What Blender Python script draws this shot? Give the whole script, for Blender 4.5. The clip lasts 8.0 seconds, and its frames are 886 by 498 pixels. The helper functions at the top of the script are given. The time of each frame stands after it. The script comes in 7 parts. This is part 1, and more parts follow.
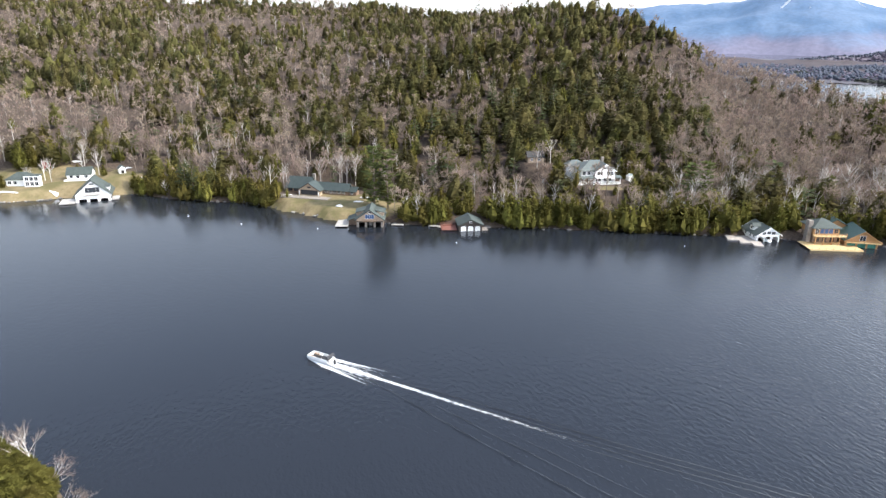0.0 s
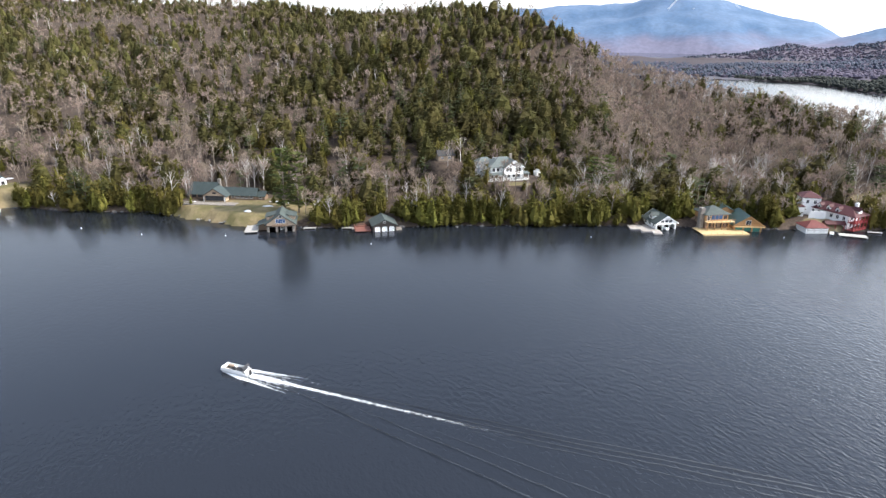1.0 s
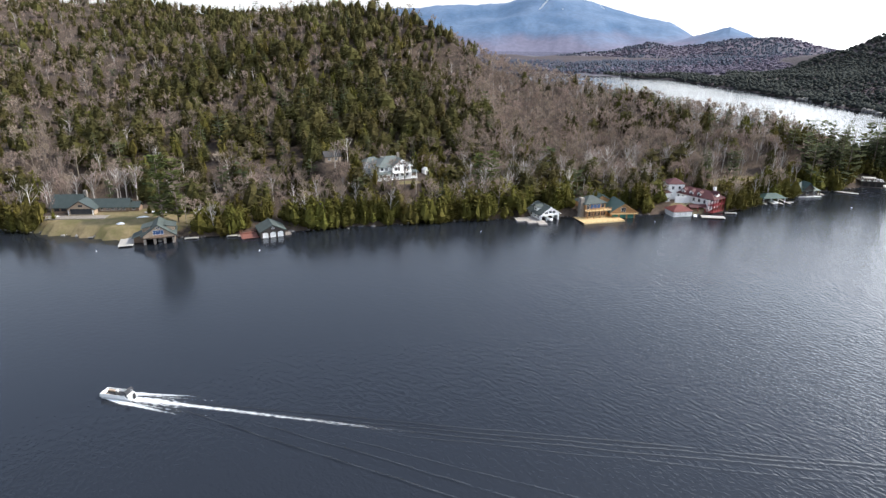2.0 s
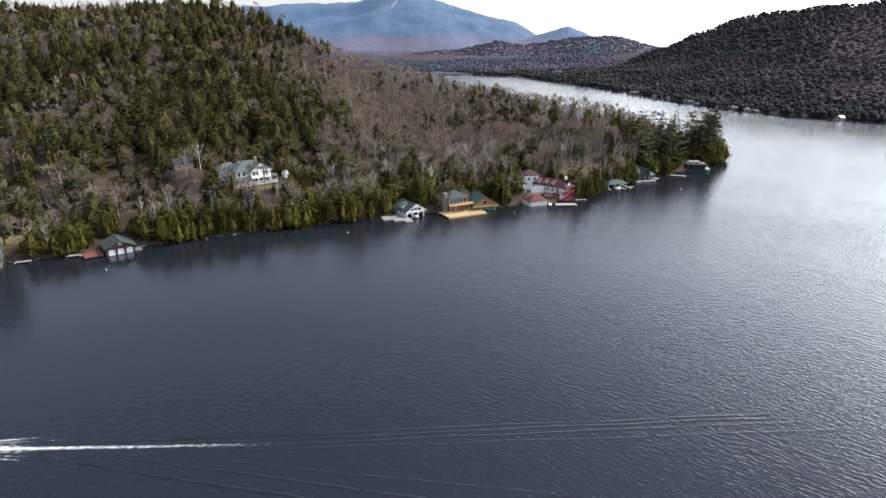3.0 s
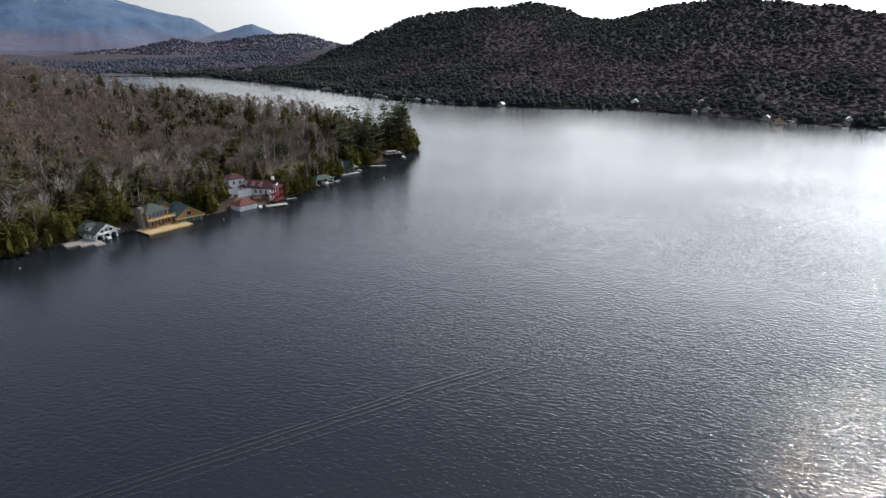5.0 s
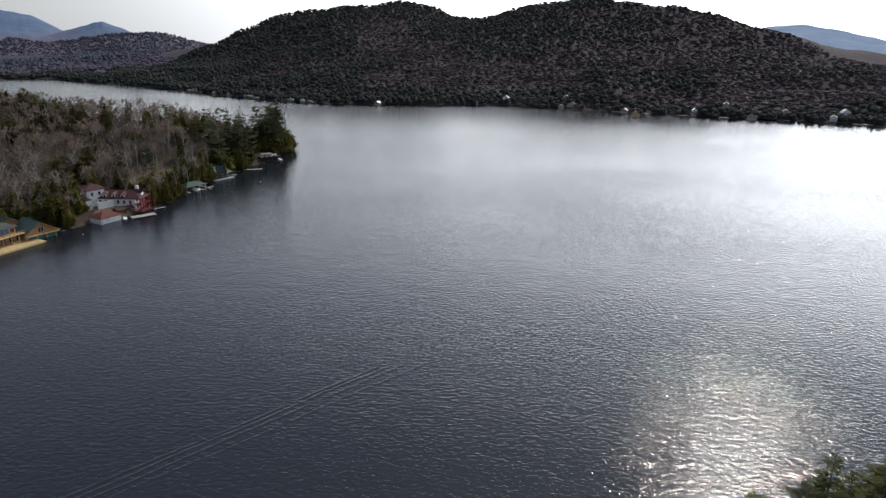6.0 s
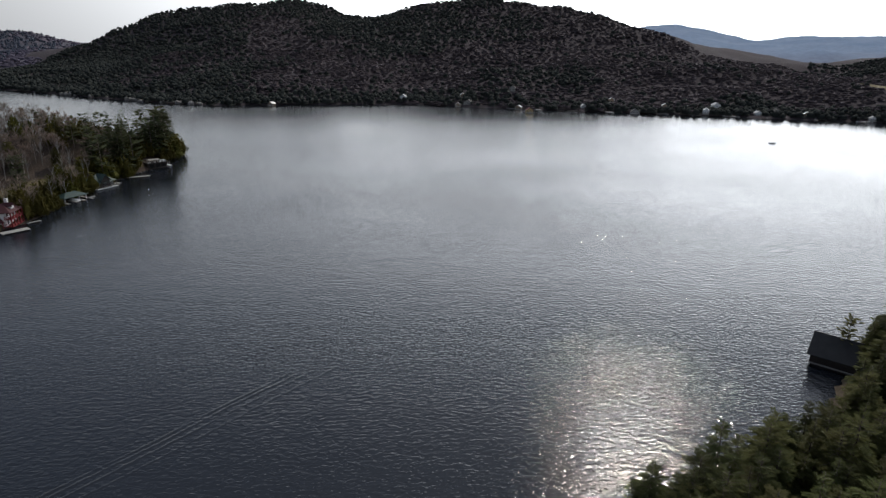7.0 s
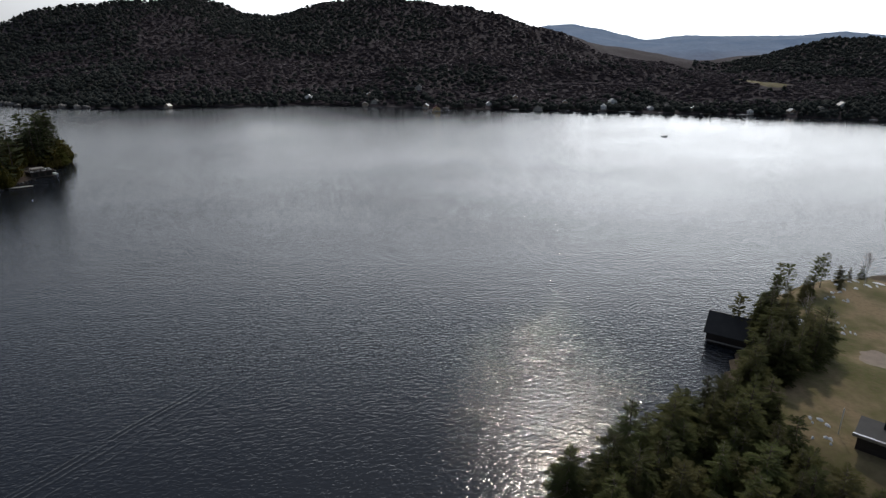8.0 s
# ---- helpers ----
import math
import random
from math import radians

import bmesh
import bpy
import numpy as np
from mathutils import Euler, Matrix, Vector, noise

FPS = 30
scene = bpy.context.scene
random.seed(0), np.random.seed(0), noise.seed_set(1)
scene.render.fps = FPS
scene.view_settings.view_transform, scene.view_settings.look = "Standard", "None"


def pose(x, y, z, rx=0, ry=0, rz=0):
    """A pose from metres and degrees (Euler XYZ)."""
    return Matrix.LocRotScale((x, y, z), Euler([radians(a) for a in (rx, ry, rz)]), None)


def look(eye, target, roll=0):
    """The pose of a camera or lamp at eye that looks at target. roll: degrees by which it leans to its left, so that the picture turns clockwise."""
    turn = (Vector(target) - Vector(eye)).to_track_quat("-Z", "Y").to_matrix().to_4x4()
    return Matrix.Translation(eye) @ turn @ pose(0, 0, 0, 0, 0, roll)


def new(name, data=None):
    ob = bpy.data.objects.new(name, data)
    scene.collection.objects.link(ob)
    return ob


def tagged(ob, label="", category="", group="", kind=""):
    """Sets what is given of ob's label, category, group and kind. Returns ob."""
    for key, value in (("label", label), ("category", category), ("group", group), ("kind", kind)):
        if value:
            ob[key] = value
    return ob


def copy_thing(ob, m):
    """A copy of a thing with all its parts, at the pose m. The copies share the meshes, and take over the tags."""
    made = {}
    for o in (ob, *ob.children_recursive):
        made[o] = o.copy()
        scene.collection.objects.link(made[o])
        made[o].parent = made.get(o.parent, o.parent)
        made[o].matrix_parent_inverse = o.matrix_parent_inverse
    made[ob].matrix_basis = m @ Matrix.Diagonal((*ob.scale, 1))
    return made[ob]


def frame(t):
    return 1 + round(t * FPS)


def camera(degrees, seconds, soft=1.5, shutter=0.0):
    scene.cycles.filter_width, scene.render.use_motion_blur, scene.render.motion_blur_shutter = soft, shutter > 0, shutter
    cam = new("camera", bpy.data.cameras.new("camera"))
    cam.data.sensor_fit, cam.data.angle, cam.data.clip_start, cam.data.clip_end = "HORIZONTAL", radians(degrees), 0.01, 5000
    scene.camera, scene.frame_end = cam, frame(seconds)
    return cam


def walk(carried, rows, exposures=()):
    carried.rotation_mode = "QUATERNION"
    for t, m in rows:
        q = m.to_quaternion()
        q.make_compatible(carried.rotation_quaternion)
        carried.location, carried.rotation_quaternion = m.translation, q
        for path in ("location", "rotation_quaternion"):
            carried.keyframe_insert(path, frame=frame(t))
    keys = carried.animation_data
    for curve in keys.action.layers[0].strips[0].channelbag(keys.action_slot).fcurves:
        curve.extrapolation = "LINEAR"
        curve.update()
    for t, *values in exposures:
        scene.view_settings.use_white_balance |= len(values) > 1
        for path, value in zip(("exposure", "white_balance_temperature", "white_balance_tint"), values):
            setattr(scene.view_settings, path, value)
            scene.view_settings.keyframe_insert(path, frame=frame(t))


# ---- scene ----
cam = camera(70.9, 8.0, soft=1.4)
EYE_Z = 75.0
# seconds, yaw, pitch, roll of a hovering camera that turns on the spot
TURN = [
    (0.0, 0.00, -18.99, 0.54), (0.5, -4.06, -18.96, 0.53), (1.0, -8.25, -18.95, 0.54),
    (2.5, -24.77, -18.91, 0.44), (3.0, -31.37, -18.90, 0.40), (3.5, -38.16, -18.88, 0.38),
    (4.0, -44.84, -18.88, 0.38), (4.5, -51.62, -18.87, 0.41), (5.0, -58.30, -18.89, 0.46),
    (6.5, -74.17, -18.91, 0.48), (7.0, -78.64, -18.92, 0.50), (7.5, -82.92, -18.94, 0.56),
    (8.0, -87.00, -18.93, 0.55),
]
PATH = []
for sec, yaw, pitch, roll in TURN:
    PATH.append((sec, pose(0, 0, EYE_Z, 0, 0, yaw) @ pose(0, 0, 0, 90 + pitch, 0, 0) @ pose(0, 0, 0, 0, 0, roll)))
walk(cam, PATH, exposures=[(0.0, 1.52), (1.0, 1.40), (2.5, 0.90), (4.0, 0.40), (5.0, 0.05), (6.5, -0.44), (8.0, -0.98)])

# ---- world and sun ----
SUN_AZ, SUN_EL = 102.0, 43.0
world = bpy.data.worlds.new("sky")
scene.world = world
world.use_nodes = True
wn, wl = world.node_tree.nodes, world.node_tree.links
wn.clear()
w_out = wn.new("ShaderNodeOutputWorld")
w_bg = wn.new("ShaderNodeBackground")
w_bg.inputs["Strength"].default_value = 0.10
w_sky = wn.new("ShaderNodeTexSky")
w_sky.sky_type = "NISHITA"
w_sky.sun_disc = False
w_sky.sun_elevation, w_sky.sun_rotation = radians(SUN_EL), radians(SUN_AZ)
w_sky.altitude, w_sky.air_density, w_sky.dust_density, w_sky.ozone_density = 600, 1.0, 0.25, 1.5
w_co = wn.new("ShaderNodeTexCoord")
w_sep = wn.new("ShaderNodeSeparateXYZ")
wl.new(w_co.outputs["Generated"], w_sep.inputs[0])
w_noise = wn.new("ShaderNodeTexNoise")
w_noise.inputs["Scale"].default_value, w_noise.inputs["Detail"].default_value = 2.2, 5
w_map = wn.new("ShaderNodeMapping")
w_map.inputs["Scale"].default_value = (1, 1, 2.5)
wl.new(w_co.outputs["Generated"], w_map.inputs[0])
wl.new(w_map.outputs[0], w_noise.inputs["Vector"])
# a bright veil of thin cloud, thickest low in the sky
w_low = wn.new("ShaderNodeMapRange")
w_low.inputs[1].default_value, w_low.inputs[2].default_value = 0.02, 0.46
w_low.inputs[3].default_value, w_low.inputs[4].default_value = 1.0, 0.01
wl.new(w_sep.outputs[2], w_low.inputs[0])
w_cl = wn.new("ShaderNodeMapRange")
w_cl.inputs[1].default_value, w_cl.inputs[2].default_value = 0.35, 0.68
w_cl.inputs[3].default_value, w_cl.inputs[4].default_value = 0.0, 0.04
wl.new(w_noise.outputs["Fac"], w_cl.inputs[0])
w_add = wn.new("ShaderNodeMath")
w_add.operation, w_add.use_clamp = "ADD", True
wl.new(w_low.outputs[0], w_add.inputs[0])
wl.new(w_cl.outputs[0], w_add.inputs[1])
w_mix = wn.new("ShaderNodeMix")
w_mix.data_type = "RGBA"
# the veil glows round the sun
w_dot = wn.new("ShaderNodeVectorMath")
w_dot.operation = "DOT_PRODUCT"
w_dot.inputs[1].default_value = (math.sin(radians(SUN_AZ)) * math.cos(radians(SUN_EL)), math.cos(radians(SUN_AZ)) * math.cos(radians(SUN_EL)), math.sin(radians(SUN_EL)))
wl.new(w_co.outputs["Generated"], w_dot.inputs[0])
w_pos = wn.new("ShaderNodeMapRange")
w_pos.inputs[1].default_value, w_pos.inputs[2].default_value = -0.35, 1.0
w_pos.inputs[3].default_value, w_pos.inputs[4].default_value = 0.0, 1.0
wl.new(w_dot.outputs["Value"], w_pos.inputs[0])
w_pow = wn.new("ShaderNodeMath")
w_pow.operation, w_pow.inputs[1].default_value = "POWER", 6.5
wl.new(w_pos.outputs[0], w_pow.inputs[0])
w_lum = wn.new("ShaderNodeMath")
w_lum.operation = "MULTIPLY_ADD"
w_lum.inputs[1].default_value, w_lum.inputs[2].default_value = 160.0, 4.2
wl.new(w_pow.outputs[0], w_lum.inputs[0])
w_white = wn.new("ShaderNodeVectorMath")
w_white.operation = "SCALE"
w_white.inputs[0].default_value = (0.95, 0.985, 1.03)
wl.new(w_lum.outputs[0], w_white.inputs["Scale"])
wl.new(w_white.outputs[0], w_mix.inputs[7])
wl.new(w_add.outputs[0], w_mix.inputs[0])
wl.new(w_sky.outputs[0], w_mix.inputs[6])
# a thin even haze over the whole sky, brightest close about the sun
w_ring, w_thin, w_haze, w_sum = (wn.new("ShaderNode" + k) for k in ("Math", "Math", "VectorMath", "VectorMath"))
w_ring.operation, w_ring.inputs[1].default_value = "POWER", 5.0
wl.new(w_pos.outputs[0], w_ring.inputs[0])
w_thin.operation, w_thin.inputs[1].default_value, w_thin.inputs[2].default_value = "MULTIPLY_ADD", 4.2, 1.1
wl.new(w_ring.outputs[0], w_thin.inputs[0])
w_haze.operation, w_haze.inputs[0].default_value = "SCALE", (1.0, 0.985, 0.97)
wl.new(w_thin.outputs[0], w_haze.inputs["Scale"])
wl.new(w_haze.outputs[0], w_sum.inputs[0])
wl.new(w_mix.outputs[2], w_sum.inputs[1])
wl.new(w_sum.outputs[0], w_bg.inputs[0])
wl.new(w_bg.outputs[0], w_out.inputs[0])

sun = new("sun", bpy.data.lights.new("sun", "SUN"))
sun.data.energy, sun.data.angle, sun.data.color = 2.25, radians(2.0), (1.0, 0.92, 0.80)
s_az, s_el = radians(SUN_AZ), radians(SUN_EL)
s_dir = Vector((math.sin(s_az) * math.cos(s_el), math.cos(s_az) * math.cos(s_el), math.sin(s_el)))
sun.matrix_world = look(s_dir * 300, (0, 0, 0))


# ---- materials ----
def node_material(name):
    m = bpy.data.materials.new(name)
    m.use_nodes = True
    n, l = m.node_tree.nodes, m.node_tree.links
    return m, n, l, n["Principled BSDF"]


def surface(name, a, b, rough=0.8, scale=1.0, bump=0.0, fine=12.0, metal=0.0, vary=0.0, stretch=(1, 1, 1), spread=(0.35, 0.65), gloss=0.5, thin=0.0):
    """Two colours mixed by noise at two scales, with relief; vary: difference from piece to piece; thin: share of light that passes through leaves."""
    m, n, l, p = node_material(name)
    co = n.new("ShaderNodeTexCoord")
    mp = n.new("ShaderNodeMapping")
    mp.inputs["Scale"].default_value = stretch
    l.new(co.outputs["Object"], mp.inputs[0])
    big, small = n.new("ShaderNodeTexNoise"), n.new("ShaderNodeTexNoise")
    big.inputs["Scale"].default_value, big.inputs["Detail"].default_value = scale, 4
    small.inputs["Scale"].default_value, small.inputs["Detail"].default_value = scale * fine, 3
    l.new(mp.outputs[0], big.inputs["Vector"])
    l.new(mp.outputs[0], small.inputs["Vector"])
    ad = n.new("ShaderNodeMath")
    ad.operation = "MULTIPLY_ADD"
    ad.inputs[1].default_value = 0.45
    l.new(small.outputs["Fac"], ad.inputs[0])
    sc = n.new("ShaderNodeMath")
    sc.operation, sc.inputs[1].default_value = "MULTIPLY", 0.55
    l.new(big.outputs["Fac"], sc.inputs[0])
    l.new(sc.outputs[0], ad.inputs[2])
    rg = n.new("ShaderNodeMapRange")
    rg.inputs[1].default_value, rg.inputs[2].default_value = spread
    l.new(ad.outputs[0], rg.inputs[0])
    mx = n.new("ShaderNodeMix")
    mx.data_type = "RGBA"
    mx.inputs[6].default_value, mx.inputs[7].default_value = (*a, 1), (*b, 1)
    l.new(rg.outputs[0], mx.inputs[0])
    col = mx.outputs[2]
    if vary:
        oi, at, hs = n.new("ShaderNodeObjectInfo"), n.new("ShaderNodeAttribute"), n.new("ShaderNodeHueSaturation")
        at.attribute_name = "tint"
        sm = n.new("ShaderNodeMath")
        sm.operation = "ADD"
        l.new(oi.outputs["Random"], sm.inputs[0])
        l.new(at.outputs["Fac"], sm.inputs[1])
        fr = n.new("ShaderNodeMath")
        fr.operation = "FRACT"
        l.new(sm.outputs[0], fr.inputs[0])
        v = n.new("ShaderNodeMapRange")
        v.inputs[3].default_value, v.inputs[4].default_value = 1 - vary, 1 + vary
        l.new(fr.outputs[0], v.inputs[0])
        l.new(v.outputs[0], hs.inputs["Value"])
        sh = n.new("ShaderNodeMath")
        sh.operation, sh.inputs[1].default_value = "MULTIPLY", 7.31
        l.new(fr.outputs[0], sh.inputs[0])
        f2 = n.new("ShaderNodeMath")
        f2.operation = "FRACT"
        l.new(sh.outputs[0], f2.inputs[0])
        h = n.new("ShaderNodeMapRange")
        h.inputs[3].default_value, h.inputs[4].default_value = 0.5 - 0.07 * vary, 0.5 + 0.07 * vary
        l.new(f2.outputs[0], h.inputs[0])
        l.new(h.outputs[0], hs.inputs["Hue"])
        l.new(col, hs.inputs["Color"])
        col = hs.outputs[0]
    l.new(col, p.inputs["Base Color"])
    p.inputs["Roughness"].default_value, p.inputs["Metallic"].default_value = rough, metal
    p.inputs["Specular IOR Level"].default_value = gloss
    if thin:
        tr, ms = n.new("ShaderNodeBsdfTranslucent"), n.new("ShaderNodeMixShader")
        l.new(col, tr.inputs["Color"])
        ms.inputs[0].default_value = thin
        l.new(p.outputs[0], ms.inputs[1])
        l.new(tr.outputs[0], ms.inputs[2])
        l.new(ms.outputs[0], n["Material Output"].inputs["Surface"])
    if bump:
        bp = n.new("ShaderNodeBump")
        bp.inputs["Strength"].default_value, bp.inputs["Distance"].default_value = 0.6, bump
        l.new(ad.outputs[0], bp.inputs["Height"])
        l.new(bp.outputs[0], p.inputs["Normal"])
    return m


def water_material():
    m, n, l, p = node_material("lake_water")
    p.inputs["Base Color"].default_value = (0.0140, 0.0170, 0.0228, 1)
    p.inputs["Roughness"].default_value, p.inputs["IOR"].default_value = 0.085, 1.333
    co = n.new("ShaderNodeTexCoord")
    def waves(scale, turn, stretch, detail):
        mp, t = n.new("ShaderNodeMapping"), n.new("ShaderNodeTexNoise")
        mp.vector_type = "TEXTURE"
        mp.inputs["Rotation"].default_value = (0, 0, radians(turn))
        mp.inputs["Scale"].default_value = (1, stretch, 1)
        l.new(co.outputs["Object"], mp.inputs[0])
        t.inputs["Scale"].default_value, t.inputs["Detail"].default_value = scale, detail
        l.new(mp.outputs[0], t.inputs["Vector"])
        return t.outputs["Fac"]
    swell, ripple, chop = waves(0.20, WIND - 8, 3.0, 2), waves(1.15, WIND, 1.9, 2), waves(2.2, WIND + 24, 1.5, 1)
    gust = waves(0.012, WIND, 1.6, 3)
    g = n.new("ShaderNodeMapRange")
    g.inputs[1].default_value, g.inputs[2].default_value = 0.35, 0.65
    g.inputs[3].default_value, g.inputs[4].default_value = 0.75, 1.10
    l.new(gust, g.inputs[0])
    # the open middle of the lake is ruffled; the shores and the far arm lie sheltered
    far, calm, ruff = n.new("ShaderNodeVectorMath"), n.new("ShaderNodeMapRange"), n.new("ShaderNodeMath")
    far.operation, far.inputs[1].default_value = "DISTANCE", (200, -20, 0)
    l.new(co.outputs["Object"], far.inputs[0])
    calm.inputs[1].default_value, calm.inputs[2].default_value, calm.inputs[3].default_value, calm.inputs[4].default_value = 130, 410, 1.0, 0.36
    l.new(far.outputs["Value"], calm.inputs[0])
    ruff.operation = "MULTIPLY"
    l.new(g.outputs[0], ruff.inputs[0])
    l.new(calm.outputs[0], ruff.inputs[1])
    b0, b1, b2 = n.new("ShaderNodeBump"), n.new("ShaderNodeBump"), n.new("ShaderNodeBump")
    b0.inputs["Distance"].default_value = 0.09
    l.new(ruff.outputs[0], b0.inputs["Strength"])
    l.new(swell, b0.inputs["Height"])
    l.new(b0.outputs[0], b1.inputs["Normal"])
    b1.inputs["Distance"].default_value, b2.inputs["Distance"].default_value = 0.17, 0.062
    l.new(ruff.outputs[0], b1.inputs["Strength"])
    l.new(ruff.outputs[0], b2.inputs["Strength"])
    l.new(ripple, b1.inputs["Height"])
    l.new(chop, b2.inputs["Height"])
    l.new(b1.outputs[0], b2.inputs["Normal"])
    l.new(b2.outputs[0], p.inputs["Normal"])
    return m


WIND = 16.0
M_WATER = water_material()
M_BARK = surface("bark", (0.13, 0.105, 0.085), (0.24, 0.20, 0.17), 0.9, 2.0, 0.02, vary=0.25, gloss=0.12)
M_BIRCH = surface("birch_bark", (0.52, 0.49, 0.45), (0.34, 0.31, 0.28), 0.8, 1.5, 0.01, vary=0.15)
M_PALETWIG = surface("birch_twigs", (0.25, 0.205, 0.18), (0.36, 0.305, 0.275), 0.95, 0.3, vary=0.2, gloss=0.12, thin=0.25)
M_TWIG = surface("bare_twigs", (0.205, 0.157, 0.127), (0.300, 0.236, 0.194), 0.95, 0.06, vary=0.22, gloss=0.1, thin=0.3)
M_SPRUCE = surface("spruce_needles", (0.057, 0.053, 0.020), (0.107, 0.095, 0.033), 0.85, 0.05, vary=0.24, gloss=0.1, thin=0.28)
M_CEDAR = surface("cedar_leaves", (0.074, 0.070, 0.017), (0.138, 0.122, 0.030), 0.85, 0.1, vary=0.28, gloss=0.1, thin=0.25)
M_PINE = surface("pine_needles", (0.050, 0.060, 0.029), (0.094, 0.104, 0.046), 0.85, 0.2, vary=0.25, gloss=0.1, thin=0.25)
M_BRIGHTPINE = surface("bright_pine_needles", (0.070, 0.085, 0.026), (0.120, 0.135, 0.044), 0.85, 0.2, vary=0.2, gloss=0.1, thin=0.25)
# distance haze is put into both far tree colours: bluer, greyer than near ones
M_FAR = surface("hazed_far_conifers", (0.032, 0.037, 0.034), (0.052, 0.056, 0.049), 0.9, 0.012, vary=0.2, gloss=0.06)
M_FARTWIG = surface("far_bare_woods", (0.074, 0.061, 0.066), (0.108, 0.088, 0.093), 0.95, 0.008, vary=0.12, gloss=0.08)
# purple-blue air haze is mixed straight into these two tree colours
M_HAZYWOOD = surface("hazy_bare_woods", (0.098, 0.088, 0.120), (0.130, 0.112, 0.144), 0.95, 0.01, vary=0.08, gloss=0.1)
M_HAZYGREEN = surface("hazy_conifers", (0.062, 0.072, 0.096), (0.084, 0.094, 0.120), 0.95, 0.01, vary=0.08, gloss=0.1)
M_ROCK = surface("shore_rock", (0.055, 0.050, 0.046), (0.16, 0.15, 0.14), 0.85, 0.6, 0.08, vary=0.2)
M_PALEROCK = surface("pale_granite", (0.17, 0.16, 0.145), (0.33, 0.31, 0.285), 0.85, 0.6, 0.05, vary=0.2)
M_SNOW = surface("old_snow", (0.82, 0.84, 0.87), (0.70, 0.71, 0.73), 0.7, 0.8, 0.05)


def ground_material(name, bare, grass, straw):
    """Leaf litter that turns to patchy grass where the ground is mown."""
    m, n, l, p = node_material(name)
    co, at = n.new("ShaderNodeTexCoord"), n.new("ShaderNodeAttribute")
    at.attribute_name = "grass"
    def tex(scale, detail):
        t = n.new("ShaderNodeTexNoise")
        t.inputs["Scale"].default_value, t.inputs["Detail"].default_value = scale, detail
        l.new(co.outputs["Object"], t.inputs["Vector"])
        return t.outputs["Fac"]
    def mix(f, a, b, lo=0.4, hi=0.6):
        r, x = n.new("ShaderNodeMapRange"), n.new("ShaderNodeMix")
        r.inputs[1].default_value, r.inputs[2].default_value = lo, hi
        l.new(f, r.inputs[0])
        x.data_type = "RGBA"
        l.new(r.outputs[0], x.inputs[0])
        for k, c in ((6, a), (7, b)):
            if isinstance(c, tuple):
                x.inputs[k].default_value = (*c, 1)
            else:
                l.new(c, x.inputs[k])
        return x.outputs[2]
    fine = tex(0.9, 7)
    earth = mix(fine, tuple(0.65 * c for c in bare), tuple(1.25 * c for c in bare), 0.35, 0.65)
    turf = mix(tex(0.11, 5), grass, straw, 0.38, 0.6)
    turf = mix(fine, turf, tuple(0.6 * c for c in straw), 0.45, 0.85)
    ad = n.new("ShaderNodeMath")
    ad.operation, ad.inputs[1].default_value = "MULTIPLY_ADD", 0.7
    l.new(tex(0.25, 4), ad.inputs[0])
    l.new(at.outputs["Fac"], ad.inputs[2])
    l.new(mix(ad.outputs[0], earth, turf, 0.78, 0.92), p.inputs["Base Color"])
    p.inputs["Roughness"].default_value, p.inputs["Specular IOR Level"].default_value = 0.95, 0.15
    bp = n.new("ShaderNodeBump")
    bp.inputs["Strength"].default_value, bp.inputs["Distance"].default_value = 0.6, 0.25
    l.new(fine, bp.inputs["Height"])
    l.new(bp.outputs[0], p.inputs["Normal"])
    return m


M_GROUND = ground_material("hillside_ground", (0.084, 0.063, 0.049), (0.118, 0.107, 0.047), (0.222, 0.176, 0.100))
M_POINT = ground_material("point_ground", (0.090, 0.070, 0.048), (0.125, 0.122, 0.048), (0.270, 0.205, 0.120))


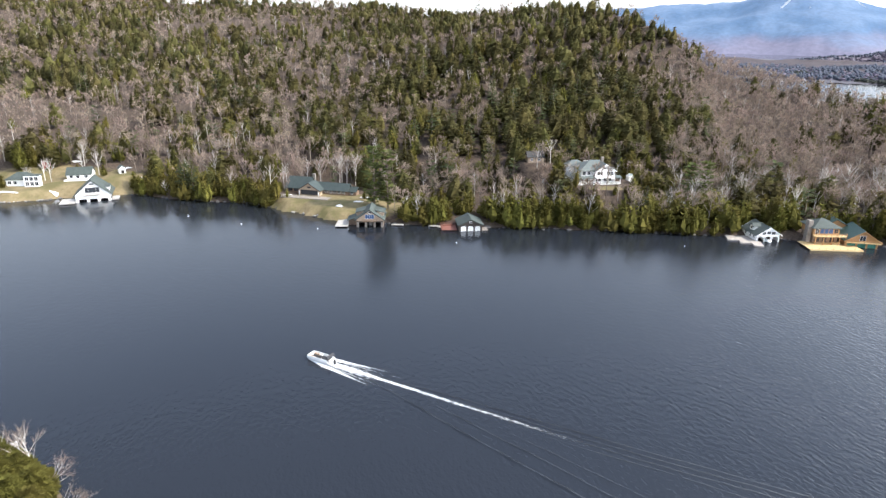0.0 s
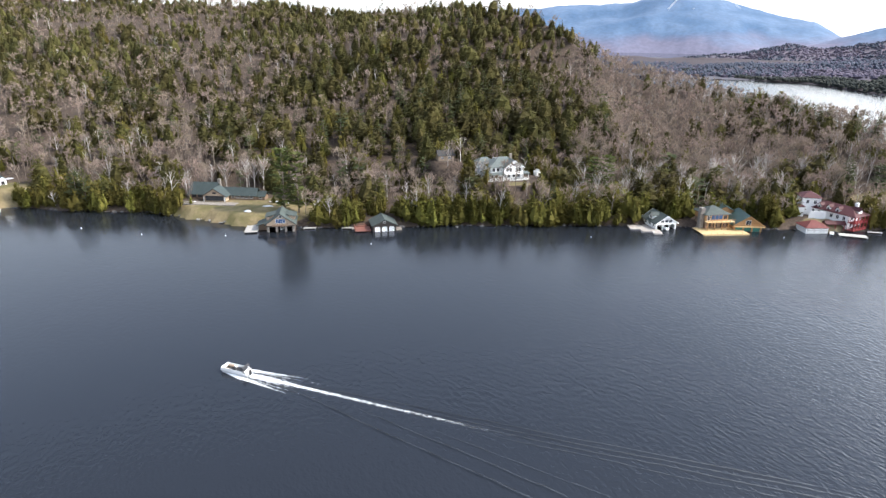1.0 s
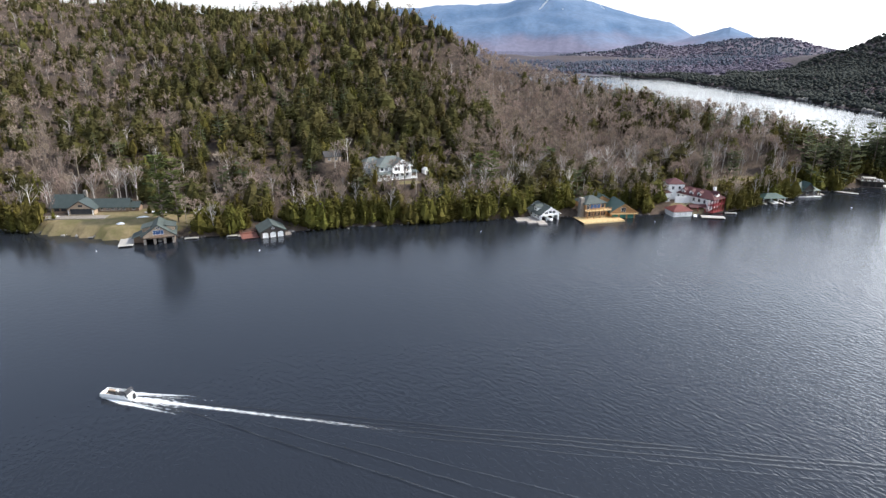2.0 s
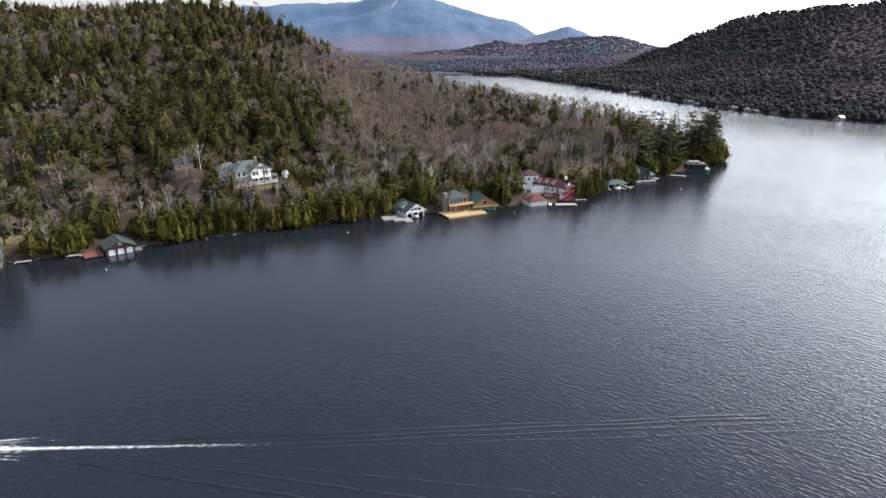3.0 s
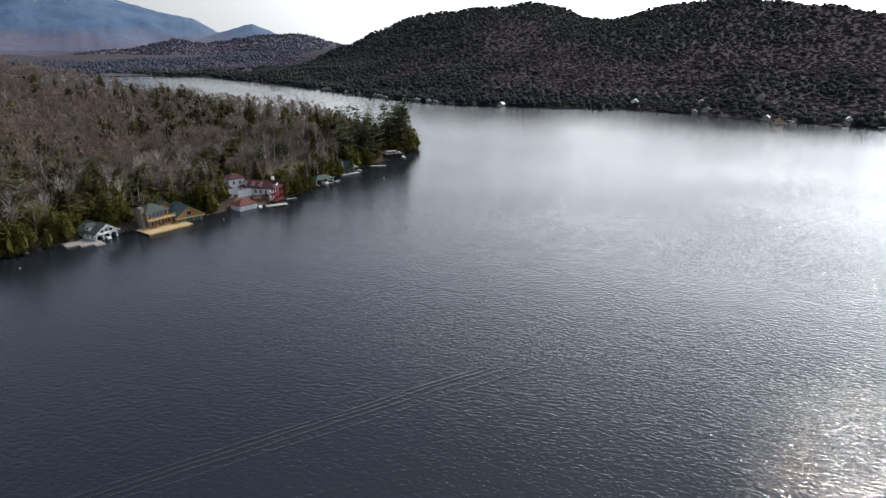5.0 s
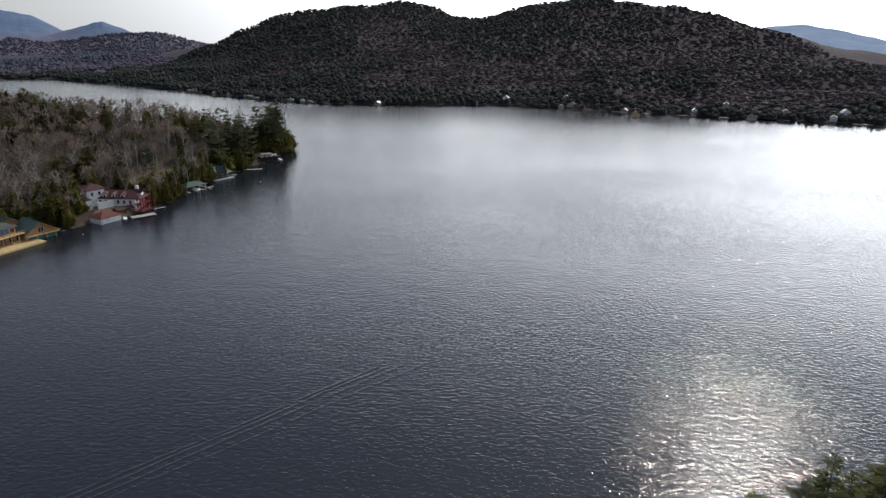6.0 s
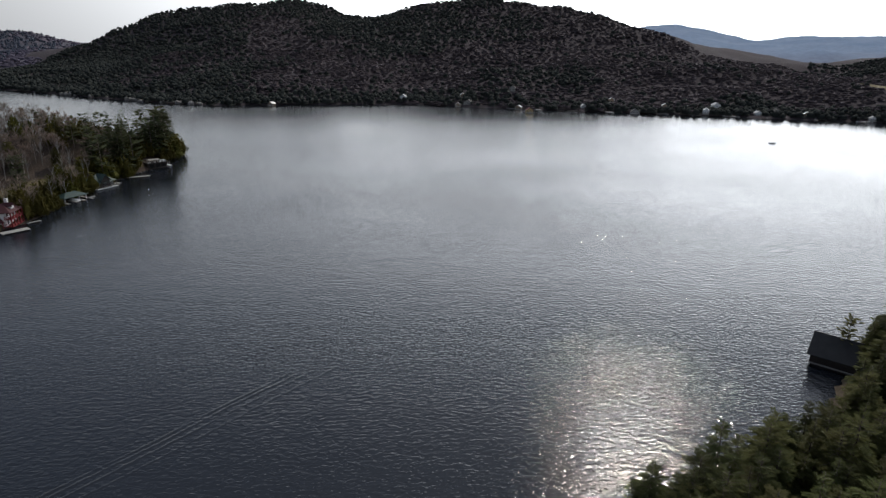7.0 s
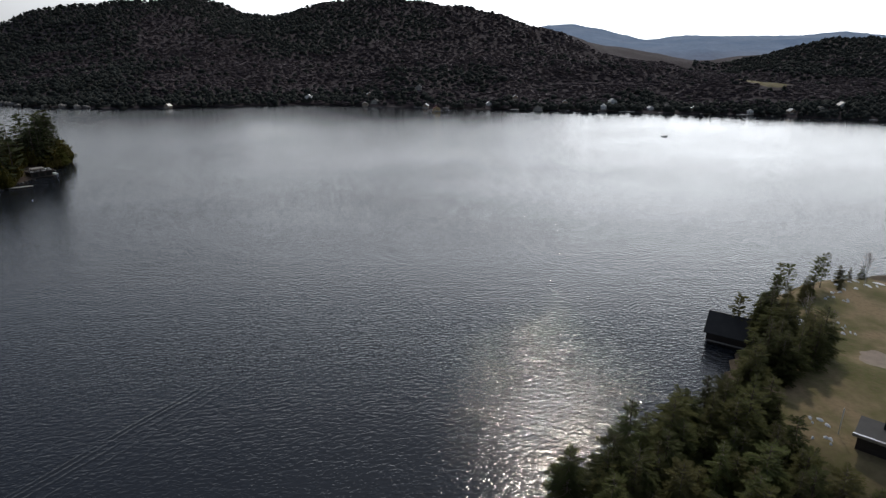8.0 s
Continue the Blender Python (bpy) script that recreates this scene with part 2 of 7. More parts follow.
def mountain_material(name, low, high, haze_glow, foot, foot_z, grain=0.006):
    """Distant slopes; haze of kilometres of air painted into colour and emission."""
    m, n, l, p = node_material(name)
    co, t, mx, rg = n.new("ShaderNodeTexCoord"), n.new("ShaderNodeTexNoise"), n.new("ShaderNodeMix"), n.new("ShaderNodeMapRange")
    t.inputs["Scale"].default_value, t.inputs["Detail"].default_value = grain, 8
    l.new(co.outputs["Object"], t.inputs["Vector"])
    rg.inputs[1].default_value, rg.inputs[2].default_value = 0.38, 0.62
    l.new(t.outputs["Fac"], rg.inputs[0])
    mx.data_type = "RGBA"
    mx.inputs[6].default_value, mx.inputs[7].default_value = (*low, 1), (*high, 1)
    l.new(rg.outputs[0], mx.inputs[0])
    # leafless woods on the lower slopes are of another colour than the evergreen heights
    sp, hz, m2 = n.new("ShaderNodeSeparateXYZ"), n.new("ShaderNodeMapRange"), n.new("ShaderNodeMix")
    l.new(co.outputs["Object"], sp.inputs[0])
    wob = n.new("ShaderNodeMath")
    wob.operation, wob.inputs[1].default_value = "MULTIPLY_ADD", foot_z * 1.6
    l.new(t.outputs["Fac"], wob.inputs[0])
    l.new(sp.outputs[2], wob.inputs[2])
    hz.inputs[1].default_value, hz.inputs[2].default_value = foot_z * 1.2, foot_z * 2.0
    l.new(wob.outputs[0], hz.inputs[0])
    m2.data_type = "RGBA"
    m2.inputs[6].default_value = (*foot, 1)
    l.new(hz.outputs[0], m2.inputs[0])
    l.new(mx.outputs[2], m2.inputs[7])
    t2, v2 = n.new("ShaderNodeTexNoise"), n.new("ShaderNodeMapRange")
    t2.inputs["Scale"].default_value, t2.inputs["Detail"].default_value = 0.05, 3
    l.new(co.outputs["Object"], t2.inputs["Vector"])
    v2.inputs[1].default_value, v2.inputs[2].default_value, v2.inputs[3].default_value, v2.inputs[4].default_value = 0.3, 0.7, 0.88, 1.12
    l.new(t2.outputs["Fac"], v2.inputs[0])
    hv = n.new("ShaderNodeHueSaturation")
    l.new(v2.outputs[0], hv.inputs["Value"])
    l.new(m2.outputs[2], hv.inputs["Color"])
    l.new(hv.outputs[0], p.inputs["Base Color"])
    # self-glow stands in for haze; the slopes are no light source
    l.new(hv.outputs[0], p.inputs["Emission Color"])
    p.inputs["Emission Strength"].default_value = haze_glow
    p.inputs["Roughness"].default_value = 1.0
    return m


# blue air haze is baked into these mountain colours
M_HAZEBLUE = mountain_material("haze_blue_mountain", (0.032, 0.064, 0.118), (0.056, 0.090, 0.148), 0.72, (0.080, 0.080, 0.118), 85.0)
M_HAZERIDGE = mountain_material("haze_blue_ridge", (0.058, 0.098, 0.165), (0.082, 0.120, 0.185), 1.0, (0.080, 0.104, 0.155), 30.0)
# bare woods' brown with haze tint and haze glow painted over it
M_MIDHILL = mountain_material("haze_purple_hill", (0.030, 0.036, 0.048), (0.088, 0.070, 0.088), 0.40, (0.050, 0.048, 0.060), 12.0, 0.035)


# ---- mesh helpers ----
def part(name, bm, material, parent=None, label=""):
    me = bpy.data.meshes.new(name)
    bm.to_mesh(me)
    bm.free()
    me.materials.append(material)
    ob = new(name, me)
    ob.parent = parent
    return tagged(ob, label)


def raw_mesh(name, V, F, materials, M=None, tint=None, smooth=False):
    me = bpy.data.meshes.new(name)
    me.vertices.add(len(V))
    me.vertices.foreach_set("co", np.ascontiguousarray(V, dtype=np.float32).ravel())
    F = np.ascontiguousarray(F, dtype=np.int32)
    k = F.shape[1]
    me.loops.add(F.size)
    me.loops.foreach_set("vertex_index", F.ravel())
    me.polygons.add(len(F))
    me.polygons.foreach_set("loop_start", np.arange(0, F.size, k, dtype=np.int32))
    if M is not None:
        me.polygons.foreach_set("material_index", np.ascontiguousarray(M, dtype=np.int32))
    me.polygons.foreach_set("use_smooth", np.full(len(F), smooth))
    for m in materials:
        me.materials.append(m)
    me.update(calc_edges=True)
    if tint is not None:
        a = me.attributes.new("tint", "FLOAT", "FACE")
        a.data.foreach_set("value", np.ascontiguousarray(tint, dtype=np.float32))
    return me


def vnoise(x, y, size, seed=0):
    """Smooth value noise, 0 to 1, on arrays."""
    x, y = np.asarray(x) / size, np.asarray(y) / size
    i, j = np.floor(x).astype(np.int64), np.floor(y).astype(np.int64)
    fx, fy = x - i, y - j
    fx, fy = fx * fx * (3 - 2 * fx), fy * fy * (3 - 2 * fy)
    def h(a, b):
        v = (a * 374761393 + b * 668265263 + seed * 974711) & 0x7FFFFFFF
        v = ((v ^ (v >> 13)) * 1274126177) & 0x7FFFFFFF
        return ((v ^ (v >> 16)) & 0xFFFF) / 65535.0
    return (h(i, j) * (1 - fx) + h(i + 1, j) * fx) * (1 - fy) + (h(i, j + 1) * (1 - fx) + h(i + 1, j + 1) * fx) * fy


def inside_distance(px, py, poly):
    """Distance to a closed outline, positive inside."""
    best, odd = np.full(px.shape, 1e9), np.zeros(px.shape, bool)
    for (ax, ay), (bx, by) in zip(poly, np.roll(poly, -1, axis=0)):
        ex, ey = bx - ax, by - ay
        s = np.clip(((px - ax) * ex + (py - ay) * ey) / (ex * ex + ey * ey), 0, 1)
        best = np.minimum(best, np.hypot(px - ax - s * ex, py - ay - s * ey))
        if ay != by:
            odd ^= ((ay > py) != (by > py)) & (px < ex * (py - ay) / ey + ax)
    return np.where(odd, best, -best)


def line_distance(px, py, line):
    """Distance to an open line of x, y, z and the line's z there, blended over its parts."""
    near, zs, ws = np.full(px.shape, 1e9), np.zeros(px.shape), np.zeros(px.shape)
    for a, b in zip(line[:-1], line[1:]):
        ex, ey = b[0] - a[0], b[1] - a[1]
        s = np.clip(((px - a[0]) * ex + (py - a[1]) * ey) / (ex * ex + ey * ey), 0, 1)
        d = np.hypot(px - a[0] - s * ex, py - a[1] - s * ey)
        near = np.minimum(near, d)
        w = 1.0 / (d + 8.0) ** 4
        zs += w * (a[2] + s * (b[2] - a[2]))
        ws += w
    return near, zs / ws


def crest(points, trees):
    """A ridge line from bearing, distance and the crest's angle of elevation from the lookout."""
    out = []
    for az, d, el in points:
        out.append((d * math.sin(radians(-az)), d * math.cos(radians(az)), EYE_Z + d * math.tan(radians(el)) - trees))
    return out


# ---- land ----
SHORE_A = 1.25 * np.array([
    (-560, 330), (-380, 262), (-260, 232), (-200, 224), (-163, 222), (-150, 227), (-138, 231), (-120, 237), (-104, 231), (-86, 227),
    (-72, 225), (-58, 217), (-44, 209), (-35, 203), (-19, 201), (3, 198), (40, 196), (76, 192), (92, 190), (112, 186),
    (133, 181), (143, 180), (156, 176), (171, 176), (187, 180), (211, 187), (234, 189), (262, 191), (290, 199), (303, 212),
    (304, 232), (285, 290), (270, 380), (290, 470), (300, 600), (280, 760), (120, 860), (-300, 900), (-700, 850), (-800, 500)])
RIDGE_A = crest([(48, 950, 2.6), (33.6, 930, 2.55), (20, 900, 2.65), (11, 850, 2.85), (2.3, 820, 2.3), (-5, 760, 1.85), (-8.5, 640, 2.75), (-13, 610, 2.8),
                 (-17, 590, 1.85), (-20.1, 570, 0.1), (-22.4, 550, -1.5), (-28.2, 520, -3.1), (-35, 480, -4.45), (-43, 430, -5.9), (-48, 405, -6.8)], 9) + [
                 (318.0, 262.0, 9.0), (345.0, 256.0, 4.0)]
SHORE_B = 1.25 * np.array([
    (300, 1250), (480, 1150), (571, 995), (612, 860), (640, 830), (618, 740), (600, 640), (560, 510), (532, 430), (515, 365), (510, 300), (535, 240), (566, 150),
    (556, 60), (549, 10), (549, -70), (545, -130), (535, -225), (512, -315), (480, -400), (380, -560), (200, -800), (560, -1300), (872, -1245), (1245, -872),
    (1468, -393), (1560, 0), (1500, 546), (1310, 920), (1100, 1310), (700, 1700), (300, 1700)])
RIDGE_B = crest([(-43, 1400, -3.0), (-47, 1450, -2.1), (-50, 1500, -0.9), (-52.3, 1500, 0.35), (-55.5, 1500, 1.45), (-58.7, 1500, 2.15), (-62.5, 1480, 2.6), (-65.3, 1480, 2.85), (-67.4, 1480, 2.6), (-70, 1450, 1.85),
                 (-71.9, 1430, 1.65), (-74, 1420, 1.95), (-75.6, 1400, 2.65), (-79, 1400, 3.05), (-85.6, 1350, 3.0), (-88.5, 1320, 2.6), (-91.4, 1280, 1.95), (-94.5, 1240, 1.25), (-96.2, 1200, 0.75), (-97.8, 1170, -0.3),
                 (-99.8, 1150, -1.35), (-102, 1150, -1.5), (-104, 1150, -1.75), (-107, 1150, -2.2), (-111, 1200, -2.8)], 4)
RIDGE_D = crest([(-108, 1330, -2.8), (-110.5, 1350, -2.0), (-113, 1380, -1.2), (-115.5, 1400, -0.4), (-118, 1420, 0.12), (-121, 1450, 0.1), (-130, 1500, 0.5), (-145, 1500, 0.5)], 4)
SHORE_C = np.array([
    (-700, 160), (-300, 120), (-150, 105), (-92, 98), (-70, 92), (-62, 80), (-40, 52), (-5, 15), (40, -5), (78, -13), (92, -26), (103, -38), (119, -53), (140.5, -67.5),
    (158, -76), (176, -90), (190, -108), (202, -135), (200, -170), (190, -230), (230, -420), (100, -700), (-700, -700)], float)
# bare tone is matched to the haze-tinted far woods
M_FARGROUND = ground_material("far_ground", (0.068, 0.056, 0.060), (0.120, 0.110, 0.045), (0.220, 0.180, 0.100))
# levelled ground: x, y, radius, height
PADS_A = [(-203, 296, 14, 3.0), (-182, 306, 12, 4.0), (-161, 314, 10, 6.0), (-56, 281, 22, 3.2), (70, 284, 17, 10.5), (45, 304, 9, 15.5),
          (196, 232, 9, 2.2), (147, 236, 9, 1.2), (126, 238, 8, 1.0), (290, 250, 10, 1.5)]
PADS_C = [(150, -105, 32, 3.6), (112, -78, 18, 4.5)]
LAWNS_A = [(-48, 268, 34, 17), (-195, 300, 46, 24), (72, 270, 8, 3), (98, 262, 13, 6), (192, 224, 9, 6), (243, 250, 15, 8), (214, 266, 7, 5)]


def land_height(px, py, poly, ridges, pads, bank=0.9, rough=1.0, power=1.08):
    sd = inside_distance(px, py, poly) + 3.0 * (vnoise(px, py, 17, 3) - 0.5) + 1.4 * (vnoise(px, py, 5, 4) - 0.5)
    z = np.zeros(px.shape)
    inl = np.maximum(sd, 0)
    for line in ridges:
        d, rz = line_distance(px, py, line)
        z = np.maximum(z, rz * (inl / (inl + d + 1e-6)) ** power)
    z += rough * np.minimum(inl / 40, 1) * (9 * (vnoise(px, py, 95, 5) - 0.5) + 4 * (vnoise(px, py, 38, 6) - 0.5))
    z = np.maximum(z, 0.4 * np.minimum(inl, 3))
    for x, y, r, h in pads:
        w = np.clip(1.6 - np.hypot(px - x, py - y) / r, 0, 0.6) / 0.6
        z = z * (1 - w * w * (3 - 2 * w)) + h * w * w * (3 - 2 * w)
    z = z + bank * (1 - np.exp(-inl / 2.5))
    return np.where(sd < 0, np.maximum(sd * 0.35, -6), z), sd


def grid_land(name, x0, x1, y0, y1, step, poly, ridges, pads, materials, lawn=None, **kw):
    xs, ys = np.arange(x0, x1 + 1, step), np.arange(y0, y1 + 1, step)
    gx, gy = np.meshgrid(xs, ys)
    z, sd = land_height(gx, gy, poly, ridges, pads, **kw)
    nx, ny = len(xs), len(ys)
    V = np.stack([gx, gy, z], -1).reshape(-1, 3)
    i = (np.arange(ny - 1)[:, None] * nx + np.arange(nx - 1)[None]).ravel()
    F = np.stack([i, i + 1, i + nx + 1, i + nx], -1)
    keep = (z.ravel()[F] > -5.5).any(1)
    F = F[keep]
    me = raw_mesh(name, V, F, materials, smooth=True)
    if lawn is not None:
        me.attributes.new("grass", "FLOAT", "POINT").data.foreach_set("value", np.ascontiguousarray(lawn(V[:, 0], V[:, 1]), dtype=np.float32))
    return new(name, me)


def in_ellipses(px, py, items, grow=1.0):
    out = np.zeros(px.shape, bool)
    edge = 0.75 + 0.5 * vnoise(px, py, 9, 11)
    for x, y, a, b in items:
        out |= np.hypot((px - x) / (a * grow), (py - y) / (b * grow)) < edge
    return out


def soft_ellipses(px, py, items):
    out = np.zeros(px.shape)
    for x, y, a, b in items:
        out = np.maximum(out, np.clip(1.75 - 1.25 * np.hypot((px - x) / a, (py - y) / b), 0, 1))
    return out


def lawn_a(px, py):
    return soft_ellipses(px, py, LAWNS_A)


LAWNS_C = [(160, -112, 40, 30), (122, -84, 26, 16), (108, -72, 20, 15)]


def lawn_c(px, py):
    return soft_ellipses(px, py, LAWNS_C)


tagged(grid_land("ground_peninsula", -760, 400, 200, 1130, 3, SHORE_A, [RIDGE_A], PADS_A, [M_GROUND], lawn_a),
       "wooded hillside ground with leaf litter and straw-coloured lawns", "ground", kind="structure")
tagged(grid_land("ground_far_shore", 100, 2300, -1500, 2300, 20, SHORE_B, [RIDGE_B, RIDGE_D], [], [M_FARGROUND], lambda x, y: soft_ellipses(x, y, [(858, -372, 45, 24)]), rough=1.6),
       "far shore hills covered in bare and evergreen woods", "ground", kind="structure")
tagged(grid_land("ground_near_shore", -300, 240, -320, 180, 3, SHORE_C, [], PADS_C, [M_POINT], lawn_c, rough=0.35),
       "near shore ground with brown spring grass", "ground", kind="structure")

# the lake: one sheet to the horizon
bm = bmesh.new()
bmesh.ops.create_grid(bm, x_segments=8, y_segments=8, size=6000)
tagged(part("water", bm, M_WATER), "dark rippled lake water with a dull sheen", "water", kind="structure")


def range_mesh(name, line, depth, material, label, seed, lumps=20.0, base=60.0):
    """A far range: a rough crest line with slopes to both sides."""
    line = np.array(line)
    t = np.linspace(0, len(line) - 1, 260)
    cx, cy, cz = (np.interp(t, np.arange(len(line)), line[:, k]) for k in range(3))
    rows = []
    crest_z = cz
    wide_z = np.convolve(np.pad(cz, 20, mode="edge"), np.full(41, 1 / 41), "valid")
    for f in np.linspace(-1, 1, 25):
        w = min(1.0, abs(f) / 0.3)
        cz = crest_z * (1 - w) + np.minimum(wide_z, crest_z + 30) * w
        r = 1 + f * depth / np.hypot(cx, cy)
        x, y = cx * r, cy * r
        z = (cz + base) * (1 - abs(f)) ** 0.85 - base
        z = z + (1 - (1 - abs(f)) ** 4) * (vnoise(x, y, 260, seed) - 0.5) * 0.30 * cz + (vnoise(x, y, 80, seed + 1) - 0.5) * 0.05 * (cz + 30) + (vnoise(x, y, 25, seed + 2) - 0.5) * 5 + (1 - (1 - abs(f)) ** 3) * lumps * (vnoise(x, y, 170, seed + 3) - 0.4 + 0.5 * vnoise(x, y, 60, seed + 4))
        rows.append(np.stack([x, y, z], -1))
    V = np.concatenate(rows)
    n = len(t)
    i = (np.arange(24)[:, None] * n + np.arange(n - 1)[None]).ravel()
    F = np.stack([i, i + 1, i + n + 1, i + n], -1)
    return tagged(new(name, raw_mesh(name, V, F, [material], smooth=True)), label, "mountain", kind="structure")


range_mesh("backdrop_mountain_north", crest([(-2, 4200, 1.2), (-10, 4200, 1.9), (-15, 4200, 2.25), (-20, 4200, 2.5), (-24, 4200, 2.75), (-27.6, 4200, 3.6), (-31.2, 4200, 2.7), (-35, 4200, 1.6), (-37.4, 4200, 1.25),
            (-39.2, 4200, 0.2), (-42, 4200, -0.6), (-48, 4200, -0.9), (-54, 4200, -1)], 0), 900, M_HAZEBLUE, "hazy blue mountain with thin snow streaks near its top", 21)
range_mesh("backdrop_mountain_shoulder", crest([(-37, 3500, -0.5), (-39.4, 3500, 0.1), (-42.0, 3500, 0.85), (-44.2, 3500, 0.0), (-47, 3500, -0.6), (-52, 3500, -1.2)], 0), 600, M_HAZEBLUE, "small pointed hazy blue hill beyond the lake", 31)
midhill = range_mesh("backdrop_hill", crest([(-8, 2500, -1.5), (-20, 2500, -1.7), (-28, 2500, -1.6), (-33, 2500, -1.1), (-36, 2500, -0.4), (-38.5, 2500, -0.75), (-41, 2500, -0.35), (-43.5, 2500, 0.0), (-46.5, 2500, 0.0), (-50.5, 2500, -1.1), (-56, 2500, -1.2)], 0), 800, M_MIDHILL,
           "low wooded hills tinted haze purple-brown past the lake", 41)
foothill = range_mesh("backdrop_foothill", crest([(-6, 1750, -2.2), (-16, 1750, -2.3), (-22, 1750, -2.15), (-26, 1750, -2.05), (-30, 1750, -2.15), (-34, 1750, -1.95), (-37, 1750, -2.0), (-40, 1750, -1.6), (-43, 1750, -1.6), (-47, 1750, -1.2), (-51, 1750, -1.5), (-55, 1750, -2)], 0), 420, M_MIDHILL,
           "low hazy purple-brown wooded slopes beyond the lake arm", 61, 8.0, 2.0)
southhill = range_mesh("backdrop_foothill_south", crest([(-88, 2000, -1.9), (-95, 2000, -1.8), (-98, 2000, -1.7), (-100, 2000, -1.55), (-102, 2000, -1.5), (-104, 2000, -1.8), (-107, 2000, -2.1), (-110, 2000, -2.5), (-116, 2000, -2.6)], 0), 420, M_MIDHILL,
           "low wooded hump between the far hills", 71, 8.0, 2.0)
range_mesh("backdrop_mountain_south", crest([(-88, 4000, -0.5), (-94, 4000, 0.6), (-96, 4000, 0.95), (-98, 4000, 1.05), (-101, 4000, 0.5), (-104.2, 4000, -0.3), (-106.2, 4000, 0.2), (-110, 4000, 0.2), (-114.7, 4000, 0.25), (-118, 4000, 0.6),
            (-121, 4000, 0.3), (-130, 4000, 0.6), (-150, 4000, 0.2)], 0), 1500, M_HAZERIDGE, "hazy blue mountain range far behind the wooded hills", 51, 20.0, 4.0)


# ---- trees ----
rng = np.random.default_rng(7)


class Shape:
    """Triangles gathered in lists: material 0 is wood, 1 is foliage."""
    def __init__(self):
        self.v, self.f, self.m, self.n = [], [], [], 0

    def add(self, pts, faces, mat):
        self.v.extend(pts)
        self.f.extend([[a + self.n for a in f] for f in faces])
        self.m.extend([mat] * len(faces))
        self.n += len(pts)

    def stick(self, a, b, ra, rb, mat=0):
        a, b = np.array(a, float), np.array(b, float)
        d = b - a
        u = np.cross(d, (0.3, 0.9, 0.2))
        u /= np.linalg.norm(u) + 1e-9
        w = np.cross(d, u)
        w /= np.linalg.norm(w) + 1e-9
        ring = [(math.cos(q), math.sin(q)) for q in (0, 2.094, 4.189)]
        pts = [a + ra * (c * u + s * w) for c, s in ring] + [b + rb * (c * u + s * w) for c, s in ring]
        self.add(pts, [(0, 1, 4), (0, 4, 3), (1, 2, 5), (1, 5, 4), (2, 0, 3), (2, 3, 5)], mat)

    def spray(self, root, tip, width, sag, mat=1):
        root, tip = np.array(root, float), np.array(tip, float)
        d = tip - root
        side = np.cross(d, (0, 0, 1))
        side = side / (np.linalg.norm(side) + 1e-9) * width
        mid = root + 0.55 * d
        self.add([root, mid + side - (0, 0, sag), tip, mid - side - (0, 0, sag)], [(0, 1, 2), (0, 2, 3)], mat)

    def arrays(self):
        return np.array(self.v, float), np.array(self.f, int), np.array(self.m, int)


def spruce(seed, sprays=110, fat=0.26, core=True, tip=0.72):
    """A full ragged evergreen crown of drooping sprays that narrows to a leader."""
    r, s = np.random.default_rng(seed), Shape()
    s.stick((0, 0, 0), (0, 0, 0.95), 0.016, 0.003)
    if core:
        ring = [(fat * 0.5 * math.cos(q), fat * 0.5 * math.sin(q)) for q in np.linspace(0, 6.283, 6)[:-1]]
        s.add([np.array((x, y, 0.12)) for x, y in ring] + [np.array((0, 0, 0.85))], [(a, (a + 1) % 5, 5) for a in range(5)], 1)
    lobes = r.uniform(0.75, 1.2, 7)
    for k in range(sprays):
        h = 0.07 + 0.9 * (k / sprays) ** 1.25
        q = k * 2.39996 + r.uniform(-0.4, 0.4)
        prof = fat * (1 - h) ** tip * min(1, 0.55 + 2.4 * h) * lobes[int(q / 6.283 * 7) % 7] + 0.012
        R = prof * r.uniform(0.75, 1.2)
        inner = R * r.uniform(0.15, 0.5)
        z0 = h + r.uniform(0.0, 0.04)
        lift = r.uniform(-0.06, 0.05) * (1 if h < 0.7 else 0.3)
        s.spray((inner * math.cos(q), inner * math.sin(q), z0), (R * math.cos(q), R * math.sin(q), z0 + lift), (R - inner) * r.uniform(0.30, 0.5) + 0.008, r.uniform(-0.02, 0.02))
    s.spray((0, 0, 0.9), (0.0, 0.01, 1.0), 0.014, 0)
    return s.arrays()


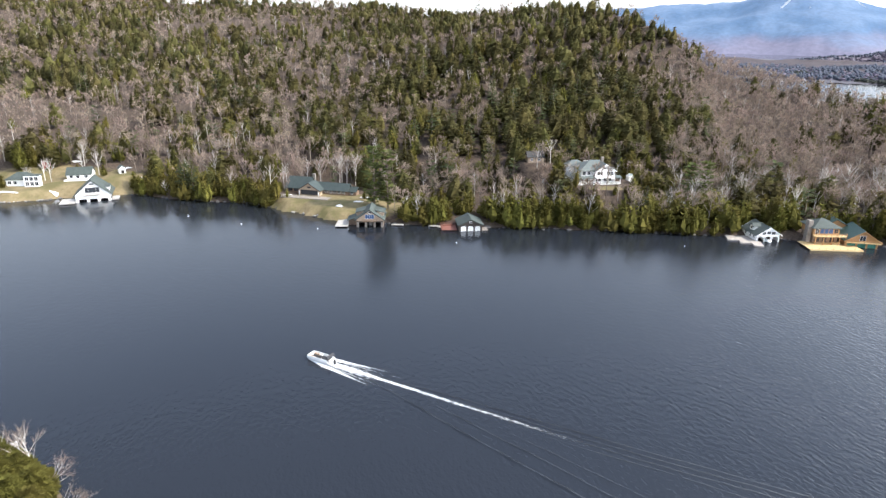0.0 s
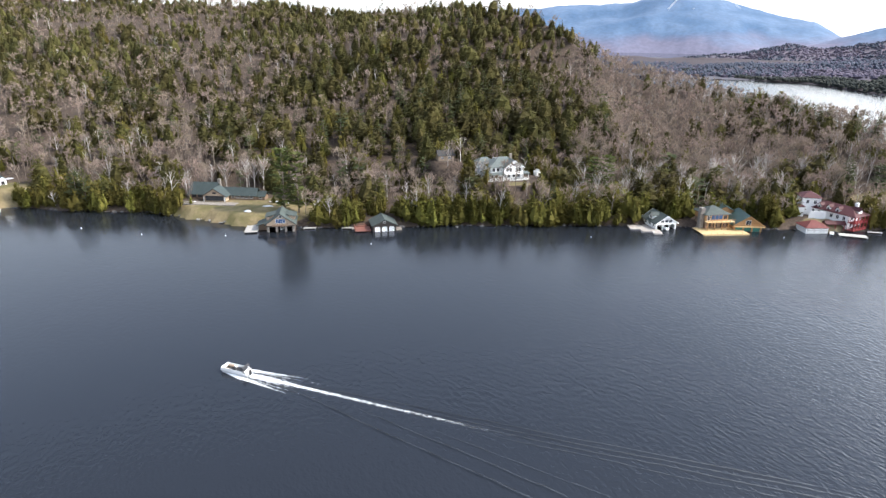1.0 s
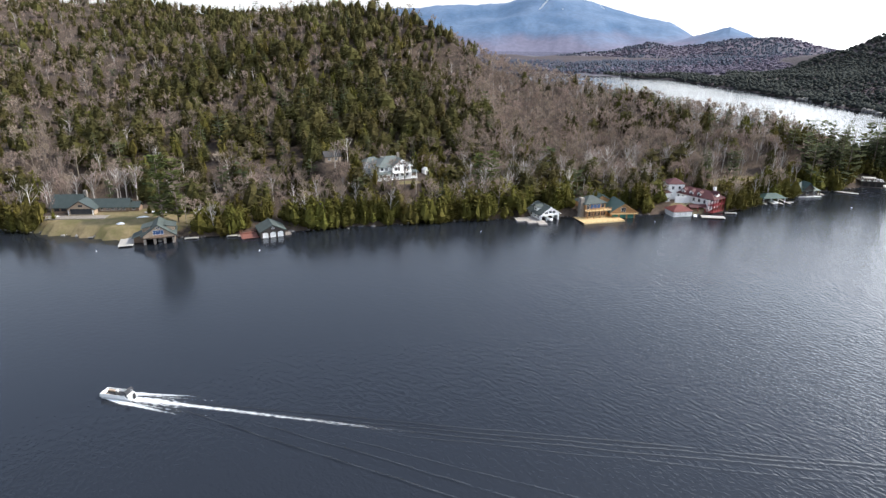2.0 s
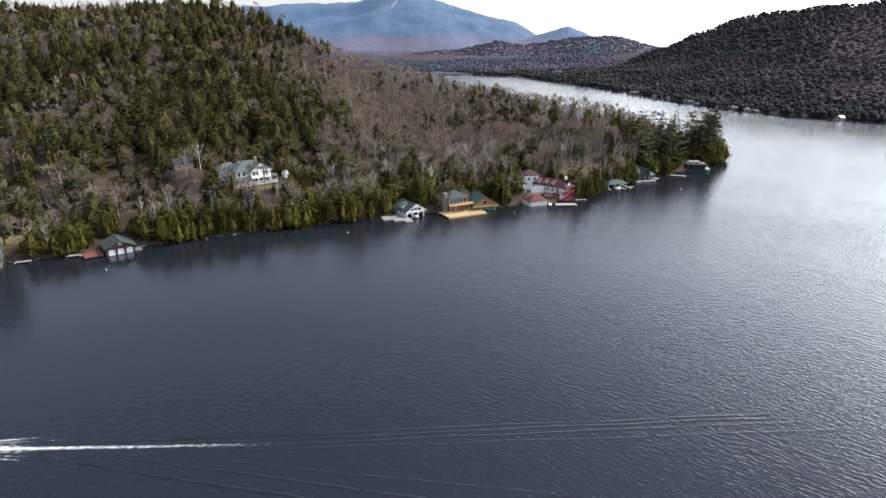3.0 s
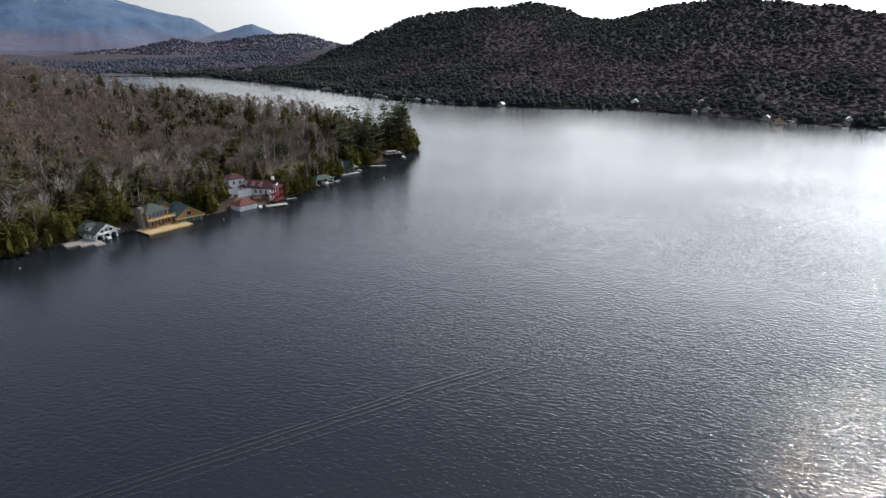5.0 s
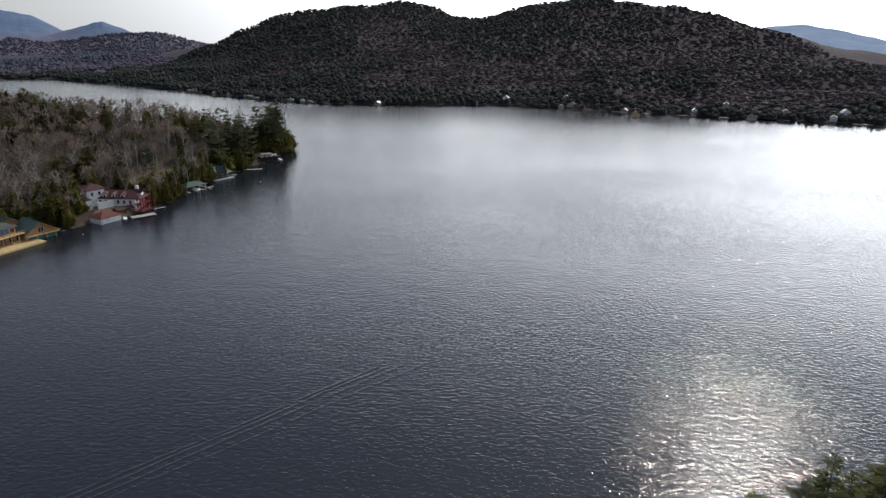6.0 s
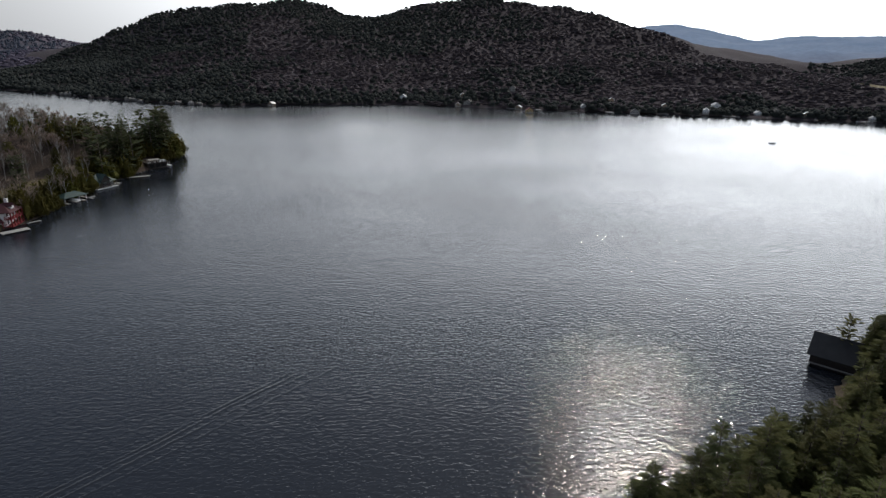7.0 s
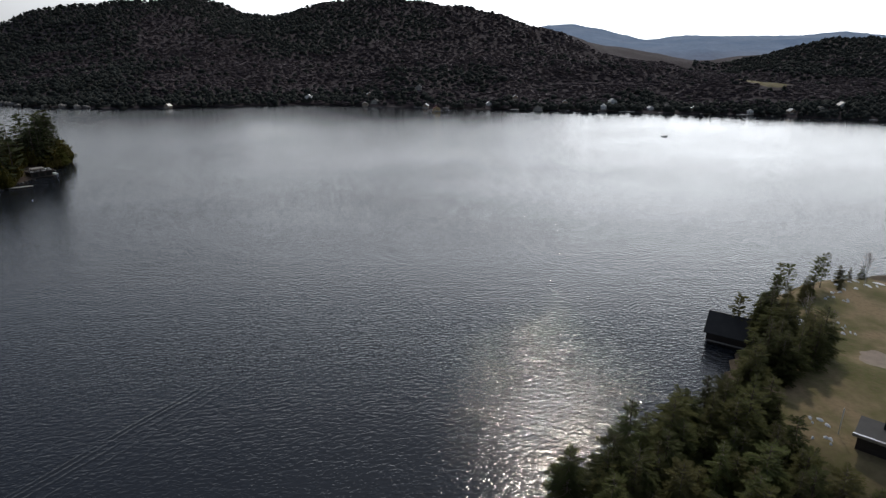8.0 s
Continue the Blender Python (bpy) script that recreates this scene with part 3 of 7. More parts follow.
def pine(seed, whorls=9, arms=5, bare=0.3, wide=0.16, tuft=1.0):
    """A white pine: open plates of foliage on level whorls of limbs."""
    r, s = np.random.default_rng(seed), Shape()
    s.stick((0, 0, 0), (0, 0, 0.96), 0.014, 0.004)
    for k in range(whorls):
        h = bare + (0.97 - bare) * k / whorls + r.uniform(-0.02, 0.02)
        u = (h - bare) / (1 - bare)
        reach = wide * (0.55 + 0.8 * u) * (1.06 - u) ** 0.6 + 0.02
        for a in range(arms):
            if r.random() < 0.14:
                continue
            q = 6.283 * (a + r.uniform(-0.35, 0.35)) / arms + k
            R = reach * r.uniform(0.6, 1.3)
            tip = np.array((R * math.cos(q), R * math.sin(q), h + R * r.uniform(-0.05, 0.30)))
            s.stick((0, 0, h - 0.01), tip * (0.8, 0.8, 1), 0.004, 0.001)
            for b in range(4):
                f = 0.4 + 0.2 * b
                c = np.array((tip[0] * f, tip[1] * f, h + (tip[2] - h) * f))
                o = r.normal(0, 0.014 * tuft, 3)
                d = np.array((math.cos(q), math.sin(q), 0)) * 0.035 * tuft
                s.spray(c - 0.6 * d - (0, 0, 0.005), c + o + d + (0, 0, 0.012), 0.034 * tuft * r.uniform(0.7, 1.2), -0.004)
    return s.arrays()


def cedar(seed, leaves=110, fat=0.17):
    """A ragged cedar of several upright plumes, clothed in flat sprays."""
    r, s = np.random.default_rng(seed), Shape()
    s.stick((0, 0, 0), (0, 0, 0.8), 0.014, 0.004)
    plumes = [(0.0, 0.0, 1.0, fat * 0.85)]
    for k in range(r.integers(2, 5)):
        q = r.uniform(0, 6.283)
        plumes.append((fat * 0.5 * math.cos(q), fat * 0.5 * math.sin(q), r.uniform(0.5, 0.86), fat * r.uniform(0.5, 0.8)))
    for x, y, top, wide in plumes:
        ring = [np.array((x + 0.5 * wide * r.uniform(0.6, 1.3) * math.cos(q), y + 0.5 * wide * r.uniform(0.6, 1.3) * math.sin(q), 0.3 * top * r.uniform(0.6, 1.4))) for q in np.linspace(0, 6.283, 6)[:-1]]
        s.add([np.array((x, y, 0.0))] + ring + [np.array((x, y, 0.82 * top))], [(0, 1 + (a + 1) % 5, 1 + a) for a in range(5)] + [(1 + a, 1 + (a + 1) % 5, 6) for a in range(5)], 1)
    share = np.array([p[2] * p[3] for p in plumes])
    for k in r.choice(len(plumes), leaves, p=share / share.sum()):
        x, y, top, wide = plumes[k]
        h = r.beta(1.2, 1.35)
        prof = wide * (min(1, 0.5 + 2.0 * h) * (1 - h) ** 0.6 + 0.05)
        q, R = r.uniform(0, 6.283), prof * r.uniform(0.25, 1.2)
        c = np.array((x + R * math.cos(q), y + R * math.sin(q), h * top * 0.96 + 0.01))
        out = np.array((math.cos(q), math.sin(q), r.uniform(-0.2, 1.6)))
        out *= r.uniform(0.05, 0.11) / np.linalg.norm(out)
        s.spray(c - 0.7 * out, c + out, r.uniform(0.022, 0.05), r.uniform(-0.015, 0.015))
    return s.arrays()


def bare_tree(seed, limbs=7, twigs=60, thick=0.012, wide=0.36, sliver=0.0055, fork=0.35):
    """A leafless crown: forking limbs and a haze of fine twigs."""
    r, s = np.random.default_rng(seed), Shape()
    lean = r.normal(0, 0.03, 2)
    top = np.array((lean[0], lean[1], 0.78))
    s.stick((0, 0, 0), top * 0.55, thick, thick * 0.7)
    s.stick(top * 0.55, top, thick * 0.7, thick * 0.25)
    ends = [(top * 0.6, top)]
    for k in range(limbs):
        f = fork + (0.9 - fork) * (k + r.random()) / limbs
        a = top * f
        q = 6.283 * (k * 0.38 + r.uniform(-0.1, 0.1))
        L = wide * (1.08 - f) * r.uniform(0.7, 1.15)
        b = a + np.array((math.cos(q) * L * 0.62, math.sin(q) * L * 0.62, L * r.uniform(0.75, 1.2)))
        b[2] = min(b[2], 0.97)
        s.stick(a, b, thick * 0.5, thick * 0.14)
        ends.append((a + 0.3 * (b - a), b))
        c = a + 0.5 * (b - a)
        e = c + np.array((r.normal(0, 0.07), r.normal(0, 0.07), r.uniform(0.05, 0.16)))
        s.stick(c, e, thick * 0.28, thick * 0.1)
        ends.append((c, e))
    for _ in range(twigs):
        a, b = ends[r.integers(len(ends))]
        c = a + r.uniform(0.25, 1.0) * (b - a)
        d = (b - a) / (np.linalg.norm(b - a) + 1e-9) * 0.6 + r.normal(0, 0.55, 3) + (0, 0, 0.55)
        d *= r.uniform(0.06, 0.17) / np.linalg.norm(d)
        side = np.cross(d, r.normal(0, 1, 3))
        side *= sliver * r.uniform(0.7, 1.5) / (np.linalg.norm(side) + 1e-9)
        m = c + 0.5 * d
        s.add([c, m + side, c + d, m - side], [(0, 1, 2), (0, 2, 3)], 1)
    return s.arrays()


def far_clump(seed, pointed, tufts=3):
    """A far tree as a lumpy crown: an uneven cone for an evergreen, a ragged dome with twig tufts for a hardwood."""
    r, s = np.random.default_rng(seed), Shape()
    levels = ((0.02, 0.36), (0.42, 0.27)) if pointed else ((0.0, 0.46), (0.48, 0.31))
    pts = [np.array((R * r.uniform(0.65, 1.25) * math.cos(q), R * r.uniform(0.65, 1.25) * math.sin(q), h + r.uniform(-0.08, 0.10))) for h, R in levels for q in np.linspace(0, 6.283, 7)[:-1] + 3 * h]
    pts.append(np.array((r.normal(0, 0.06), r.normal(0, 0.06), 1.0 if pointed else 0.78)))
    faces = [(12, 6 + a, 6 + (a + 1) % 6) for a in range(6)]
    for a in range(6):
        c = (a + 1) % 6
        faces += [(a, c, 6 + c), (a, 6 + c, 6 + a)]
    s.add(pts, faces, 1)
    for _ in range(tufts):
        c = np.array((r.normal(0, 0.17), r.normal(0, 0.17), r.uniform(0.45, 0.75)))
        d = np.array((c[0] * 0.9 + r.normal(0, 0.06), c[1] * 0.9 + r.normal(0, 0.06), r.uniform(0.12, 0.26)))
        s.spray(c, c + d, 0.06, 0)
    return s.arrays()


def conifer(seed, leaves=95, fat=0.27, core=True, dome=2.4):
    """A soft rounded evergreen crown: an uneven inner mass clothed in many small upswept sprays."""
    r, s = np.random.default_rng(seed), Shape()
    s.stick((0, 0, 0), (0, 0, 0.9), 0.015, 0.003)
    lobes = r.uniform(0.68, 1.2, 6)
    bend = r.normal(0, 0.03, 2)
    def reach(h, q):
        return fat * min(1, 0.58 + 1.5 * h) * (1 - h ** dome) ** 0.9 * lobes[int(q / 6.284 * 6) % 6] + 0.015
    if core:
        levels = (0.10, 0.36, 0.66)
        pts = [np.array((0.72 * reach(h, q) * math.cos(q + 0.4 * k) + bend[0] * h, 0.72 * reach(h, q) * math.sin(q + 0.4 * k) + bend[1] * h, h + r.uniform(-0.05, 0.05)))
               for k, h in enumerate(levels) for q in np.linspace(0, 6.283, 7)[:-1]] + [np.array((bend[0], bend[1], 0.90))]
        faces = [(18, 12 + a, 12 + (a + 1) % 6) for a in range(6)]
        for k in (0, 6):
            for a in range(6):
                c = (a + 1) % 6
                faces += [(k + a, k + c, k + 6 + c), (k + a, k + 6 + c, k + 6 + a)]
        s.add(pts, faces, 1)
    for k in range(leaves):
        h = r.beta(1.15, 1.1)
        q = r.uniform(0, 6.283)
        R = reach(h, q) * r.uniform(0.62, 1.12)
        c = np.array((R * math.cos(q) + bend[0] * h, R * math.sin(q) + bend[1] * h, 0.04 + 0.92 * h))
        out = np.array((math.cos(q), math.sin(q), r.uniform(-0.5, 0.8)))
        out *= r.uniform(0.06, 0.115) / np.linalg.norm(out)
        s.spray(c - 0.8 * out, c + out, r.uniform(0.03, 0.06), r.uniform(-0.02, 0.02))
    s.spray((bend[0], bend[1], 0.86), (bend[0], bend[1] + 0.01, 1.0), 0.022, 0)
    return s.arrays()


def woods(name, protos, pos, height, materials, label, squash=(0.85, 1.2), smooth=False):
    """Many trees joined into one mesh."""
    vs, fs, ms, ts, off = [], [], [], [], 0
    pick = rng.integers(len(protos), size=len(pos))
    turn, fat, tint = rng.uniform(0, 6.283, len(pos)), rng.uniform(*squash, len(pos)), rng.random(len(pos))
    for k, (v, f, m) in enumerate(protos):
        idx = np.nonzero(pick == k)[0]
        if not len(idx):
            continue
        c, s_ = np.cos(turn[idx])[:, None], np.sin(turn[idx])[:, None]
        hz, hf = height[idx][:, None], (height[idx] * fat[idx])[:, None]
        X = np.stack([(v[:, 0] * c - v[:, 1] * s_) * hf, (v[:, 0] * s_ + v[:, 1] * c) * hf, v[None, :, 2] * hz], -1) + pos[idx][:, None, :]
        n = len(idx)
        vs.append(X.reshape(-1, 3))
        fs.append((f[None] + (off + np.arange(n) * len(v))[:, None, None]).reshape(-1, 3))
        ms.append(np.tile(m, n))
        ts.append(np.repeat(tint[idx], len(f)))
        off += n * len(v)
    me = raw_mesh(name, np.concatenate(vs), np.concatenate(fs), materials, np.concatenate(ms), np.concatenate(ts), smooth)
    return tagged(new(name, me), label, "trees", kind="stuff")


def scatter(x0, x1, y0, y1, step):
    gx, gy = np.meshgrid(np.arange(x0, x1, step), np.arange(y0, y1, step))
    return gx.ravel() + rng.uniform(-0.48, 0.48, gx.size) * step, gy.ravel() + rng.uniform(-0.48, 0.48, gx.size) * step


CLEAR_A = LAWNS_A + [(-203, 297, 15, 9), (-182, 308, 12, 9), (-160, 287, 13, 12), (-56, 284, 24, 12), (-30, 250, 10, 10), (11, 246, 9, 8), (71, 284, 15, 13), (45, 305, 4.5, 3.5),
                     (126, 236, 9, 10), (145, 231, 12, 10), (161, 230, 8, 9), (184, 224, 9, 8), (202, 226, 9, 12), (194, 237, 7, 7), (270, 234, 9, 8), (322, 238, 9, 7), (244, 224, 10, 6)]


def view_bearing(px, py):
    return np.degrees(np.arctan2(-px, py))


def plant_peninsula():
    xs, ys = [], []
    for step, lo, hi in ((6.0, 0, 60), (7.2, 60, 330), (8.5, 330, 900)):
        px, py = scatter(-720, 400, 215, 1120, step)
        sd = inside_distance(px, py, SHORE_A)
        az, d = view_bearing(px, py), np.hypot(px, py)
        _, rz = line_distance(px, py, RIDGE_A)
        rd = line_distance(px, py, RIDGE_A)[0]
        far_az, far_d = [view_bearing(q[0], q[1]) for q in RIDGE_A[::-1]], [math.hypot(q[0], q[1]) for q in RIDGE_A[::-1]]
        behind = d > np.interp(az, far_az, far_d) + 35
        ok = (sd > max(lo, 0.8)) & (sd <= hi) & (az < 47) & (az > -60) & ~behind
        xs.append(px[ok]), ys.append(py[ok])
    px, py = np.concatenate(xs), np.concatenate(ys)
    ex, ey = scatter(110, 380, 230, 560, 6.0)
    eaz, ed = view_bearing(ex, ey), np.hypot(ex, ey)
    ok = (eaz < -20) & (inside_distance(ex, ey, SHORE_A) > 30) & (ed < 560)
    px, py = np.concatenate([px, ex[ok]]), np.concatenate([py, ey[ok]])
    ok = ~in_ellipses(px, py, CLEAR_A)
    px, py = px[ok], py[ok]
    z, sd = land_height(px, py, SHORE_A, [RIDGE_A], PADS_A)
    az = view_bearing(px, py)
    n1 = vnoise(px, py, 70, 61) * 0.6 + vnoise(px, py, 26, 62) * 0.4
    # share of evergreens: dense on the knob, sparse on the low eastern flank
    share = 0.50 - 0.40 * (az > 13) * (sd > 20) * (sd < 170) + 0.14 * (sd < 90) * (az > -19) - 0.28 * (az > -5) * np.clip((sd - 300) / 150, 0, 1) + 0.42 * np.exp(-((az + 12) / 9) ** 2) * (sd > 90) + 0.08 * (az > 0) * (sd > 90)
    east = 1 / (1 + np.exp((az + 20.5) / 1.6))
    share = share * (1 - east) + east * (-0.12 + 0.62 * (px > 285) * (sd < 40) + 0.45 * (sd < 22) + 0.40 * (sd < 62) * (sd >= 22) * (px < 235))
    green = rng.random(len(px)) < np.clip(share + 1.5 * (n1 - 0.5), 0.02, 0.97)
    return px, py, np.where(z < 0.1, 0.1, z), sd, az, green


def shore_belt():
    """Cedars leaning over the waterline, close together."""
    out = []
    for a, b in zip(SHORE_A[3:32], SHORE_A[4:33]):
        L = np.hypot(*(b - a))
        n = int(L / 1.05)
        t = (np.arange(n) + rng.uniform(0, 1, n)) / max(n, 1)
        nx, ny = -(b - a)[1] / L, (b - a)[0] / L
        inl = -0.8 + 15.5 * rng.random(n) ** 2.0
        out.append(np.stack([a[0] + t * (b - a)[0] + nx * inl, a[1] + t * (b - a)[1] + ny * inl], -1))
    p = np.concatenate(out)
    p = p[~in_ellipses(p[:, 0], p[:, 1], CLEAR_A)]
    z, sd = land_height(p[:, 0], p[:, 1], SHORE_A, [RIDGE_A], PADS_A)
    k = sd > -2.2
    return np.column_stack([p[k], np.maximum(z[k], 0.1) - 0.2])


def rows3(px, py, z, k):
    return np.stack([px[k], py[k], z[k] - 0.25], -1)


px, py, pz, psd, paz, green = plant_peninsula()
rank = rng.random(len(px))
SPRUCES, CEDARS = [conifer(100 + k, 105, 0.25 + 0.026 * k, True, (1.5, 1.9, 2.6)[k % 3]) for k in range(6)] + [spruce(105, 110, 0.34)], [cedar(200 + k, 105, 0.27 + 0.03 * k) for k in range(6)]
FAR_SPRUCES = [conifer(130 + k, 42, 0.27 + 0.03 * k, True, (1.4, 1.9, 2.6)[k % 3]) for k in range(5)] + [spruce(135, 46, 0.33)]
PINES, BARES = [pine(300 + k, 7, 4, 0.15, 0.20, 1.8) for k in range(2)] + [spruce(302 + k, 120, 0.20 + 0.02 * k, False, 0.62) for k in range(2)], [bare_tree(400 + k, twigs=105, wide=0.62, sliver=0.006) for k in range(6)]
BIRCHES = [bare_tree(450 + k, limbs=6, twigs=30, thick=0.014, wide=0.5, sliver=0.0042, fork=0.3) for k in range(5)]
shore_strip = psd < 22
k_cedar = green & ((shore_strip & (rank < 0.8) & (px < 255)) | (~shore_strip & (rank < np.where(psd < 110, 0.30, 0.05))))
k_pine = green & ~k_cedar & (rank > np.where(px > 275, 0.5, 0.94))
k_spruce = green & ~k_cedar & ~k_pine
k_birch = ~green & (rank < np.where((psd < 75), np.where(paz < -14, 0.26, 0.18), 0.05))
k_bare = ~green & ~k_birch
hgt = rng.uniform(0.62, 1.22, len(px))
near_slope = np.hypot(px, py) < 520
for kind, protos, pick in (("spruce_woods", SPRUCES, k_spruce & near_slope), ("upper_spruce_woods", FAR_SPRUCES, k_spruce & ~near_slope)):
    woods(kind, protos, rows3(px, py, pz, pick), (12.8 * hgt ** 1.3 * np.where(line_distance(px, py, RIDGE_A)[0] < 60, 0.85, 1.0))[pick], [M_BARK, M_SPRUCE], "dense olive-green spruce and fir woods on the hillside", (0.95, 1.5))
woods("cedar_woods", CEDARS, rows3(px, py, pz, k_cedar), np.where(psd < 22, 10.5, 12.5)[k_cedar] * hgt[k_cedar], [M_BARK, M_CEDAR], "yellow-green cedars crowding the shore and slope")
belt = shore_belt()
woods("shore_cedars", CEDARS, belt, rng.uniform(3.5, 12.5, len(belt)) * np.where(belt[:, 0] > 15, 1.15, 1.0), [M_BARK, M_CEDAR], "yellow-green cedars leaning over the waterline", (0.9, 1.4))
woods("pine_woods", PINES, rows3(px, py, pz, k_pine), np.where(px > 275, np.clip(27 - 0.9 * pz, 14, 25), 17)[k_pine] * hgt[k_pine], [M_BARK, M_PINE], "tall dark white pines above the woods")
FAR_BARES = [bare_tree(470 + k, limbs=3, twigs=42, wide=0.66, sliver=0.0110, thick=0.010) for k in range(5)]
close = np.hypot(px, py) < 400
for kind, protos, pick in (("bare_woods", BARES, k_bare & close), ("upper_bare_woods", FAR_BARES, k_bare & ~close)):
    woods(kind, protos, rows3(px, py, pz, pick), 14.0 * hgt[pick], [M_BARK, M_TWIG], "leafless grey-brown hardwoods in early spring", (0.95, 1.4))
woods("birch_woods", BIRCHES, rows3(px, py, pz, k_birch), 15.0 * hgt[k_birch], [M_BIRCH, M_PALETWIG], "leafless white-barked birches between the evergreens", (0.8, 1.2))


FAR_HOUSES = [(729, 200, 11, 5.5, 0), (709, 120, 14, 3.2, 1), (700, 128, 9, 3.0, 2), (662, 46, 11, 3.6, 3), (760, 74, 10, 5.0, 1), (690, 60, 9, 3.4, 2), (682, -60, 13, 3.2, 1),
              (735, -40, 9, 5.0, 2), (712, -146, 12, 9.0, 0), (690, -132, 9, 4.5, 0), (686, -182, 9, 3.0, 0), (683, -224, 12, 3.2, 2), (672, -280, 8, 3.0, 0), (668, -320, 11, 3.0, 2),
              (680, -375, 15, 4.0, 0), (672, -350, 10, 3.0, 1), (742, 130, 9, 4.5, 2), (700, -10, 8, 3.2, 0), (720, -95, 9, 4.0, 2), (705, -205, 9, 4.5, 1), (652, 330, 9, 3.0, 2)]


def plant_far():
    xs, ys = [], []
    for step, lo, hi in ((6.2, 0, 60), (7.2, 60, 330), (8.4, 330, 1500)):
        px, py = scatter(330, 2250, -1150, 1950, step)
        sd = inside_distance(px, py, SHORE_B)
        az, d = view_bearing(px, py), np.hypot(px, py)
        ridge = RIDGE_B + RIDGE_D
        reach = np.interp(az, [view_bearing(q[0], q[1]) for q in ridge[::-1]], [math.hypot(q[0], q[1]) for q in ridge[::-1]])
        reach = np.where(az > -42, 1930, reach)
        ok = (sd > max(lo, 1)) & (sd <= hi) & (az < -12) & (az > -126) & (d < reach + 60) & ((az < -42) | (sd < 70))
        xs.append(px[ok]), ys.append(py[ok])
    px, py = np.concatenate(xs), np.concatenate(ys)
    ok = ~in_ellipses(px, py, [(858, -372, 50, 28)] + [(x - 3, y - 2, 8, 5) for x, y, *_ in FAR_HOUSES])
    px, py = px[ok], py[ok]
    z, sd = land_height(px, py, SHORE_B, [RIDGE_B, RIDGE_D], [], rough=1.6)
    n1 = vnoise(px, py, 280, 71) * 0.62 + vnoise(px, py, 95, 72) * 0.38
    g = rng.random(len(px)) < np.clip(0.56 + 5.0 * (n1 - 0.5) + 0.25 * (sd < 45) + 0.35 * np.clip((z - 60) / 60, 0, 1) + 0.3 * (view_bearing(px, py) > -62), 0.05, 0.96)
    return px, py, z, g


fx, fy, fz, fg = plant_far()
fh = rng.uniform(0.7, 1.25, len(fx))
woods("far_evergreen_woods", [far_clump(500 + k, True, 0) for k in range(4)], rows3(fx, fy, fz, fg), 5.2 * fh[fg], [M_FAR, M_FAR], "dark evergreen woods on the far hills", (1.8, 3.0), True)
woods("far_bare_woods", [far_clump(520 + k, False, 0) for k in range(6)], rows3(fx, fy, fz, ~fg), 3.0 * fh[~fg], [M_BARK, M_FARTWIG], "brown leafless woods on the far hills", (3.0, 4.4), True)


def plant_range(ob, count, seed, first, last):
    """Trees over the near slope of a low far range."""
    n = len(ob.data.vertices)
    co = np.zeros(3 * n, np.float32)
    ob.data.vertices.foreach_get("co", co)
    grid = co.reshape(25, n // 25, 3)
    r = np.random.default_rng(seed)
    a, b = r.uniform(1.5, 13.0, count), r.uniform(first, last, count) * (n // 25 - 2)
    i, j = a.astype(int), b.astype(int)
    u, v = (a - i)[:, None], (b - j)[:, None]
    p = (grid[i, j] * (1 - u) + grid[i + 1, j] * u) * (1 - v) + (grid[i, j + 1] * (1 - u) + grid[i + 1, j + 1] * u) * v
    p = p[p[:, 2] > 0.5] - (0, 0, 0.6)
    dark = vnoise(p[:, 0], p[:, 1], 150, seed) * 0.7 + 0.3 * r.random(len(p)) > 0.56
    return p, dark


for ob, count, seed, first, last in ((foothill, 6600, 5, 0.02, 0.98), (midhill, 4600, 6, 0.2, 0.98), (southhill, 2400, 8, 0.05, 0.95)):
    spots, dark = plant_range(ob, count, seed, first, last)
    woods("hazy_bare_woods", [far_clump(540 + k, False, 0) for k in range(4)], spots[~dark], rng.uniform(5, 8, (~dark).sum()), [M_HAZYWOOD, M_HAZYWOOD], "leafless woods tinted haze purple past the lake", (2.0, 3.0), True)
    woods("hazy_evergreen_woods", [far_clump(560 + k, True, 0) for k in range(4)], spots[dark], rng.uniform(6, 10, dark.sum()), [M_HAZYGREEN, M_HAZYGREEN], "evergreen woods tinted haze blue-grey on hills past the lake", (1.2, 1.9), True)


# ---- building kit ----
M_GREENROOF = surface("green_shingles", (0.038, 0.050, 0.045), (0.064, 0.079, 0.072), 0.8, 0.5, 0.02, 20, vary=0.08)
M_GREENMETAL = surface("green_metal_roof", (0.032, 0.045, 0.042), (0.052, 0.067, 0.062), 0.5, 0.4, 0.01, 12)
M_TEALROOF = surface("deep_green_metal", (0.020, 0.050, 0.042), (0.036, 0.076, 0.063), 0.5, 0.4, 0.01, 12)
M_SLATE = surface("grey_green_shingles", (0.085, 0.102, 0.096), (0.125, 0.145, 0.138), 0.8, 0.5, 0.02, 20)
M_REDROOF = surface("red_shingles", (0.052, 0.010, 0.013), (0.085, 0.019, 0.021), 0.75, 0.5, 0.02, 20)
M_ORANGEROOF = surface("rust_red_roof", (0.105, 0.020, 0.018), (0.155, 0.034, 0.027), 0.75, 0.5, 0.02, 20)
M_DARKROOF = surface("dark_shingles", (0.035, 0.034, 0.034), (0.060, 0.057, 0.055), 0.8, 0.5, 0.02, 20)
M_WHITE = surface("white_paint", (0.87, 0.87, 0.86), (0.78, 0.78, 0.76), 0.55, 0.7, 0.004, 10)
M_BROWN = surface("brown_siding", (0.16, 0.105, 0.070), (0.24, 0.165, 0.115), 0.75, 0.6, 0.02, 12, stretch=(0.3, 0.3, 4))
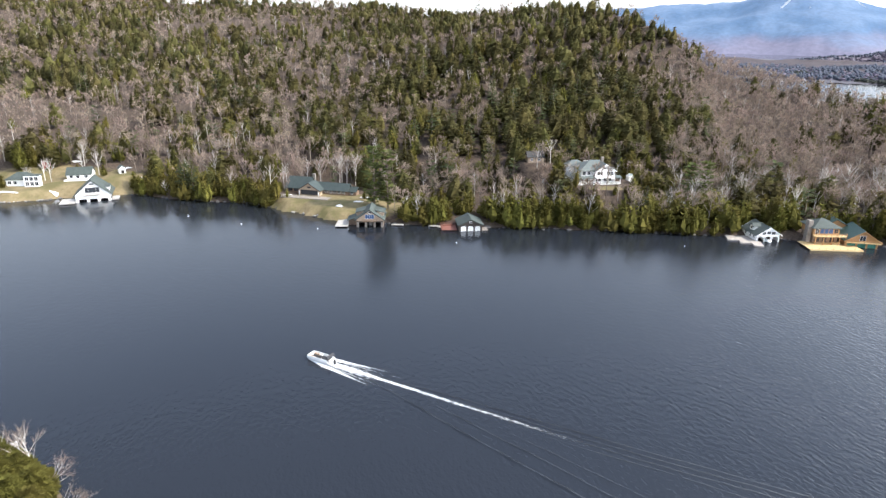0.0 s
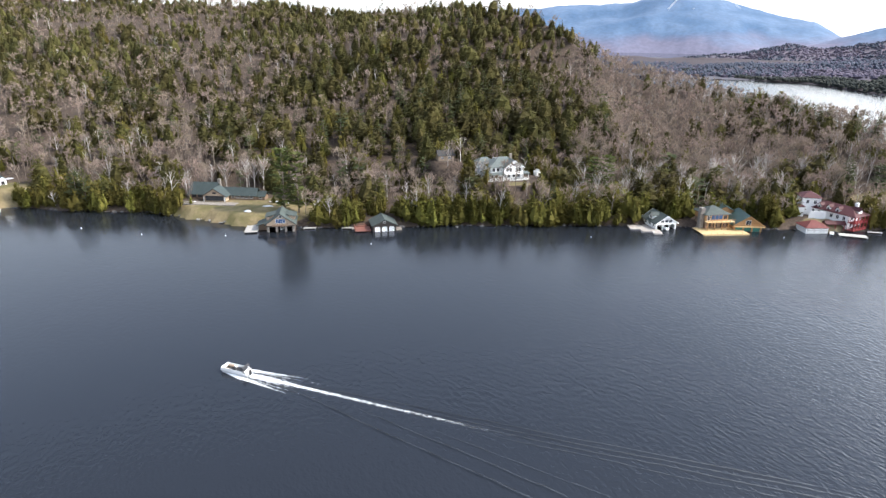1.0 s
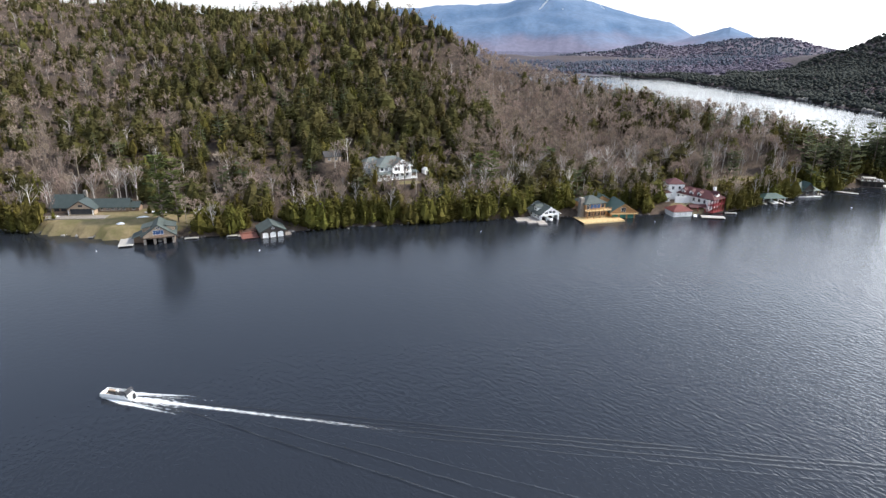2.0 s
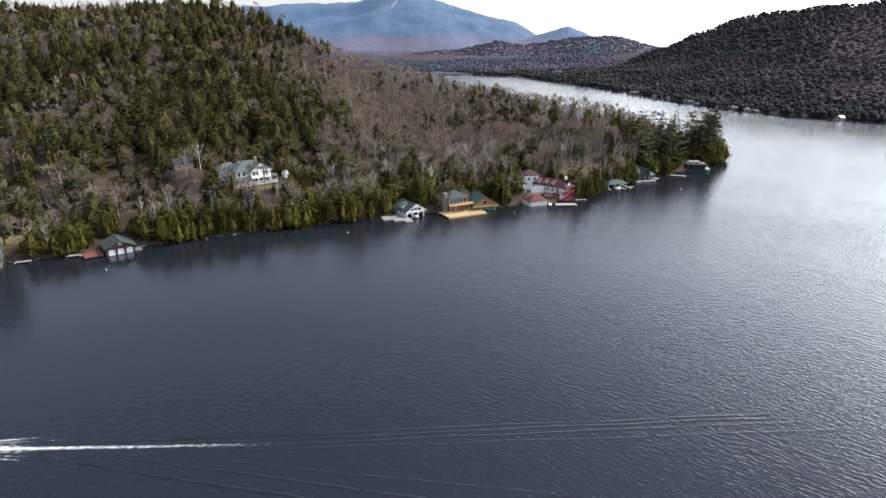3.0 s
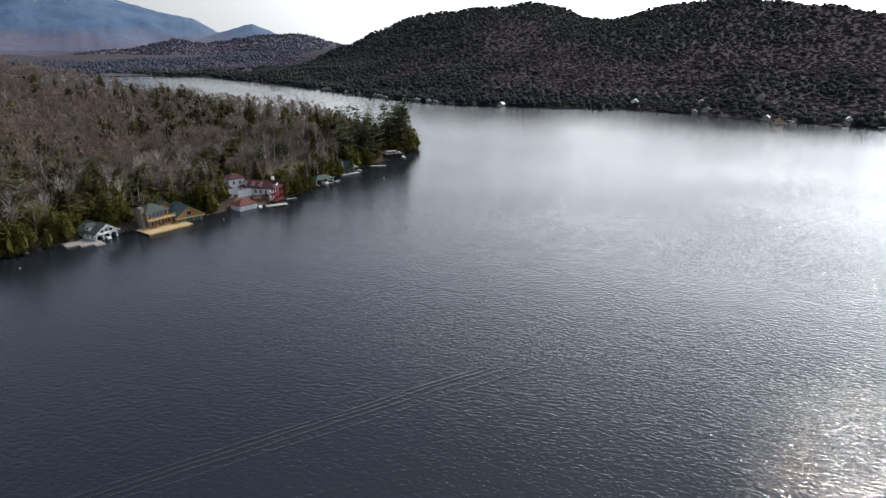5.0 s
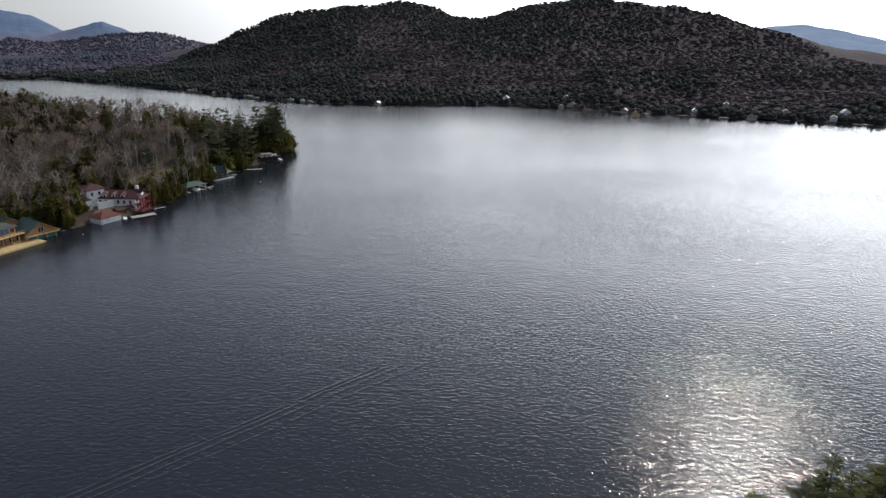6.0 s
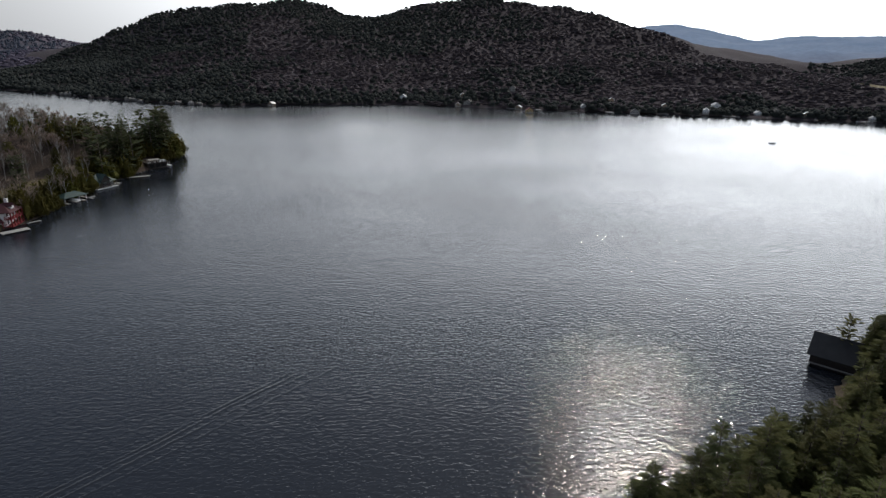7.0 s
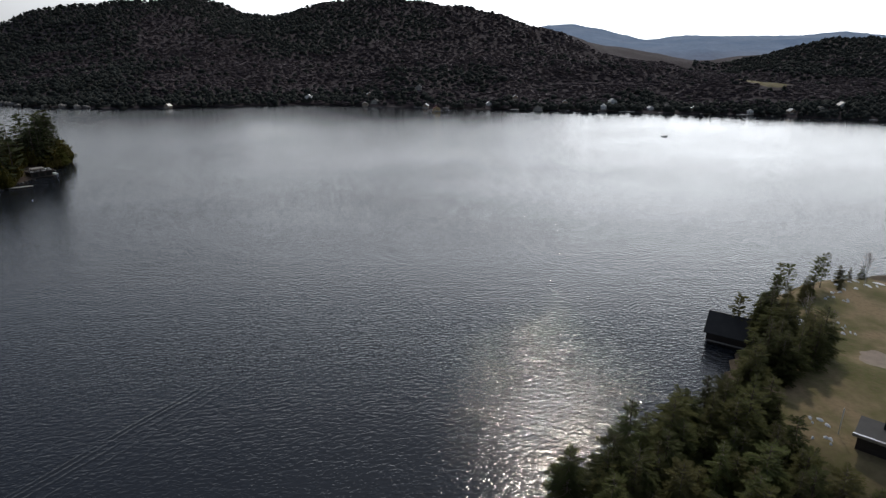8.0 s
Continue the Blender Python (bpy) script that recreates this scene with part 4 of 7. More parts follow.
M_TAN = surface("tan_siding", (0.33, 0.25, 0.18), (0.43, 0.33, 0.24), 0.75, 0.6, 0.02, 12, stretch=(0.3, 0.3, 4))
M_DARKWOOD = surface("dark_stained_wood", (0.030, 0.022, 0.018), (0.055, 0.042, 0.035), 0.7, 0.7, 0.01, 12, stretch=(0.3, 0.3, 4))
M_ORANGE = surface("honey_pine_boards", (0.36, 0.19, 0.075), (0.46, 0.26, 0.115), 0.6, 0.7, 0.01, 12, stretch=(0.3, 0.3, 4))
M_YELLOW = surface("new_deck_boards", (0.56, 0.40, 0.19), (0.64, 0.47, 0.24), 0.65, 0.7, 0.01, 12, stretch=(5, 0.4, 1))
M_GREY = surface("weathered_boards", (0.30, 0.285, 0.26), (0.46, 0.44, 0.405), 0.8, 0.8, 0.02, 10, stretch=(0.4, 5, 1))
M_FLAG = surface("pale_flagstone", (0.27, 0.24, 0.21), (0.40, 0.365, 0.33), 0.85, 1.0, 0.03, 6)
M_STONE = surface("field_stone", (0.15, 0.13, 0.11), (0.30, 0.265, 0.23), 0.85, 1.2, 0.06, 5)
M_REDPAINT = surface("red_porch_paint", (0.24, 0.026, 0.030), (0.32, 0.045, 0.045), 0.6, 0.7, 0.004, 10)
M_GREENPAINT = surface("green_door_paint", (0.03, 0.16, 0.12), (0.045, 0.20, 0.15), 0.55, 0.7, 0.004, 10)
M_GLASS = surface("window_glass", (0.020, 0.024, 0.030), (0.035, 0.040, 0.048), 0.08, 0.5)
# blue of the reflected sky is painted into the pane colour
M_BLUEGLASS = surface("painted_sky_glass", (0.05, 0.10, 0.22), (0.07, 0.13, 0.26), 0.06, 0.5)
M_GREYTIN = surface("pale_tin_roof", (0.50, 0.49, 0.47), (0.62, 0.61, 0.59), 0.38, 0.6, 0.01, 12)
# near-black: painted shade inside boat slips, also dark doors and a chimney
M_DARK = surface("shade_black_and_dark_paint", (0.012, 0.011, 0.010), (0.022, 0.020, 0.018), 0.9, 0.8)
M_REDWOOD = surface("red_brown_deck", (0.16, 0.060, 0.045), (0.22, 0.090, 0.065), 0.75, 0.8, 0.01, 10, stretch=(0.4, 5, 1))
M_METAL = surface("brushed_aluminium", (0.55, 0.56, 0.58), (0.66, 0.67, 0.68), 0.35, 1.0, metal=0.9)


class Build:
    """A thing: an Empty at its base and its parts in local metres; x along the front, y to the back, z up."""
    def __init__(self, name, x, y, z, turn, label, category, group="", size=1.0):
        self.root = tagged(new(name), label, category, group)
        self.root.matrix_world = pose(x, y, z, 0, 0, turn) @ Matrix.Diagonal((size, size, size, 1))

    def prism(self, name, profile, a, b, mat, parent=None, label="", axis="y"):
        """A closed outline swept from a to b along an axis."""
        bm = bmesh.new()
        def at(u, v, w):
            return {"y": (u, w, v), "x": (w, u, v), "z": (u, v, w)}[axis]
        lo = [bm.verts.new(at(u, v, a)) for u, v in profile]
        hi = [bm.verts.new(at(u, v, b)) for u, v in profile]
        n = len(profile)
        bm.faces.new(lo), bm.faces.new(hi)
        for k in range(n):
            bm.faces.new((lo[k], lo[(k + 1) % n], hi[(k + 1) % n], hi[k]))
        bmesh.ops.recalc_face_normals(bm, faces=bm.faces)
        return part(name, bm, mat, parent or self.root, label)

    def box(self, name, x0, x1, y0, y1, z0, z1, mat, parent=None, label="", bevel=0.0):
        ob = self.prism(name, [(x0, z0), (x1, z0), (x1, z1), (x0, z1)], y0, y1, mat, parent, label)
        if bevel:
            bm = bmesh.new()
            bm.from_mesh(ob.data)
            bmesh.ops.bevel(bm, geom=bm.edges[:], offset=bevel, segments=1, affect="EDGES")
            bm.to_mesh(ob.data)
            bm.free()
        return ob

    def gable_walls(self, x0, x1, y0, y1, z0, eave, ridge, mat, label=""):
        c, w = (x0 + x1) / 2, 0.22
        prof = [(x0, z0), (x1, z0), (x1, eave), (c, ridge), (x0, eave)]
        self.prism("wall", prof, y0, y0 + w, mat, label=label)
        self.prism("wall", prof, y1 - w, y1, mat)
        self.box("wall", x0, x0 + w, y0 + w, y1 - w, z0, eave, mat)
        self.box("wall", x1 - w, x1, y0 + w, y1 - w, z0, eave, mat)

    def gable_roof(self, x0, x1, y0, y1, eave, ridge, mat, over=0.6, thick=0.22, label="", trim=None, along="y"):
        c = (x0 + x1) / 2
        s = (ridge - eave) / (c - x0)
        for sign, e in ((-1, x0), (1, x1)):
            ex, ez = e + sign * over, eave - s * over
            prof = [(c, ridge + 0.02), (ex, ez + 0.02), (ex, ez + thick), (c, ridge + thick + 0.04)]
            self.prism("roof_slope", prof, y0 - over, y1 + over, mat, label=label, axis=along)
            if trim:
                for yy in ((y0 - over - 0.1, y0 - over - 0.003), (y1 + over + 0.003, y1 + over + 0.1)):
                    self.prism("barge_board", [(c, ridge - 0.16), (ex, ez - 0.16), (ex, ez + thick), (c, ridge + thick)], yy[0], yy[1], trim, axis=along)
        self.box("ridge_cap", c - 0.14, c + 0.14, y0 - over, y1 + over, ridge + thick, ridge + thick + 0.09, mat) if along == "y" else \
            self.box("ridge_cap", y0 - over, y1 + over, c - 0.14, c + 0.14, ridge + thick, ridge + thick + 0.09, mat)

    def hip_roof(self, x0, x1, y0, y1, eave, ridge, mat, over=0.6, label=""):
        x0, x1, y0, y1 = x0 - over, x1 + over, y0 - over, y1 + over
        run = min(x1 - x0, y1 - y0) / 2
        cx, cy = (x0 + x1) / 2, (y0 + y1) / 2
        if x1 - x0 >= y1 - y0:
            a, b = (x0 + run, cy), (x1 - run - 0.01, cy)
        else:
            a, b = (cx, y0 + run), (cx, y1 - run - 0.01)
        bm = bmesh.new()
        v = [bm.verts.new(p) for p in ((x0, y0, eave), (x1, y0, eave), (x1, y1, eave), (x0, y1, eave))]
        u = [bm.verts.new((p.co.x, p.co.y, eave - 0.2)) for p in v]
        t = [bm.verts.new((*a, ridge)), bm.verts.new((*b, ridge))]
        if x1 - x0 >= y1 - y0:
            fs = [(v[0], v[1], t[1], t[0]), (v[1], v[2], t[1]), (v[2], v[3], t[0], t[1]), (v[3], v[0], t[0])]
        else:
            fs = [(v[0], v[1], t[0]), (v[1], v[2], t[1], t[0]), (v[2], v[3], t[1]), (v[3], v[0], t[0], t[1])]
        for f in fs:
            bm.faces.new(f)
        for k in range(4):
            bm.faces.new((u[k], u[(k + 1) % 4], v[(k + 1) % 4], v[k]))
        bm.faces.new(u[::-1])
        bmesh.ops.recalc_face_normals(bm, faces=bm.faces)
        return part("roof", bm, mat, self.root, label)

    def window(self, at, w, h, z, face="front", off=0.0, trim=None, glass=None, bars=1, name="window"):
        """A framed window in a wall; at: its middle along the wall, off: the wall's outer plane."""
        trim, glass = trim or M_WHITE, glass or M_GLASS
        def slab(nm, a0, a1, z0, z1, d0, d1, mat, parent=None):
            if face == "front":
                return self.box(nm, a0, a1, off - d1, off - d0, z0, z1, mat, parent)
            if face == "left":
                return self.box(nm, off - d1, off - d0, a0, a1, z0, z1, mat, parent)
            return self.box(nm, off + d0, off + d1, a0, a1, z0, z1, mat, parent)
        f = slab(name, at - w / 2 - 0.1, at + w / 2 + 0.1, z - 0.12, z + h + 0.1, 0.003, 0.06, trim)
        slab("pane", at - w / 2, at + w / 2, z, z + h, 0.063, 0.085, glass, f)
        for k in range(bars):
            a = at - w / 2 + w * (k + 1) / (bars + 1)
            slab("glazing_bar", a - 0.03, a + 0.03, z, z + h, 0.088, 0.11, trim, f)
        return f

    def arched_front(self, x0, x1, y, z0, top, count, pier, rise, mat, depth=0.3, spring=None, doors=None, gable=None):
        """A wall with a row of arched boat openings; doors: a material that closes them; gable: a ridge height over it."""
        spring = spring if spring is not None else top - rise - 0.35
        span = (x1 - x0 - pier) / count
        bm = bmesh.new()
        def block(a, b, za, zb, zc, zd):
            q = [bm.verts.new(p) for p in ((a, y, za), (b, y, zb), (b, y, zc), (a, y, zd))]
            r = [bm.verts.new((p.co.x, y + depth, p.co.z)) for p in q]
            bm.faces.new(q), bm.faces.new(r[::-1])
            for k in range(4):
                bm.faces.new((q[k], r[k], r[(k + 1) % 4], q[(k + 1) % 4]))
        def over(x):
            if gable is None:
                return top
            c = (x0 + x1) / 2
            return top + (gable - top) * (1 - abs(x - c) / (c - x0))
        xs_ = [x0]
        for k in range(count):
            a, b = x0 + k * span + pier, x0 + (k + 1) * span
            xs_ += list(np.linspace(a, b, 9))
        xs_.append(x1)
        for a, b in zip(xs_[:-1], xs_[1:]):
            m = (a + b) / 2
            k = int((m - x0) // span) if m < x1 - pier else None
            if k is None or m < x0 + k * span + pier:
                block(a, b, z0, z0, over(b), over(a))
            else:
                lo, hi = x0 + k * span + pier, x0 + (k + 1) * span
                def arch(x):
                    u = min(1, abs((x - (lo + hi) / 2) / ((hi - lo) / 2)))
                    return spring + rise * math.sqrt(max(0, 1 - u * u))
                block(a, b, arch(a), arch(b), over(b), over(a))
        bmesh.ops.recalc_face_normals(bm, faces=bm.faces)
        part("front_wall", bm, mat, self.root)
        for k in range(count):
            a, b = x0 + k * span + pier, x0 + (k + 1) * span
            if doors:
                d = self.box("boat_door", a, b, y + depth * 0.5, y + depth * 0.5 + 0.08, z0 + 0.05, spring + rise, doors)
                for q in range(1, 4):
                    self.box("panel_joint", a + (b - a) * q / 4 - 0.02, a + (b - a) * q / 4 + 0.02, y + depth * 0.5 - 0.02, y + depth * 0.5 - 0.003, z0 + 0.05, spring + rise * 0.7, M_GREY, d)

    def rail(self, x0, y0, x1, y1, z, mat, high=1.0, gap=2.0, infill=True):
        n = max(1, round(math.hypot(x1 - x0, y1 - y0) / gap))
        for k in range(n + 1):
            x, y = x0 + (x1 - x0) * k / n, y0 + (y1 - y0) * k / n
            self.box("post", x - 0.07, x + 0.07, y - 0.07, y + 0.07, z, z + high, mat)
        for h in ((high, 0.5 * high) if infill else (high,)):
            dx, dy = x1 - x0, y1 - y0
            L = math.hypot(dx, dy)
            nx, ny = -dy / L * 0.05, dx / L * 0.05
            self.prism("rail", [(x0 + nx, y0 + ny), (x1 + nx, y1 + ny), (x1 - nx, y1 - ny), (x0 - nx, y0 - ny)], z + h - 0.05, z + h + 0.06, mat, axis="z")

    def posts(self, xs_, y, z0, z1, mat, r=0.14, name="post"):
        for x in xs_:
            self.box(name, x - r, x + r, y - r, y + r, z0, z1, mat)


def dock(x, y, turn, w, d, mat, label, z=0.45, piles=True):
    """A timber dock: deck boards on stringers and piles."""
    b = Build("dock", x, y, 0, turn, label, "dock")
    n = max(3, min(14, int(d / 0.9)))
    for k in range(n):
        b.box("deck_board", 0, w, d * k / n, d * (k + 1) / n - 0.05, z, z + 0.12, mat)
    b.box("stringer", 0.1, 0.3, 0, d, z - 0.3, z - 0.003, mat)
    b.box("stringer", w - 0.3, w - 0.1, 0, d, z - 0.3, z - 0.003, mat)
    if piles:
        for px_ in (0.2, w - 0.2):
            for py_ in np.linspace(0.2, d - 0.2, max(2, int(d / 4) + 1)):
                b.box("pile", px_ - 0.12, px_ + 0.12, py_ - 0.12, py_ + 0.12, -2.0, z - 0.31, M_DARKWOOD)
    return b


def ground_z(x, y, poly=None, ridges=None, pads=None):
    poly, ridges, pads = (SHORE_A, [RIDGE_A], PADS_A) if poly is None else (poly, ridges, pads)
    return float(land_height(np.array([float(x)]), np.array([float(y)]), poly, ridges, pads)[0][0])


# ---- west bay ----
def white_boathouse():
    b = Build("boathouse", -169.8, 278.6, 0, 21.6, "white boathouse with a green gabled roof and boat slip", "boathouse")
    w, d = 14.6, 13.0
    b.gable_walls(0, w, 0, d, 1.6, 3.6, 10.0, M_WHITE)
    b.gable_roof(0, w, 0, d, 3.6, 10.0, M_GREENROOF, over=0.8, trim=M_GREENROOF)
    b.arched_front(0, w, 0.02, 0.0, 1.595, 3, 1.2, 0.15, M_WHITE, spring=1.2)
    # added sheet, coloured as the shade inside the slip
    b.box("slip_shade_sheet", 0.3, w - 0.3, 6, 6.2, -0.5, 1.59, M_DARK)
    b.window(w / 2, 6.0, 2.4, 4.3, bars=3)
    b.window(w / 2, 1.9, 0.7, 7.9, bars=2)
    b.box("balcony", 3.2, w - 3.2, -1.5, -0.12, 3.2, 3.45, M_GREY)
    b.rail(3.3, -1.45, w - 3.3, -1.45, 3.45, M_GREY)
    b.box("deck", -6.5, -0.05, -3.2, 6, 0.3, 0.75, M_GREY, label="grey timber deck beside the slip")
    b.box("deck", w + 0.05, w + 3.2, -0.5, 6, 0.3, 0.75, M_GREY)
    b.window(4, 1.6, 1.3, 2.0, "right", w)
    b.window(9, 1.6, 1.3, 2.0, "right", w)
    # dormer band on the roof's lake-right slope
    b.box("dormer", w - 4.4, w - 0.6, 3.5, 9.5, 4.2, 5.9, M_WHITE)
    b.box("dormer_roof", w - 5.2, w - 0.2, 3.1, 9.9, 5.9, 6.1, M_GREENROOF)


def bay_cottages():
    b = Build("cottage", -211, 293.5, ground_z(-203, 297), 8, "white cottage with a green hipped roof and sun porch", "house")
    b.box("wall", 0, 12, 0, 8, 0, 3.2, M_WHITE)
    b.hip_roof(0, 12, 0, 8, 3.2, 6.2, M_GREENROOF)
    for x in (1.5, 4.0):
        b.window(x, 1.4, 1.4, 1.0)
    b.box("porch", 9.2, 16.2, -2.4, -0.003, 0, 5.4, M_WHITE)
    b.box("porch_roof", 8.8, 16.6, -2.8, 1.2, 5.4, 5.65, M_GREENROOF)
    for x in (10.6, 12.7, 14.8):
        b.window(x, 1.5, 1.7, 3.1, off=-2.4)
        b.window(x, 1.5, 1.7, 0.7, off=-2.4)
    b = Build("bungalow", -187, 303, ground_z(-182, 306), 14, "low white bungalow with a green gabled roof on the lawn", "house")
    b.box("wall", 0, 11, 0, 7.5, 0, 2.8, M_WHITE)
    b.gable_roof(0, 7.5, 0, 11, 2.8, 5.6, M_GREENROOF, over=0.5, along="x")
    b.prism("gable", [(0, 2.8), (7.5, 2.8), (3.75, 5.55)], 0.05, 0.25, M_WHITE, axis="x")
    b.prism("gable", [(0, 2.8), (7.5, 2.8), (3.75, 5.55)], 10.75, 10.95, M_WHITE, axis="x")
    for x in (2, 5, 8.6):
        b.window(x, 1.5, 1.3, 1.0)
    b.box("porch_deck", -1, 11, -2.2, -0.003, 0, 0.5, M_WHITE)
    b = Build("shed", -164.5, 310.5, ground_z(-161, 314), 35, "small white shed with a green roof at the wood's edge", "shed", size=0.75)
    b.box("wall", 0, 4.2, 0, 5.5, 0, 3.4, M_WHITE)
    b.gable_roof(0, 4.2, 0, 5.5, 3.4, 5.2, M_GREENROOF, over=0.4)
    b.prism("gable", [(0, 3.4), (4.2, 3.4), (2.1, 5.15)], 0.02, 0.2, M_WHITE)
    b.box("door", 1.2, 3.0, -0.06, -0.003, 0.1, 2.3, M_DARK)
    z = ground_z(-207, 318)
    b = Build("play_frame", -207, 318, z, 10, "bright red play frame on the lawn", "play frame")
    for x in (0, 3.2):
        b.prism("leg", [(x - 0.1, 0), (x + 0.1, 0), (x + 0.1, 3.2), (x - 0.1, 3.2)], -0.1, 0.1, M_REDPAINT)
    b.box("tower", -0.2, 1.6, -0.8, 0.8, 1.2, 3.6, M_REDPAINT)
    b.box("beam", 0, 3.4, -0.1, 0.1, 3.203, 3.4, M_REDPAINT)


def lodge():
    b = Build("lodge", -74.5, 286.0, ground_z(-56, 281) - 0.1, -14, "long brown lodge with green roofs and a gabled front", "house", size=0.89)
    # left wing, gabled middle, long right wing
    b.box("wall", 0, 13, 1.5, 9.5, 0, 3.2, M_BROWN)
    b.gable_roof(1.5, 9.5, 0, 13, 3.2, 7.8, M_GREENMETAL, over=0.7, along="x", trim=M_GREENMETAL)
    b.prism("gable", [(1.5, 3.2), (9.5, 3.2), (5.5, 7.75)], 0.05, 0.25, M_BROWN, axis="x")
    b.gable_walls(9, 20.5, -2.2, 1.45, 0, 3.0, 6.5, M_TAN, "tan gable front with a wide dark window")
    b.gable_roof(9, 20.5, -2.2, 4.5, 3.0, 6.5, M_GREENMETAL, over=0.8, trim=M_DARKWOOD)
    b.window(14.75, 9.4, 2.3, 0.5, off=-2.2, trim=M_DARKWOOD, bars=3)
    b.window(14.75, 1.8, 0.7, 3.9, off=-2.2, trim=M_DARKWOOD, bars=2)
    b.box("wall", 20.6, 34, 2.5, 8.5, 0, 2.7, M_BROWN)
    b.gable_roof(2.5, 8.5, 13.2, 34, 2.7, 5.6, M_GREENMETAL, over=0.6, along="x", trim=M_GREENMETAL)
    b.box("wall", 34.1, 38.5, 3.2, 7.8, 0, 2.2, M_BROWN)
    b.gable_roof(3.2, 7.8, 34.8, 38.5, 2.2, 4.1, M_GREENMETAL, over=0.5, along="x")
    for x in (2.2, 5.4):
        b.window(x, 2.2, 1.5, 1.0, off=1.5, trim=M_DARKWOOD)
    for x in (22.2, 24.6, 27.0, 29.4, 31.8, 36.2):
        b.window(x, 1.3, 1.2, 1.0, off=2.5 if x < 34 else 3.2, trim=M_WHITE)
    b.box("chimney", 12.6, 14.0, 7.2, 8.4, 5.0, 9.4, M_STONE)
    b.box("porch_post", 9.2, 9.5, -2.9, -2.6, 0, 2.4, M_WHITE)
    b.box("porch_post", 20.0, 20.3, -2.9, -2.6, 0, 2.4, M_WHITE)
    t = Build("stone_terrace", -77.5, 283.0, ground_z(-56, 281) - 0.9, -14, "low fieldstone terrace wall before the lodge", "terrace")
    t.box("paving", 0, 27, -4.6, 0.5, 0, 0.95, M_STONE)
    t.box("wall", -0.2, 27.2, -5.0, -4.603, -1.5, 1.15, M_STONE)
    for k in range(4):
        t.box("step", 24, 27, -5.0 - 0.5 * (k + 1), -5.003 - 0.5 * k, -1.5, 0.8 - 0.22 * k, M_STONE)


def brown_boathouse():
    b = Build("boathouse", -35.5, 244.3, 0, 1.5, "brown two-storey boathouse with green roof and open slips", "boathouse", size=0.93)
    w, d = 11.6, 11.5
    for x in (0, 3.7, 7.4, w - 0.9):
        b.box("pier", x, x + 0.9, 0, 1.2, -1.5, 2.4, M_STONE, label="pale stone pier")
    # shade of the open slips, painted as a near-black sheet
    b.box("slip_shade_sheet", 0.2, w - 0.2, 7, 7.2, -0.5, 2.4, M_DARK)
    b.box("side_wall", 0, 0.25, 1.3, d, -0.5, 2.4, M_BROWN)
    b.box("side_wall", w - 0.25, w, 1.3, d, -0.5, 2.4, M_BROWN)
    b.box("floor_beam", -0.1, w + 0.1, -0.1, d, 2.403, 2.8, M_DARKWOOD)
    b.gable_walls(0, w, 0, d, 2.803, 3.9, 8.0, M_TAN)
    b.gable_roof(0, w, 0, d, 3.9, 8.0, M_GREENROOF, over=0.9, trim=M_GREENROOF)
    b.window(w / 2, 3.8, 1.7, 4.0, glass=M_BLUEGLASS, bars=3)
    b.window(w / 2, 1.3, 0.7, 6.4, bars=1)
    b.box("balcony", 2.4, w - 2.4, -1.3, -0.12, 2.9, 3.1, M_BROWN)
    b.rail(2.5, -1.25, w - 2.5, -1.25, 3.1, M_BROWN, high=0.9)
    b.box("dormer", -0.2, 2.8, 3, 9.5, 4.6, 6.1, M_TAN)
    b.prism("dormer_roof", [(-0.8, 5.9), (3.6, 6.9), (3.6, 7.1), (-0.8, 6.1)], 2.5, 10, M_GREENROOF)
    b.box("dormer", w - 2.8, w + 0.2, 3, 9.5, 4.6, 6.1, M_TAN)
    b.prism("dormer_roof", [(w + 0.8, 5.9), (w - 3.6, 6.9), (w - 3.6, 7.1), (w + 0.8, 6.1)], 2.5, 10, M_GREENROOF)
    b.prism("lean_to_roof", [(-4.4, 2.6), (-0.1, 4.0), (-0.1, 4.2), (-4.4, 2.8)], 1.0, 9, M_GREENROOF)
    b.box("lean_to_wall", -3.9, -0.05, 4, 8.8, -0.3, 2.7, M_BROWN)
    b.box("boat_nose", 5.2, 6.6, 1.6, 5, 0.2, 1.0, M_WHITE, label="white bow of a moored boat", bevel=0.3)
    dock(-44.3, 243.5, 1, 5.2, 12.5, M_GREY, "weathered grey timber dock on low piles")
    dock(-21.5, 246.5, -4, 5.0, 1.6, M_GREY, "narrow grey walkway beside the boathouse")


